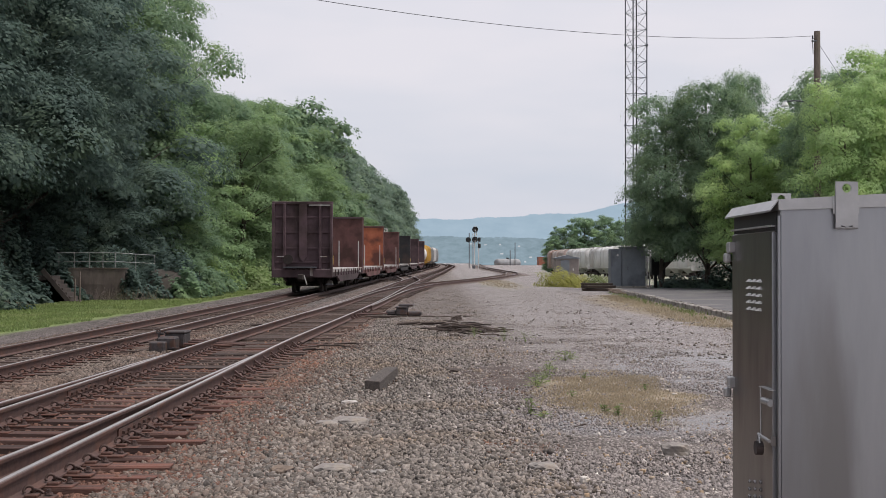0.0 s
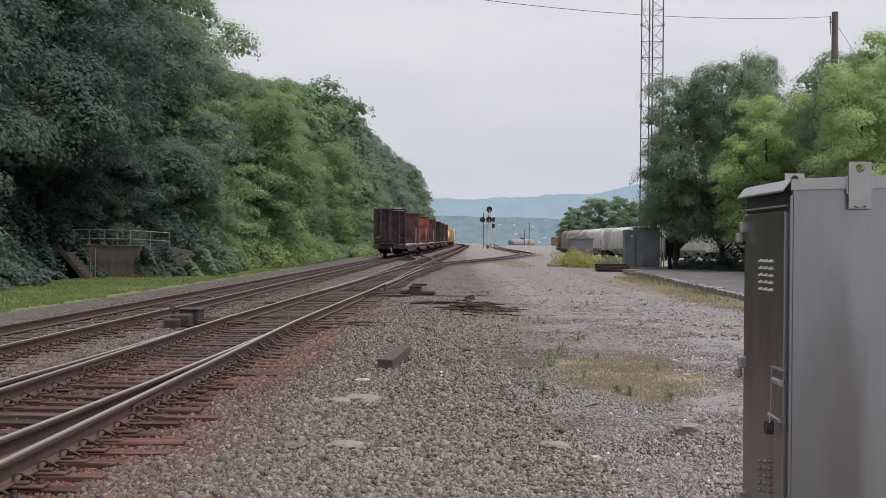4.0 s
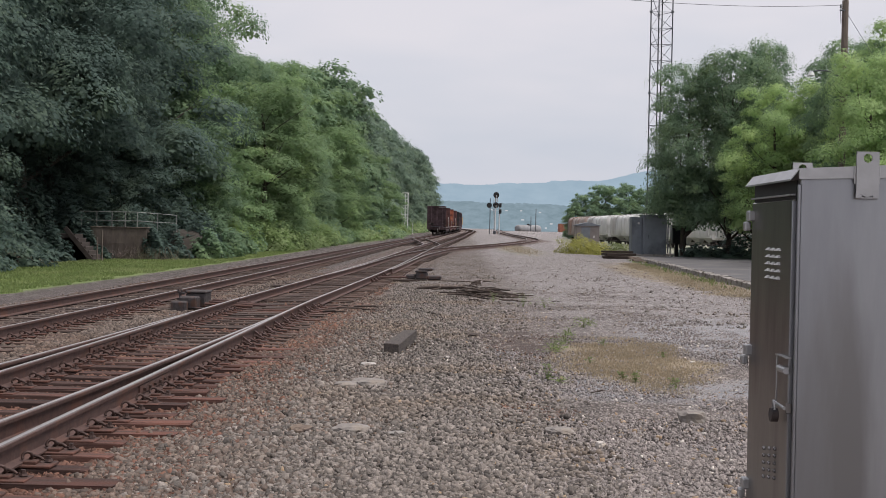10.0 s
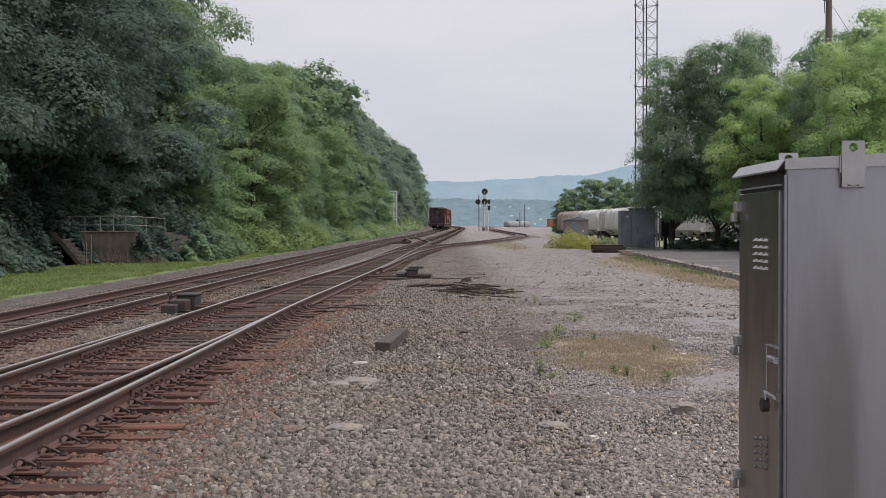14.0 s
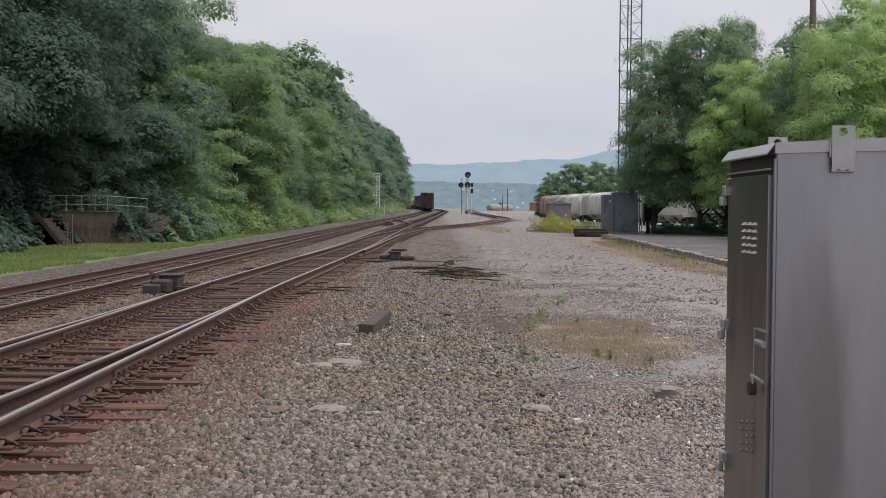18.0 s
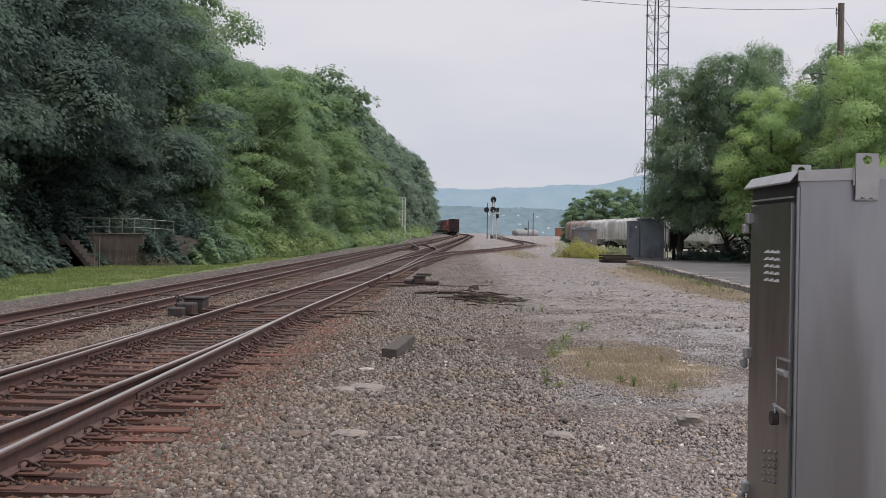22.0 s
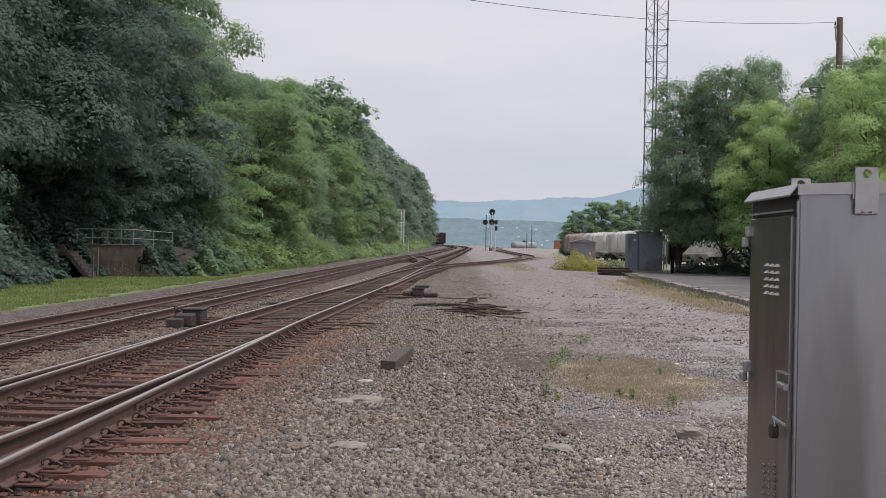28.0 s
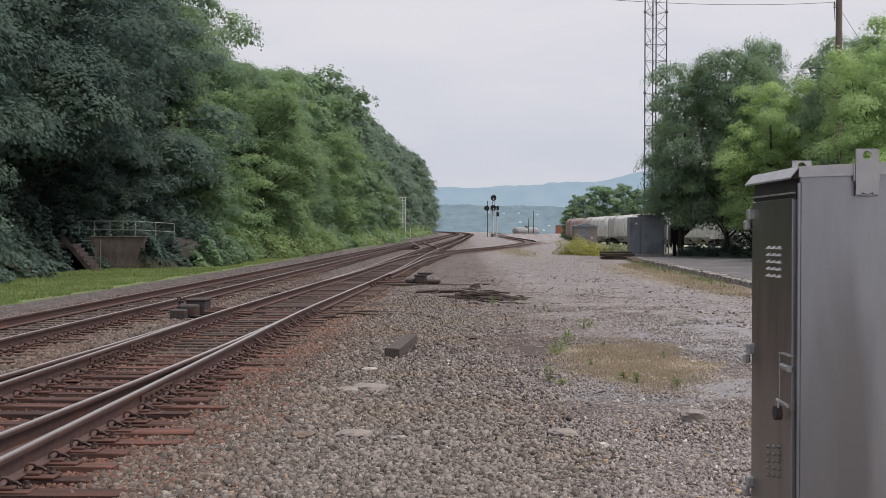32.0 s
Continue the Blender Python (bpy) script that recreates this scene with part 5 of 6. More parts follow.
def weed(x, y, h, r, n, seed, label="small green leafy weed growing in gravel"):
    rnd = np.random.default_rng(seed)
    c = rnd.normal(0, 1, (n, 3)) * np.array([r, r, 0.0])
    c[:, 2] = h * rnd.uniform(0.1, 1, n)
    v, f = leaf_cloud(c, np.tile([0, 0, 1.0], (n, 1)), 0.042, rnd)
    e = empty("weed", pose(x, y, gz(x, y)), label, "weed", "weeds in the gravel")
    o = new("leaves", mesh_of("leaves", v, f, M["weed"]))
    o.parent = e
    bm = bmesh.new()
    r2 = random.Random(seed)
    for k in range(5):
        bm_rod(bm, (0, 0, -0.01), (r2.uniform(-r, r), r2.uniform(-r, r), h * 0.9), 0.004, 0.002, 4)
    part("branchwork", bm, M["weed"], e)


for k, (x, y, h, r, n) in enumerate(((1.30, 16.4, 0.16, 0.09, 110), (1.48, 17.3, 0.2, 0.07, 90), (1.2, 15.9, 0.12, 0.09, 90), (1.62, 18.6, 0.15, 0.05, 50), (2.05, 20.3, 0.2, 0.1, 120), (2.2, 20.8, 0.14, 0.08, 70), (0.88, 12.75, 0.2, 0.05, 70), (1.0, 12.5, 0.08, 0.05, 40), (1.85, 12.7, 0.14, 0.03, 40), (2.2, 12.2, 0.13, 0.03, 40), (1.75, 13.0, 0.1, 0.03, 30), (2.0, 17.0, 0.12, 0.03, 30), (1.3, 26.0, 0.3, 0.1, 60), (1.75, 25.6, 0.25, 0.1, 60), (0.7, 27.5, 0.25, 0.08, 50), (1.55, 14.6, 0.1, 0.03, 30), (2.6, 15.4, 0.1, 0.03, 30))):
    weed(x, y, h, r, n, 200 + k)


# ---- platform ----
def kerb_x(y):
    return 8.89 + (y - 36.4) * 0.0476


def platform():
    y0, y1 = 12.0, 77.0
    verts, faces = [], []
    ys = np.arange(y0, y1 + 0.1, 2.5)
    xr = (0.34, 3.0, 6.0, 9.5)
    for y in ys:
        for dx in xr:
            verts.append((kerb_x(y) + dx, y, rise(y) + 0.185 + 0.012 * noise.noise(Vector((dx, y * 0.5, 0)))))
    w = len(xr)
    n = len(verts)
    verts += [(a, b, c - 0.3) for a, b, c in verts]
    for j in range(len(ys) - 1):
        for i in range(w - 1):
            faces.append((j * w + i, j * w + i + 1, (j + 1) * w + i + 1, (j + 1) * w + i))
    for j in range(len(ys) - 1):
        for i in (0, w - 1):
            a, b = j * w + i, (j + 1) * w + i
            faces.append((a, b, b + n, a + n))
    for j in (0, len(ys) - 1):
        for i in range(w - 1):
            a, b = j * w + i, j * w + i + 1
            faces.append((a, b, b + n, a + n))
    raw("platform", verts, faces, M["asphalt"], None, "low worn grey asphalt platform", "structure")
    k = empty("kerb", pose(0, 0, 0), "chipped grey concrete block kerb along the platform", "kerb", kind="structure")
    rnd = random.Random(3)
    meshes = []
    for s in range(4):
        bm = box(0, 0.33, -0.44, 0.44, -0.25, 0.2, 0.02)
        bmesh.ops.subdivide_edges(bm, edges=[e for e in bm.edges if e.calc_length() > 0.3], cuts=2)
        for v in bm.verts:
            v.co += Vector([rnd.uniform(-0.018, 0.018) for _ in range(3)])
        me = bpy.data.meshes.new("kerb_block")
        bm.to_mesh(me)
        bm.free()
        me.materials.append(M["concrete"])
        meshes.append(me)
    y = y0 + 0.5
    while y < y1:
        o = new("kerb_block", rnd.choice(meshes))
        o.parent = k
        o.matrix_basis = pose(kerb_x(y) + rnd.uniform(-0.03, 0.03), y, rise(y) + rnd.uniform(-0.03, 0.015), 0, 0, -2.7 + rnd.uniform(-2, 2))
        y += 0.92


platform()


def platform_things():
    z = rise(80) + 0.2
    c = empty("signal_case", pose(12.25, 80.0, z, 0, 0, 0), "blue-grey metal signal equipment case on the platform end", "equipment case")
    part("body", box(-0.30, 1.22, -0.8, 0.9, 0.06, 2.6, 0.02), M["case_grey"], c)
    part("side_wing", box(-1.0, -0.31, -0.3, 0.9, 0.0, 2.5, 0.02), M["case_grey"], c)
    part("roof", box(-0.36, 1.28, -0.88, 0.98, 2.6, 2.66, 0.015), M["case_grey"], c)
    part("plinth", box(-0.95, 1.3, -0.95, 1.0, -0.1, 0.06, 0.01), M["concrete"], c)
    part("door", box(-0.22, 1.14, -0.83, -0.8, 0.16, 2.5, 0.008), M["case_grey"], c)
    part("handle", box(0.02, 0.06, -0.87, -0.83, 1.1, 1.35, 0.008), M["galv"], c)
    part("lamp", box(-0.62, -0.50, -0.36, -0.30, 2.02, 2.16, 0.02), M["paint_white"], c, "small white lamp on the case")
    b = empty("post_cabinet", pose(14.72, 82.0, rise(82) + 0.18), "dark green-black cabinet on a short post", "cabinet")
    part("box", box(-0.42, 0.52, -0.3, 0.3, 0.78, 1.95, 0.03), M["black"], b)
    part("cap", box(-0.5, 0.6, -0.36, 0.36, 1.95, 2.03, 0.02), M["galv"], b)
    part("post", box(-0.22, 0.0, -0.12, 0.12, -0.15, 0.78, 0.01), M["black"], b)
    part("post", box(0.15, 0.33, -0.12, 0.12, -0.15, 0.78, 0.01), M["black"], b)
    part("conduit", rod((-0.52, 0, -0.1), (-0.52, 0, 2.5), 0.04), M["paint_white"], b)
    s = empty("relay_hut", pose(11.65, 112.0, rise(112)), "small brown-grey relay hut behind the yellow bush", "hut")
    part("body", box(-1.05, 1.05, -1.2, 1.2, -0.2, 2.1, 0.02), M["case_brown"], s)
    bm = bmesh.new()
    pr = [(-1.15, 2.1), (1.15, 2.1), (1.15, 2.16), (0, 2.42), (-1.15, 2.16)]
    r0 = [[bm.verts.new((a, y, b2)) for a, b2 in pr] for y in (-1.3, 1.3)]
    for i in range(5):
        bm.faces.new((r0[0][i], r0[0][(i + 1) % 5], r0[1][(i + 1) % 5], r0[1][i]))
    bm.faces.new(r0[0][::-1])
    bm.faces.new(r0[1])
    bmesh.ops.recalc_face_normals(bm, faces=bm.faces)
    part("roof", bm, M["case_grey"], s)
    part("door", box(-0.6, 0.2, -1.23, -1.2, 0.0, 1.95, 0.01), M["case_grey"], s)
    part("notice", box(0.5, 0.62, -1.23, -1.2, 1.0, 1.2), M["paint_white"], s)
    # timber
    t = empty("timber_stack", pose(10.0, 76.5, rise(76)), "low stack of dark old timbers beside the kerb", "timber")
    for i, (a, b2, zz) in enumerate(((-0.75, -0.25, 0.0), (-0.2, 0.25, 0.0), (0.3, 0.8, 0.0), (-0.7, -0.1, 0.19), (0.0, 0.6, 0.19))):
        part("timber", box(-0.95, 0.95, a, b2, zz, zz + 0.17, 0.015, pose(0, 0, 0, 0, 0, 6 * i - 10)), M["wood_dark"], t)
    part("timber", box(-1.1, 0.9, -0.25, 0.25, 0.38, 0.5, 0.015), M["wood_dark"], t)
    r = random.Random(4)
    for i in range(6):
        o = empty("loose_board", pose(10.35 + 0.05 * i, 69.0 + i * 0.9 - 2, rise(70) + 0.04 + 0.03 * i, 0, 3, r.uniform(-65, -40)), "weathered loose board lying by the kerb", "board", "loose boards")
        part("board", box(-1.2, 1.2, -0.1, 0.1, -0.02, 0.03, 0.006), M["wood_old"], o)


platform_things()


# ---- radio tower, pole and wire ----
def lattice_tower():
    t = empty("radio_tower", pose(14.55, 90.0, rise(90)), "slender three-legged steel lattice radio tower", "tower")
    w = 0.80
    legs = [Vector((-w, -0.3, 0)), Vector((w, -0.3, 0)), Vector((0, 1.1, 0))]
    H = 40.0
    for p in legs:
        part("leg", rod(p, p + Vector((0, 0, H)), 0.05, None, 6), M["galv"], t)
    step = 1.2
    k = 0
    while k * step < H - 0.1:
        z0, z1 = k * step, (k + 1) * step
        for i in range(3):
            a, b = legs[i], legs[(i + 1) % 3]
            part("brace", rod(a + Vector((0, 0, z0)), b + Vector((0, 0, z0)), 0.02, None, 4), M["galv"], t)
            s, e = (a, b) if k % 2 else (b, a)
            part("diagonal_brace", rod(s + Vector((0, 0, z0)), e + Vector((0, 0, z1)), 0.02, None, 4), M["galv"], t)
        k += 1
    for p in legs:
        for zz in (6, 12, 18, 24, 30, 36):
            part("splice_flange", rod(p + Vector((0, 0, zz - 0.06)), p + Vector((0, 0, zz + 0.06)), 0.11, None, 8), M["galv"], t)
    part("cable", rod((0.05, -0.1, 0), (0.05, -0.1, H), 0.045, None, 6), M["black"], t)
    part("footing", box(-1.3, 1.3, -0.9, 1.7, -0.3, 0.15, 0.03), M["concrete"], t)


lattice_tower()


def utility_pole():
    px, py = 18.55, 59.2
    p = empty("utility_pole", pose(px, py, rise(py)), "weathered brown wooden utility pole with street lamp arm", "utility pole")
    part("shaft", rod((0, 0, -0.5), (0, 0, 13.25), 0.20, 0.155, 12), M["pole_wood"], p)
    part("insulator", rod((-0.25, -0.1, 12.84), (-0.25, -0.1, 13.03), 0.05, 0.03), M["black"], p)
    part("bracket", box(-0.3, 0.0, -0.14, -0.06, 12.72, 12.78), M["galv"], p)
    part("drop_wire", rod((-0.26, -0.12, 12.8), (-0.24, -0.14, 12.1), 0.02), M["black"], p)
    bm = bmesh.new()
    pts = [(-0.15, 0, 9.5), (-0.7, 0, 9.78), (-1.2, 0, 9.82), (-1.65, 0, 9.72)]
    for a, b in zip(pts, pts[1:]):
        bm_rod(bm, a, b, 0.035, None, 6)
    arm = part("lamp_arm", bm, M["galv"], p)
    part("lamp_head", rod((-1.6, 0, 9.55), (-1.6, 0, 9.75), 0.2, 0.1, 12), M["silver"], arm)
    part("guy_wire", rod((0.1, 0, 12.6), (1.9, -2.0, 8.5), 0.012, None, 5), M["galv"], p)
    w = empty("overhead_wire", pose(0, 0, 0), "sagging dark overhead cable with twisted strands", "cable")
    bm = bmesh.new()
    a, b = Vector((px - 0.25, py - 0.1, 13.0 + rise(py))), Vector((-14, 30, 10.5))
    prev = None
    for i in range(49):
        t = i / 48
        c = a.lerp(b, t) - Vector((0, 0, 4.4 * t * (1 - t)))
        ring = [bm.verts.new(c + Vector((0.0125 * math.sin(1.2566 * j), 0, 0.0125 * math.cos(1.2566 * j)))) for j in range(5)]
        if prev:
            for j in range(5):
                bm.faces.new((prev[j], prev[(j + 1) % 5], ring[(j + 1) % 5], ring[j]))
        prev = ring
    part("cable", bm, M["galv"], w)
    q = empty("utility_pole", pose(-14, 30, gz(-14, 30)), "wooden utility pole beside the wood", "utility pole")
    part("shaft", rod((0, 0, -0.4), (0, 0, 10.7 - gz(-14, 30)), 0.18, 0.15, 12), M["pole_wood"], q)


utility_pole()


# ---- signals ----
def signals():
    y = 255.0
    s = empty("railway_signal", pose(7.35, y, rise(y)), "two-headed railway signal on a pale mast with ladder", "railway signal", "signals")
    part("mast", rod((0, 0, -0.3), (0, 0, 8.9), 0.15, 0.12, 10), M["silver"], s)
    def head(z, dx):
        bm = bmesh.new()
        bm_rod(bm, (dx, -0.3, z), (dx, -0.22, z), 0.62, None, 24)
        bm2 = bmesh.new()
        h = part("head", bm, M["black"], s, "round black signal target")
        bm_rod(bm2, (dx, -0.22, z), (dx, 0.05, z), 0.42, None, 16)
        part("back_box", bm2, M["black"], h)
        part("front_plate", box(dx - 0.05, dx + 0.07, -0.64, -0.3, z - 0.55, z - 0.02, 0.02), M["silver"], h, "pale bracket")
        for a in (90, 210, 330):
            lx, lz = dx + 0.3 * math.cos(math.radians(a)), z + 0.3 * math.sin(math.radians(a))
            part("hood", rod((lx, -0.62, lz + 0.01), (lx, -0.3, lz), 0.15, 0.16, 12), M["machine"], h)
    head(8.2, 0.15)
    head(6.1, 0.12)
    part("finial", box(0.28, 0.5, -0.3, -0.2, 6.8, 8.9, 0.01), M["silver"], s)
    l = part("ladder", box(-0.42, -0.36, 0.3, 0.36, 0, 7.4), M["silver"], s)
    part("stile", box(0.02, 0.08, 0.3, 0.36, 0, 7.4), M["silver"], l)
    for k in range(20):
        part("rung", box(-0.38, 0.04, 0.31, 0.34, 0.3 + 0.36 * k, 0.34 + 0.36 * k), M["silver"], l)
    part("platform", box(-0.7, 0.6, -0.1, 0.6, 4.9, 4.96), M["silver"], s)
    part("case", box(-0.4, 0.2, -0.3, 0.2, 0, 0.7, 0.02), M["galv"], s)
    q = empty("railway_signal", pose(6.35, y + 3, rise(y)), "slim grey railway signal post with one black head", "railway signal", "signals")
    part("mast", rod((0, 0, -0.3), (0, 0, 7.6), 0.09, None, 8), M["galv"], q)
    h = part("head", rod((-0.2, -0.2, 6.1), (-0.2, -0.12, 6.1), 0.55, None, 20), M["black"], q)
    part("back_box", rod((-0.2, -0.12, 6.1), (-0.2, 0.12, 6.1), 0.32, None, 14), M["black"], h)
    r = empty("railway_signal", pose(8.15, y - 2, rise(y)), "short pale railway signal post with two small heads", "railway signal", "signals")
    part("mast", rod((0, 0, -0.3), (0, 0, 5.6), 0.11, None, 8), M["silver"], r)
    for zz in (6.0, 4.7):
        part("head", box(-0.1, 0.45, -0.3, 0.0, zz - 0.4, zz + 0.5, 0.08), M["black"], r)
    # open lattice mast on the wood side, seen from behind
    y = 222.0
    m = empty("lattice_mast", pose(-10.15, y, rise(y)), "pale steel ladder-like signal mast beside the trees", "signal mast", "signals")
    for xx in (-0.55, 0.55):
        part("leg", box(xx - 0.10, xx + 0.10, -0.1, 0.1, -0.3, 7.45, 0.01) if xx > 0 else box(xx - 0.10, xx + 0.10, -0.1, 0.1, 2.2, 7.45, 0.01), M["mast_white"], m)
    part("leg", box(-0.04, 0.14, -0.09, 0.09, -0.3, 7.3, 0.01), M["mast_white"], m)
    for k in range(10):
        part("rung", box(-0.62, 0.62, -0.07, 0.07, 2.3 + 0.57 * k, 2.46 + 0.57 * k, 0.01), M["mast_white"], m)
    part("foot", box(0.3, 0.8, -0.2, 0.2, -0.1, 0.5, 0.05), M["silver"], m)
    part("marker_post", rod((1.5, 0, -0.2), (1.5, 0, 2.0), 0.06), M["silver"], m)


signals()


# ---- rail cars ----
def truck(parent, yc, material):
    t = part("truck", box(-1.12, -0.98, yc - 1.35, yc + 1.35, 0.35, 0.62, 0.05), material, parent)
    part("side_frame", box(0.98, 1.12, yc - 1.35, yc + 1.35, 0.35, 0.62, 0.05), material, t)
    part("bolster", box(-1.1, 1.1, yc - 0.22, yc + 0.22, 0.45, 0.85, 0.03), material, t)
    for dy in (-0.88, 0.88):
        bm = bmesh.new()
        bm_rod(bm, (-1.0, yc + dy, 0.42), (1.0, yc + dy, 0.42), 0.085, None, 8)
        for sx in (-1, 1):
            bm_rod(bm, (sx * 0.69, yc + dy, 0.42), (sx * 0.82, yc + dy, 0.42), 0.42, None, 20)
            bm_rod(bm, (sx * 0.66, yc + dy, 0.42), (sx * 0.70, yc + dy, 0.42), 0.455, None, 20)
        part("wheelset", bm, M["undercarriage"], t)


def coupler(parent, y, d):
    part("coupler", box(-0.14, 0.14, min(y, y + d * 0.75), max(y, y + d * 0.75), 0.72, 1.0, 0.04), M["undercarriage"], parent)


def flatcar(paint, inner, label, stripes=True):
    c = empty("bulkhead_flatcar", pose(0, 0, 0), label, "rail car", "train")
    L, W = 11.0, 1.56
    part("deck", box(-W, W, -L, L, 1.08, 1.27, 0.02), M["car_deck"], c, "pale worn deck edge")
    for sx in (-1, 1):
        bm = bmesh.new()
        pr = [(-L, 0.86), (-L * 0.72, 0.86), (-L * 0.55, 0.55), (L * 0.55, 0.55), (L * 0.72, 0.86), (L, 0.86), (L, 1.09), (-L, 1.09)]
        a = [[bm.verts.new((sx * xx, u, v)) for u, v in pr] for xx in (W - 0.02, W - 0.14)]
        bm.faces.new(a[0])
        bm.faces.new(a[1][::-1])
        for i in range(8):
            bm.faces.new((a[0][i], a[1][i], a[1][(i + 1) % 8], a[0][(i + 1) % 8]))
        bmesh.ops.recalc_face_normals(bm, faces=bm.faces)
        part("side_sill", bm, paint, c)
        for k in range(12):
            yy = -L + 1.6 + k * 1.72
            part("stake_pocket", box(sx * W - 0.05, sx * W + 0.05, yy - 0.06, yy + 0.06, 0.9, 1.22), paint, c)
    part("centre_sill", box(-0.35, 0.35, -L + 0.3, L - 0.3, 0.6, 1.08), M["undercarriage"], c)
    for e in (-1, 1):
        y0 = e * (L - 0.12)
        b = part("bulkhead", box(-W, W, min(y0, y0 - e * 0.10), max(y0, y0 - e * 0.10), 1.2, 4.68, 0.01), inner, c, "steel bulkhead")
        part("cap_rail", box(-W - 0.02, W + 0.02, y0 - 0.16, y0 + 0.16, 4.62, 4.76, 0.02), paint, b)
        for xx in (-W + 0.05, -0.92, 0.92, W - 0.05):
            part("post", box(xx - 0.065, xx + 0.065, min(y0, y0 + e * 0.24), max(y0, y0 + e * 0.24), 0.95, 4.66, 0.015), paint, b)
        bm = bmesh.new()
        gusset = [(-0.16, 4.62), (0.24, 4.62), (0.24, 1.95), (0.04, 1.62), (-0.16, 1.95)]
        rows = [[bm.verts.new((u, y0 + e * dy, v)) for u, v in gusset] for dy in (0.05, 0.20)]
        bm.faces.new(rows[0])
        bm.faces.new(rows[1][::-1])
        for i in range(5):
            bm.faces.new((rows[0][i], rows[1][i], rows[1][(i + 1) % 5], rows[0][(i + 1) % 5]))
        bmesh.ops.recalc_face_normals(bm, faces=bm.faces)
        part("centre_plate", bm, paint, b)
        part("brake_wheel", rod((-0.72, y0 + e * 0.26, 1.75), (-0.72, y0 + e * 0.30, 1.75), 0.26, None, 16), M["undercarriage"], c)
        part("grab_iron", rod((-1.3, y0 + e * 0.3, 1.9), (-0.95, y0 + e * 0.3, 1.9), 0.02, None, 6), M["car_deck"], c)
        part("grab_iron", rod((0.95, y0 + e * 0.3, 1.9), (1.3, y0 + e * 0.3, 1.9), 0.02, None, 6), M["car_deck"], c)
        part("hose_bracket", box(0.42, 0.56, min(y0, y0 + e * 0.34), max(y0, y0 + e * 0.34), 0.9, 1.35, 0.01), M["car_deck"], c)
        for zz in (1.6, 2.35, 3.15, 3.95):
            part("rib", box(-W + 0.02, W - 0.02, min(y0, y0 + e * 0.11), max(y0, y0 + e * 0.11), zz - 0.045, zz + 0.045, 0.012), paint, b)
        bm = box(-W + 0.02, W - 0.02, min(y0, y0 + e * 0.06), max(y0, y0 + e * 0.06), 1.2, 4.6)
        part("outer_sheet", bm, paint, b)
        part("end_sill", box(-W, W, min(y0, y0 + e * 0.3), max(y0, y0 + e * 0.3), 0.82, 1.25, 0.02), paint, c)
        coupler(c, e * (L + 0.1), e)
        part("brake_platform", box(-0.95, 0.75, min(y0, y0 + e * 0.55), max(y0, y0 + e * 0.55), 1.33, 1.38), M["galv"], c)
        part("step", box(-W, -W + 0.35, y0 - 0.06, y0 + 0.28, 0.45, 0.5), M["galv"], c)
        part("step", box(W - 0.35, W, y0 - 0.06, y0 + 0.28, 0.45, 0.5), M["galv"], c)
        part("placard", box(0.35, 1.45, min(y0, y0 + e * 0.255), max(y0, y0 + e * 0.255), 4.53, 4.6), M["car_deck"], b, "pale stencil bar")
        if stripes:
            for xx in (-0.1, 1.25):
                yi = y0 - e * 0.12
                part("stripe", box(xx, xx + 0.06, min(yi, yi - e * 0.015), max(yi, yi - e * 0.015), 1.3, 3.1), M["paint_white"], b, "white painted stripe")
        truck(c, e * 7.6, M["undercarriage"])
    part("reflector", box(W, W + 0.02, -L + 0.25, -L + 0.36, 1.5, 1.95), M["paint_yellow"], c, "yellow reflector")
    part("reflector", box(W, W + 0.02, L - 3.6, L - 2.2, 0.96, 1.08), M["paint_white"], c, "white stencil bar")
    part("air_hose", rod((0.15, -L - 0.5, 0.95), (0.3, -L - 0.45, 0.45), 0.03), M["paint_white"], c)
    return c


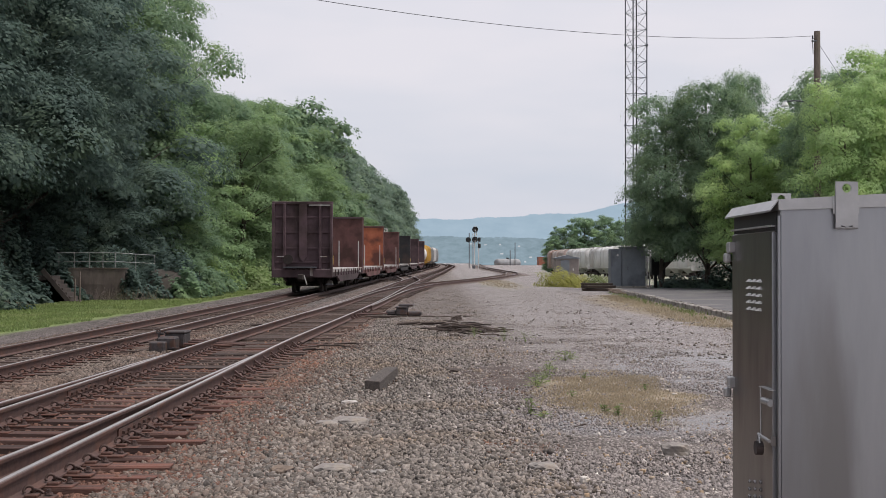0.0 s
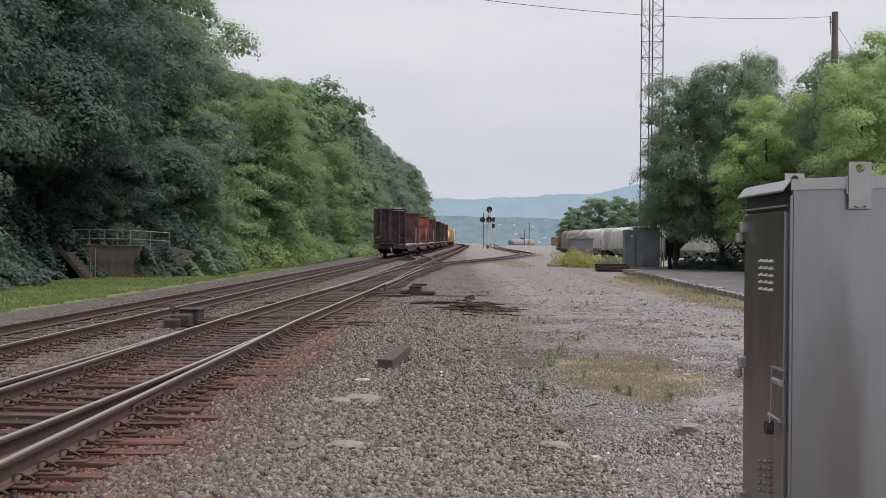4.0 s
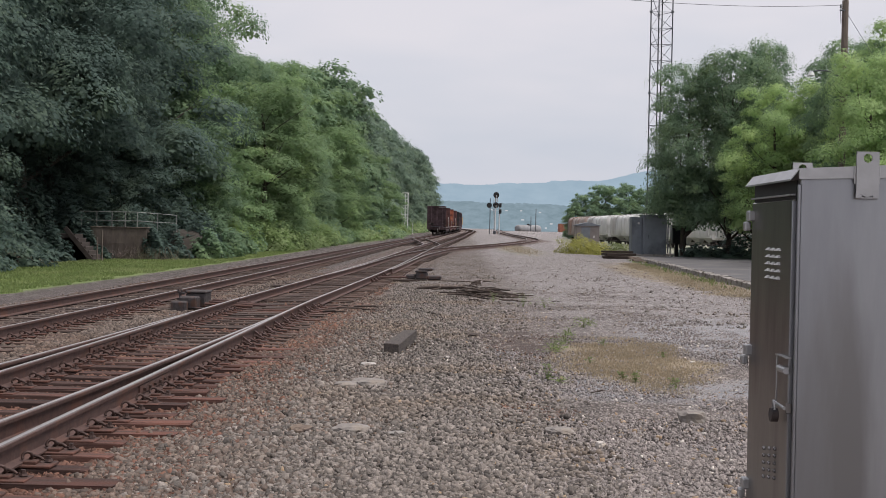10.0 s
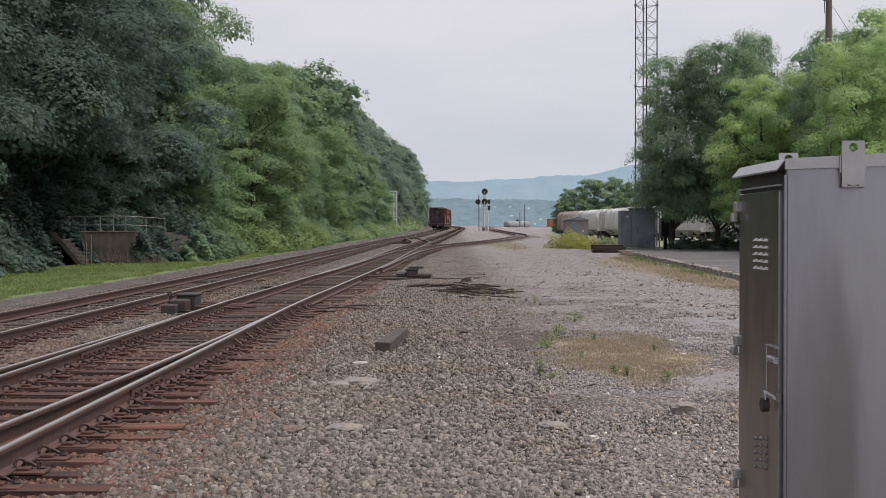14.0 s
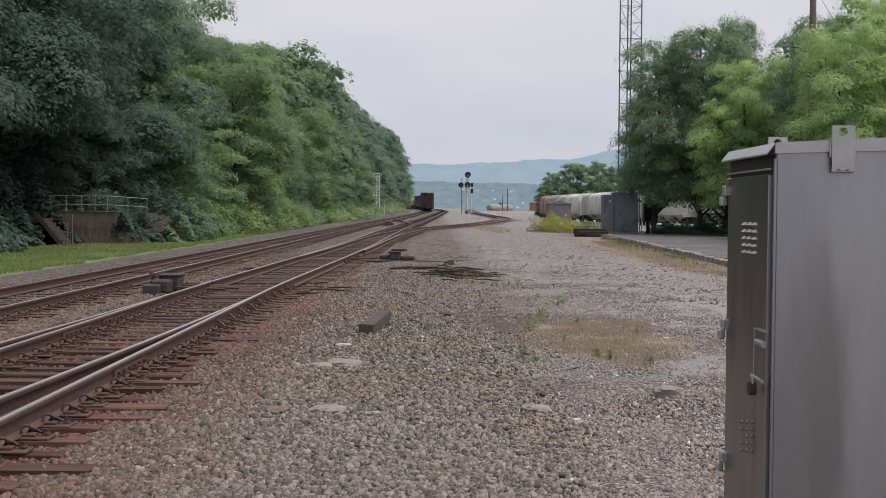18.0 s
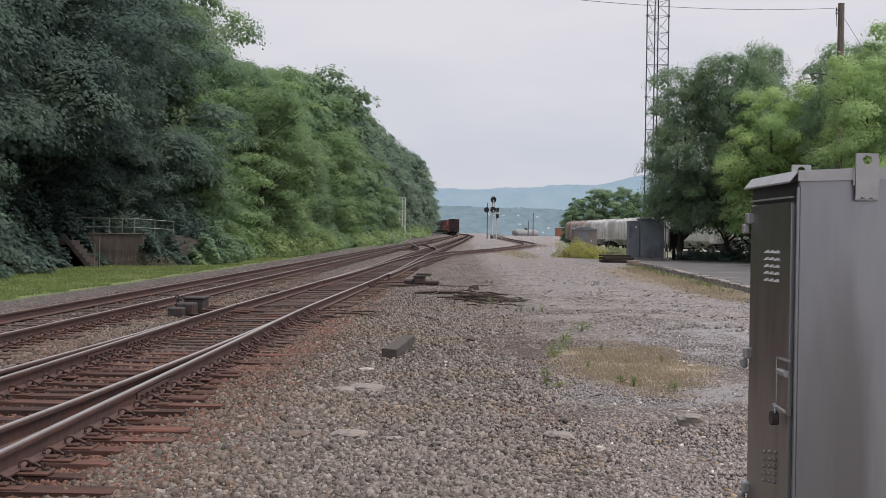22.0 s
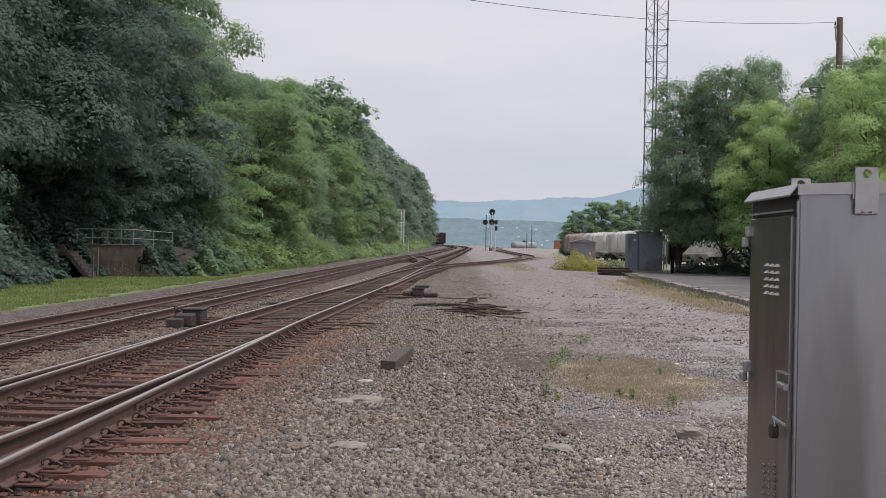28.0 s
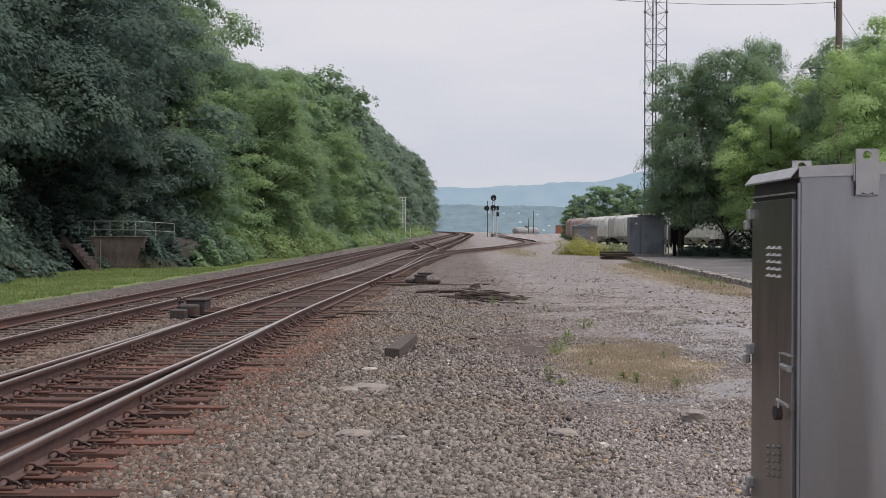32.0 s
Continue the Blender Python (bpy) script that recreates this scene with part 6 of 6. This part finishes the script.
def hopper(paint, label, L=8.6):
    c = empty("hopper_car", pose(0, 0, 0), label, "rail car", "hopper cars")
    pr = [(-1.3, 1.2), (1.3, 1.2), (1.56, 1.5), (1.6, 2.6), (1.56, 3.7), (1.3, 4.12), (0.7, 4.3), (-0.7, 4.3), (-1.3, 4.12), (-1.56, 3.7), (-1.6, 2.6), (-1.56, 1.5)]
    bm = bmesh.new()
    a = [[bm.verts.new((u, y, v)) for u, v in pr] for y in (-L + 1.0, L - 1.0)]
    n = len(pr)
    for i in range(n):
        bm.faces.new((a[0][i], a[0][(i + 1) % n], a[1][(i + 1) % n], a[1][i]))
    bm.faces.new(a[0][::-1])
    bm.faces.new(a[1])
    bmesh.ops.recalc_face_normals(bm, faces=bm.faces)
    smooth_faces(part("body", bm, paint, c))
    for k in range(5):
        y = -L + 1.05 + k * (2 * L - 2.1) / 4
        bm = bmesh.new()
        q = [(u * 1.035, v * 1.01 if v > 2 else v) for u, v in pr[2:]]
        for (u0, v0), (u1, v1) in zip(q, q[1:]):
            bm_rod(bm, (u0, y, v0), (u1, y, v1), 0.07, None, 4)
        part("rib", bm, paint, c)
    for k in range(3):
        y = -L + 3.4 + k * (2 * L - 6.8) / 2
        bm = bmesh.new()
        t = [bm.verts.new(p) for p in ((-1.2, y - 2.0, 1.4), (1.2, y - 2.0, 1.4), (1.2, y + 2.0, 1.4), (-1.2, y + 2.0, 1.4), (-0.4, y - 0.4, 0.45), (0.4, y - 0.4, 0.45), (0.4, y + 0.4, 0.45), (-0.4, y + 0.4, 0.45))]
        for f in ((0, 1, 5, 4), (1, 2, 6, 5), (2, 3, 7, 6), (3, 0, 4, 7), (4, 5, 6, 7)):
            bm.faces.new([t[i] for i in f])
        bmesh.ops.recalc_face_normals(bm, faces=bm.faces)
        part("discharge_hopper", bm, paint, c)
    part("roof_walk", box(-0.35, 0.35, -L + 0.6, L - 0.6, 4.42, 4.47), M["galv"], c)
    part("centre_sill", box(-0.3, 0.3, -L, L, 0.75, 1.1), M["undercarriage"], c)
    for sx in (-1, 1):
        part("side_sill", box(sx * 1.45 - 0.06, sx * 1.45 + 0.06, -L + 0.1, L - 0.1, 1.35, 1.6), paint, c)
    for e in (-1, 1):
        part("end_sheet", box(-1.45, 1.45, min(e * (L - 0.15), e * (L - 0.05)), max(e * (L - 0.15), e * (L - 0.05)), 1.1, 1.7), paint, c)
        truck(c, e * (L - 2.0), M["undercarriage"])
        coupler(c, e * L, e)
    return c


def tank_car(paint, label, L=7.6):
    c = empty("tank_car", pose(0, 0, 0), label, "rail car", "tank cars")
    bm = bmesh.new()
    N = 24
    secs = [(-L, 0.0), (-L, 0.6), (-L + 0.12, 1.05), (-L + 0.4, 1.36), (-L + 0.8, 1.48), (L - 0.8, 1.48), (L - 0.4, 1.36), (L - 0.12, 1.05), (L, 0.6), (L, 0.0)]
    rings = [[bm.verts.new((max(r, 0.01) * math.cos(2 * math.pi * k / N), y, 2.65 + max(r, 0.01) * math.sin(2 * math.pi * k / N))) for k in range(N)] for y, r in secs]
    for a, b in zip(rings, rings[1:]):
        for k in range(N):
            bm.faces.new((a[k], a[(k + 1) % N], b[(k + 1) % N], b[k]))
    bmesh.ops.recalc_face_normals(bm, faces=bm.faces)
    smooth_faces(part("tank", bm, paint, c))
    part("dome", rod((0, 0, 4.05), (0, 0, 4.55), 0.5, None, 16), M["undercarriage"], c)
    part("walkway", box(-0.9, 0.9, -1.1, 1.1, 4.1, 4.16), M["galv"], c)
    part("sill", box(-0.4, 0.4, -L - 0.4, L + 0.4, 0.8, 1.2), M["undercarriage"], c)
    for e in (-1, 1):
        truck(c, e * (L - 1.6), M["undercarriage"])
        coupler(c, e * (L + 0.4), e)
    return c


def standing_cars():
    paints = ["car_white"] * 6 + ["car_tan"]
    y = 104.0
    made = {}
    line = spline([(80, 32.6), (125, 29.4), (170, 25.7), (225, 21.0), (260, 18.0)])
    for i in range(7):
        p = paints[i]
        if p not in made:
            made[p] = hopper(M[p], {"car_white": "dirty white covered hopper car standing in the yard", "car_tan": "faded tan covered hopper car standing in the yard"}[p])
            o = made[p]
            first = True
        else:
            o, first = made[p], False
        a = -math.degrees(math.atan((line(y + 5) - line(y - 5)) / 10))
        m = pose(line(y), y, gz(line(y), y) + 0.05, 0, 0, a)
        if first:
            o.matrix_basis = m
        else:
            copy_thing(o, m)
        y += 18.3
    t = tank_car(M["car_grey"], "grey-white tank car standing far in the yard")
    t.matrix_basis = pose(25.2, 447.0, gz(25.2, 447), 0, 0, -35)
    b = empty("boxcar", pose(35.5, 418.0, gz(35.5, 418) - 0.3), "small red-brown boxcar far in the yard", "rail car")
    part("body", box(-1.5, 1.5, -4, 4, 0.9, 4.0, 0.05), M["box_red"], b)
    part("roof", box(-1.55, 1.55, -4.05, 4.05, 4.0, 4.12, 0.03), M["case_brown"], b)
    part("wheels", box(-1.1, 1.1, -3, 3, 0.0, 0.9), M["undercarriage"], b)
    for x, y, h in ((25.0, 400.0, 7.5), (23.7, 405.0, 5.2)):
        q = empty("yard_pole", pose(x, y, gz(x, y)), "thin dark pole far in the yard", "pole")
        part("shaft", rod((0, 0, -0.3), (0, 0, h), 0.16, 0.12), M["galv"], q)


standing_cars()


# ---- wall, steps and railing under the trees ----
def wall_and_railing():
    w = empty("retaining_wall", pose(-15.6, 58.5, gz(-15.6, 58.5)), "old stained concrete wall end with overgrown top", "wall")
    bm = box(-2.6, 0.2, 0, 0.6, -0.3, 1.55, 0.04)
    bmesh.ops.subdivide_edges(bm, edges=bm.edges[:], cuts=4, use_grid_fill=True)
    for v in bm.verts:
        v.co += Vector((0, 0.06, 0.03)) * noise.noise(v.co * 1.7)
    part("wall_face", bm, M["retain"], w)
    bm = bmesh.new()
    rr = random.Random(6)
    for k in range(420):
        a, l = rr.uniform(-1.2, 1.2), rr.uniform(0.3, 1.15)
        p = Vector((rr.gauss(-0.1, 1.1), rr.uniform(-0.9, -0.2), -0.1))
        bm_rod(bm, p, p + Vector((math.sin(a) * l * 0.6, rr.uniform(-0.2, 0.2), math.cos(a) * l * 0.8)), 0.012, 0.004, 4)
    tagged(part("dead_brush", bm, M["retain"], w, "dry brown brush"), kind="stuff")
    part("coping", box(-2.65, 0.24, -0.02, 0.62, 1.55, 1.6, 0.02), M["retain"], w)
    r = empty("pipe_railing", pose(-16.1, 58.6, gz(-15.6, 58.5) + 1.64), "pale weathered pipe railing on the wall top", "railing")
    for x in (-2.6, -1.85, -1.1, -0.45, 0.15):
        part("post", rod((x, 0.2, -0.05), (x, 0.2, 0.70), 0.022), M["pipe_grey"], r)
    for zz in (0.26, 0.69):
        part("rail_pipe", rod((-2.7, 0.2, zz), (0.15, 0.2, zz), 0.018), M["pipe_grey"], r)
        part("rail_pipe", rod((0.15, 0.2, zz), (1.05, 4.6, zz - 0.08), 0.018), M["pipe_grey"], r)
    for k in range(1, 3):
        part("post", rod((0.15 + 0.45 * k, 0.2 + 2.2 * k, -0.25), (0.15 + 0.45 * k, 0.2 + 2.2 * k, 0.69 - 0.04 * k), 0.026), M["pipe_grey"], r)
    # added bank, its dark colour stands in for the shaded hollow
    verts, faces = [], []
    for iy in range(9):
        for ix in range(13):
            x, y = -15.35 + ix * 0.26, 59.6 + iy * 0.9
            up = 1.5 * smooth(0, 4.5, iy * 0.9 + 0.7 * noise.noise(Vector((x, y, 2)))) * (1 - smooth(4, 12, ix))
            verts.append((x, y, gz(x, y) - 0.06 + up + 0.12 * noise.noise(Vector((x * 1.5, y * 1.5, 0)))))
    for iy in range(8):
        for ix in range(12):
            a = iy * 13 + ix
            faces.append((a, a + 1, a + 14, a + 13))
    raw("shade_bank", verts, faces, M["soil"], None, "added earth bank, coloured dark for the shade under the trees", "structure")
    s = empty("steps", pose(-16.5, 55.5, gz(-17.0, 55.5)), "worn concrete steps beside the wall", "steps")
    for k in range(7):
        part("step", box(-1.4 - 0.17 * k, -0.8 - 0.17 * k + 0.35, 0, 1.2, -0.3, 0.1 + 0.19 * k, 0.015), M["steps"], s)
    bm = bmesh.new()
    bm_box(bm, -1.05, 1.05, -0.06, 0.0, -0.11, 0.11, 0.01, pose(-1.25, -0.02, 0.72, 0, 50, 0))
    part("stringer", bm, M["steps"], s)
    for x, y, h in ((-16.55, 55.0, 1.45), (-16.95, 55.6, 1.1)):
        q = empty("marker_pipe", pose(x, y, gz(x, y)), "thin pale upright pipe in the grass", "pipe", "marker pipes")
        part("pipe", rod((0, 0, -0.2), (0, 0, h), 0.035), M["pole_wood"], q)


wall_and_railing()


# ---- the distance ----
def hills():
    def ridge(name, y, knots, material, label, rough):
        f = spline(knots)
        xs = np.unique(np.concatenate([np.linspace(knots[0][0], knots[-1][0], 120), np.linspace(-0.22 * y, 0.3 * y, 900)]))
        verts, faces = [], []
        for i, x in enumerate(xs):
            h = f(x) + rough * (noise.noise(Vector((x * 0.012, 0, y))) + 0.6 * noise.noise(Vector((x * 0.05, 3, y))) + 0.55 * abs(noise.noise(Vector((x * 0.11, 3, y)))) + 0.3 * noise.noise(Vector((x * 0.35, 3, y))))
            verts += [(x, y, -60), (x, y + 0.2 * y, h * 0.6), (x, y + 0.3 * y, h)]
        for i in range(len(xs) - 1):
            for k in (0, 1):
                a = i * 3 + k
                faces.append((a, a + 3, a + 4, a + 1))
        o = raw(name, verts, faces, M[material], None, label, "structure")
        smooth_faces(o)
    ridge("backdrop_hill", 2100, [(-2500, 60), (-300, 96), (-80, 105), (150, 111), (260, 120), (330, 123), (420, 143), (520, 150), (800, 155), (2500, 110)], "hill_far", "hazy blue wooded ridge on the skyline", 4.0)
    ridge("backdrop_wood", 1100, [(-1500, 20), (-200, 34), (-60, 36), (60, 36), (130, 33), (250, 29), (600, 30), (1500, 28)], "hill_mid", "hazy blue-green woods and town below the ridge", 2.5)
    rnd = random.Random(8)
    for k in range(18):
        x = rnd.uniform(20, 190)
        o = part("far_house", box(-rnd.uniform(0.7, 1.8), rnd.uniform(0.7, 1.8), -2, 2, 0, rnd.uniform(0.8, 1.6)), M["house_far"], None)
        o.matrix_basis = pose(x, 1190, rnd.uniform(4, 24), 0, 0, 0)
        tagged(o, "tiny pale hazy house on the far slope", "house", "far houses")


hills()


# ---- ballast stones ----
def stones():
    rnd = np.random.default_rng(21)
    ico = np.array([(-1, -1, -1), (1, -1, -1), (1, 1, -1), (-1, 1, -1), (-1, -1, 1), (1, -1, 1), (1, 1, 1), (-1, 1, 1)]) * 0.62
    tri = np.array([(0, 2, 1), (0, 3, 2), (4, 5, 6), (4, 6, 7), (0, 1, 5), (0, 5, 4), (1, 2, 6), (1, 6, 5), (2, 3, 7), (2, 7, 6), (3, 0, 4), (3, 4, 7)])
    wedge = np.array([(-1, -1, -0.7), (1, -1, -0.7), (1, 1, -0.7), (-1, 1, -0.7), (-0.55, -0.1, 1), (0.6, 0.15, 0.8)]) * 0.62
    wedge_tri = np.array([(0, 2, 1), (0, 3, 2), (0, 1, 5), (0, 5, 4), (1, 2, 5), (2, 3, 4), (2, 4, 5), (3, 0, 4)])
    def scatter(name, n, region, size, material, label, dens=None, sink=0.35, fine=False):
        base, tris = (wedge, wedge_tri) if fine else (ico, tri)
        m = len(base)
        (x0, x1), (y0, y1) = region
        u = rnd.uniform(0, 1, n)
        y = 1 / (1 / y0 + u * (1 / y1 - 1 / y0)) if y0 > 0 else rnd.uniform(y0, y1, n)
        x = rnd.uniform(x0, x1, n)
        if dens:
            keep = np.array([rnd.uniform() < dens(a, b) for a, b in zip(x, y)])
            x, y = x[keep], y[keep]
        # none over the larger lumps
        for rx, ry, rr in ((-1.05, 12.0, 0.2), (-1.28, 11.85, 0.13), (-0.98, 9.05, 0.16), (0.985, 8.56, 0.06), (1.96, 10.0, 0.15), (0.72, 9.2, 0.13), (-1.38, 8.95, 0.1), (-1.21, 13.85, 0.11), (-0.9, 15.8, 0.14), (-0.85, 16.4, 0.14)):
            far = np.hypot(x - rx, y - ry) > rr
            x, y = x[far], y[far]
        n = len(x)
        s = size * np.minimum(1.7, np.exp(rnd.normal(0, 0.33, n)))
        v = base[None] * (1 + rnd.uniform(-0.38, 0.38, (n, m, 3)))
        v = v * (rnd.uniform(0.5, 1.35, (n, 1, 3)) * np.array([1, 1, 0.85]))
        u2 = np.clip(rnd.normal(0, 0.6, n), -0.8, 0.8)[:, None]
        v = np.stack([v[..., 0] - v[..., 2] * u2, v[..., 1], v[..., 2] + v[..., 0] * u2], 2)
        a = rnd.uniform(0, 6.28, n)
        c, sn = np.cos(a)[:, None], np.sin(a)[:, None]
        tl = rnd.normal(0, 0.35, n)[:, None]
        vx, vy, vz = v[..., 0] * c - v[..., 1] * sn, v[..., 0] * sn + v[..., 1] * c, v[..., 2]
        vy, vz = vy - vz * tl, vz + vy * tl
        z = np.array([gz(p, q) for p, q in zip(x, y)])
        co = np.stack([vx, vy, vz], 2) * s[:, None, None] + np.stack([x, y, z + s * (0.55 - sink)], 1)[:, None]
        f = (tris[None] + (np.arange(n) * m)[:, None, None]).reshape(-1, 3)
        o = new(name, mesh_of(name, co.reshape(-1, 3), f, M[material]))
        tagged(o, label, "gravel", kind="stuff")
    def shoulder(x, y):
        k = 1.0 - smooth(0.2, 2.4, x + 0.6 * noise.noise(Vector((x, y * 0.6, 7))))
        clear = max(0.85 * max(0.0, 1.2 - math.hypot((x - 0.75) / 0.8, (y - 17.0) / 3.2)), 0.95 * max(0.0, 1.5 - 1.2 * math.hypot((x - 2.3) / 1.2, (y - 14.6) / 2.3)))
        return max(0.42, k) * max(0.08, 1 - clear)
    scatter("ballast_stones", 64000, ((-2.75, 1.3), (5.8, 36)), 0.0172, "stone_grey", "loose grey angular crushed ballast stones", lambda x, y: shoulder(x, y) * (1 - smooth(-0.2, 1.3, x)) * smooth(-2.5, -1.1, x + 0.4 * noise.noise(Vector((x, y, 1)))), -0.05)
    scatter("ballast_stones", 100000, ((-0.8, 4.6), (5.8, 34)), 0.0165, "stone_fine", "fine loose grey crushed gravel", lambda x, y: smooth(-0.8, 0.6, x) * (0.1 + 0.9 * min(1.0, 1.7 * shoulder(x, y))), 0.3, True)
    scatter("ballast_stones", 26000, ((-3.0, 8.0), (20, 75)), 0.028, "stone_grey", "coarser loose stones on the gravel road", lambda x, y: 0.2 if 1.2 < x < 7.0 else 0.7, 0.4, True)
    scatter("rusty_stones", 30000, ((-4.9, -1.7), (6.0, 27)), 0.0205, "stone_rust", "rust-stained ballast stones between the ties", lambda x, y: 0.95 if x < -2.3 else 0.95 * (1 - smooth(-2.3, -1.2, x + 0.3 * noise.noise(Vector((x, y, 5))))), 0.64)
    scatter("ballast_stones", 26000, ((-2.7, -0.5), (6.0, 30)), 0.0175, "stone_brown", "brown ballast stones along the tie ends", lambda x, y: 1 - smooth(-1.9, -0.5, x + 0.4 * noise.noise(Vector((x, y, 8)))), 0.15)
    scatter("ballast_stones", 12000, ((-6.4, -4.75), (11, 44)), 0.023, "stone_brown", "grey ballast stones between the two tracks")
    scatter("dark_stones", 2600, ((-0.25, 1.15), (9.5, 11.0)), 0.015, "stone_track", "dark brown clods on the gravel", patch(0.45, 10.25, 0.55, 0.6), 0.2, True)
    scatter("dark_stones", 2600, ((-0.2, 1.7), (14.2, 20.0)), 0.014, "stone_track", "dark brown clods on the bare patch", patch(0.75, 17.0, 0.7, 2.6), 0.3, True)
    scatter("tan_stones", 1400, ((-2.2, 3.0), (5.8, 26)), 0.015, "stone_tan", "scattered tan and ochre stones in the ballast")
    scatter("pale_stones", 2000, ((-2.4, 4.6), (5.8, 30)), 0.0125, "stone_white", "scattered small pale stones in the gravel")
    scatter("dark_stones", 26000, ((-9.2, -5.6), (15, 50)), 0.026, "stone_brown", "dark ballast stones in the main track", None, 0.42)
    scatter("rusty_stones", 15000, ((-5.0, -2.1), (14, 45)), 0.024, "stone_track", "brown ballast stones among the ties of the second track", None, 0.45)


stones()


# ---- what moves: the train, which draws away along the main line ----
TAIL, SPEED, PITCH = 62.0, 14.0, 23.4


def place_on_line(y, half):
    a, b = Vector((x_main(y - half), y - half, rise(y - half))), Vector((x_main(y + half), y + half, rise(y + half)))
    c, d = (a + b) / 2, b - a
    return pose(c.x, c.y, c.z + 0.182, math.degrees(math.atan2(d.z, d.y)), 0, -math.degrees(math.atan2(d.x, d.y)))


def motions():
    cars = [
        (flatcar(M["car_brown"], M["car_rust"], "rusty dark brown empty bulkhead flatcar at the train's end"), 11.0, 7.6),
        (flatcar(M["car_rust"], M["car_orange"], "orange-brown rusty empty bulkhead flatcar in the train"), 11.0, 7.6),
        (flatcar(M["car_rust"], M["car_rust"], "rust-red empty bulkhead flatcar in the train"), 11.0, 7.6),
        (flatcar(M["car_black"], M["car_black"], "black empty bulkhead flatcar in the train", False), 11.0, 7.6),
        (flatcar(M["car_brown"], M["car_brown"], "dark brown empty bulkhead flatcar in the train", False), 11.0, 7.6),
        (flatcar(M["car_rust"], M["car_brown"], "red-brown empty bulkhead flatcar in the train", False), 11.0, 7.6),
        (tank_car(M["car_white"], "white tank car in the moving train"), 8.2, 6.0),
        (hopper(M["car_yellow"], "yellow covered hopper car in the moving train"), 8.7, 6.6),
        (hopper(M["car_grey"], "grey covered hopper car in the moving train"), 8.7, 6.6),
        (hopper(M["car_white"], "pale covered hopper car in the moving train"), 8.7, 6.6),
        (hopper(M["car_grey"], "grey covered hopper car in the moving train"), 8.7, 6.6),
    ]
    y = TAIL
    for car, half, base in cars:
        y += half + 0.35
        walk(car, [(float(t), place_on_line(y + SPEED * t, base)) for t in range(33)])
        y += half + 0.35


motions()
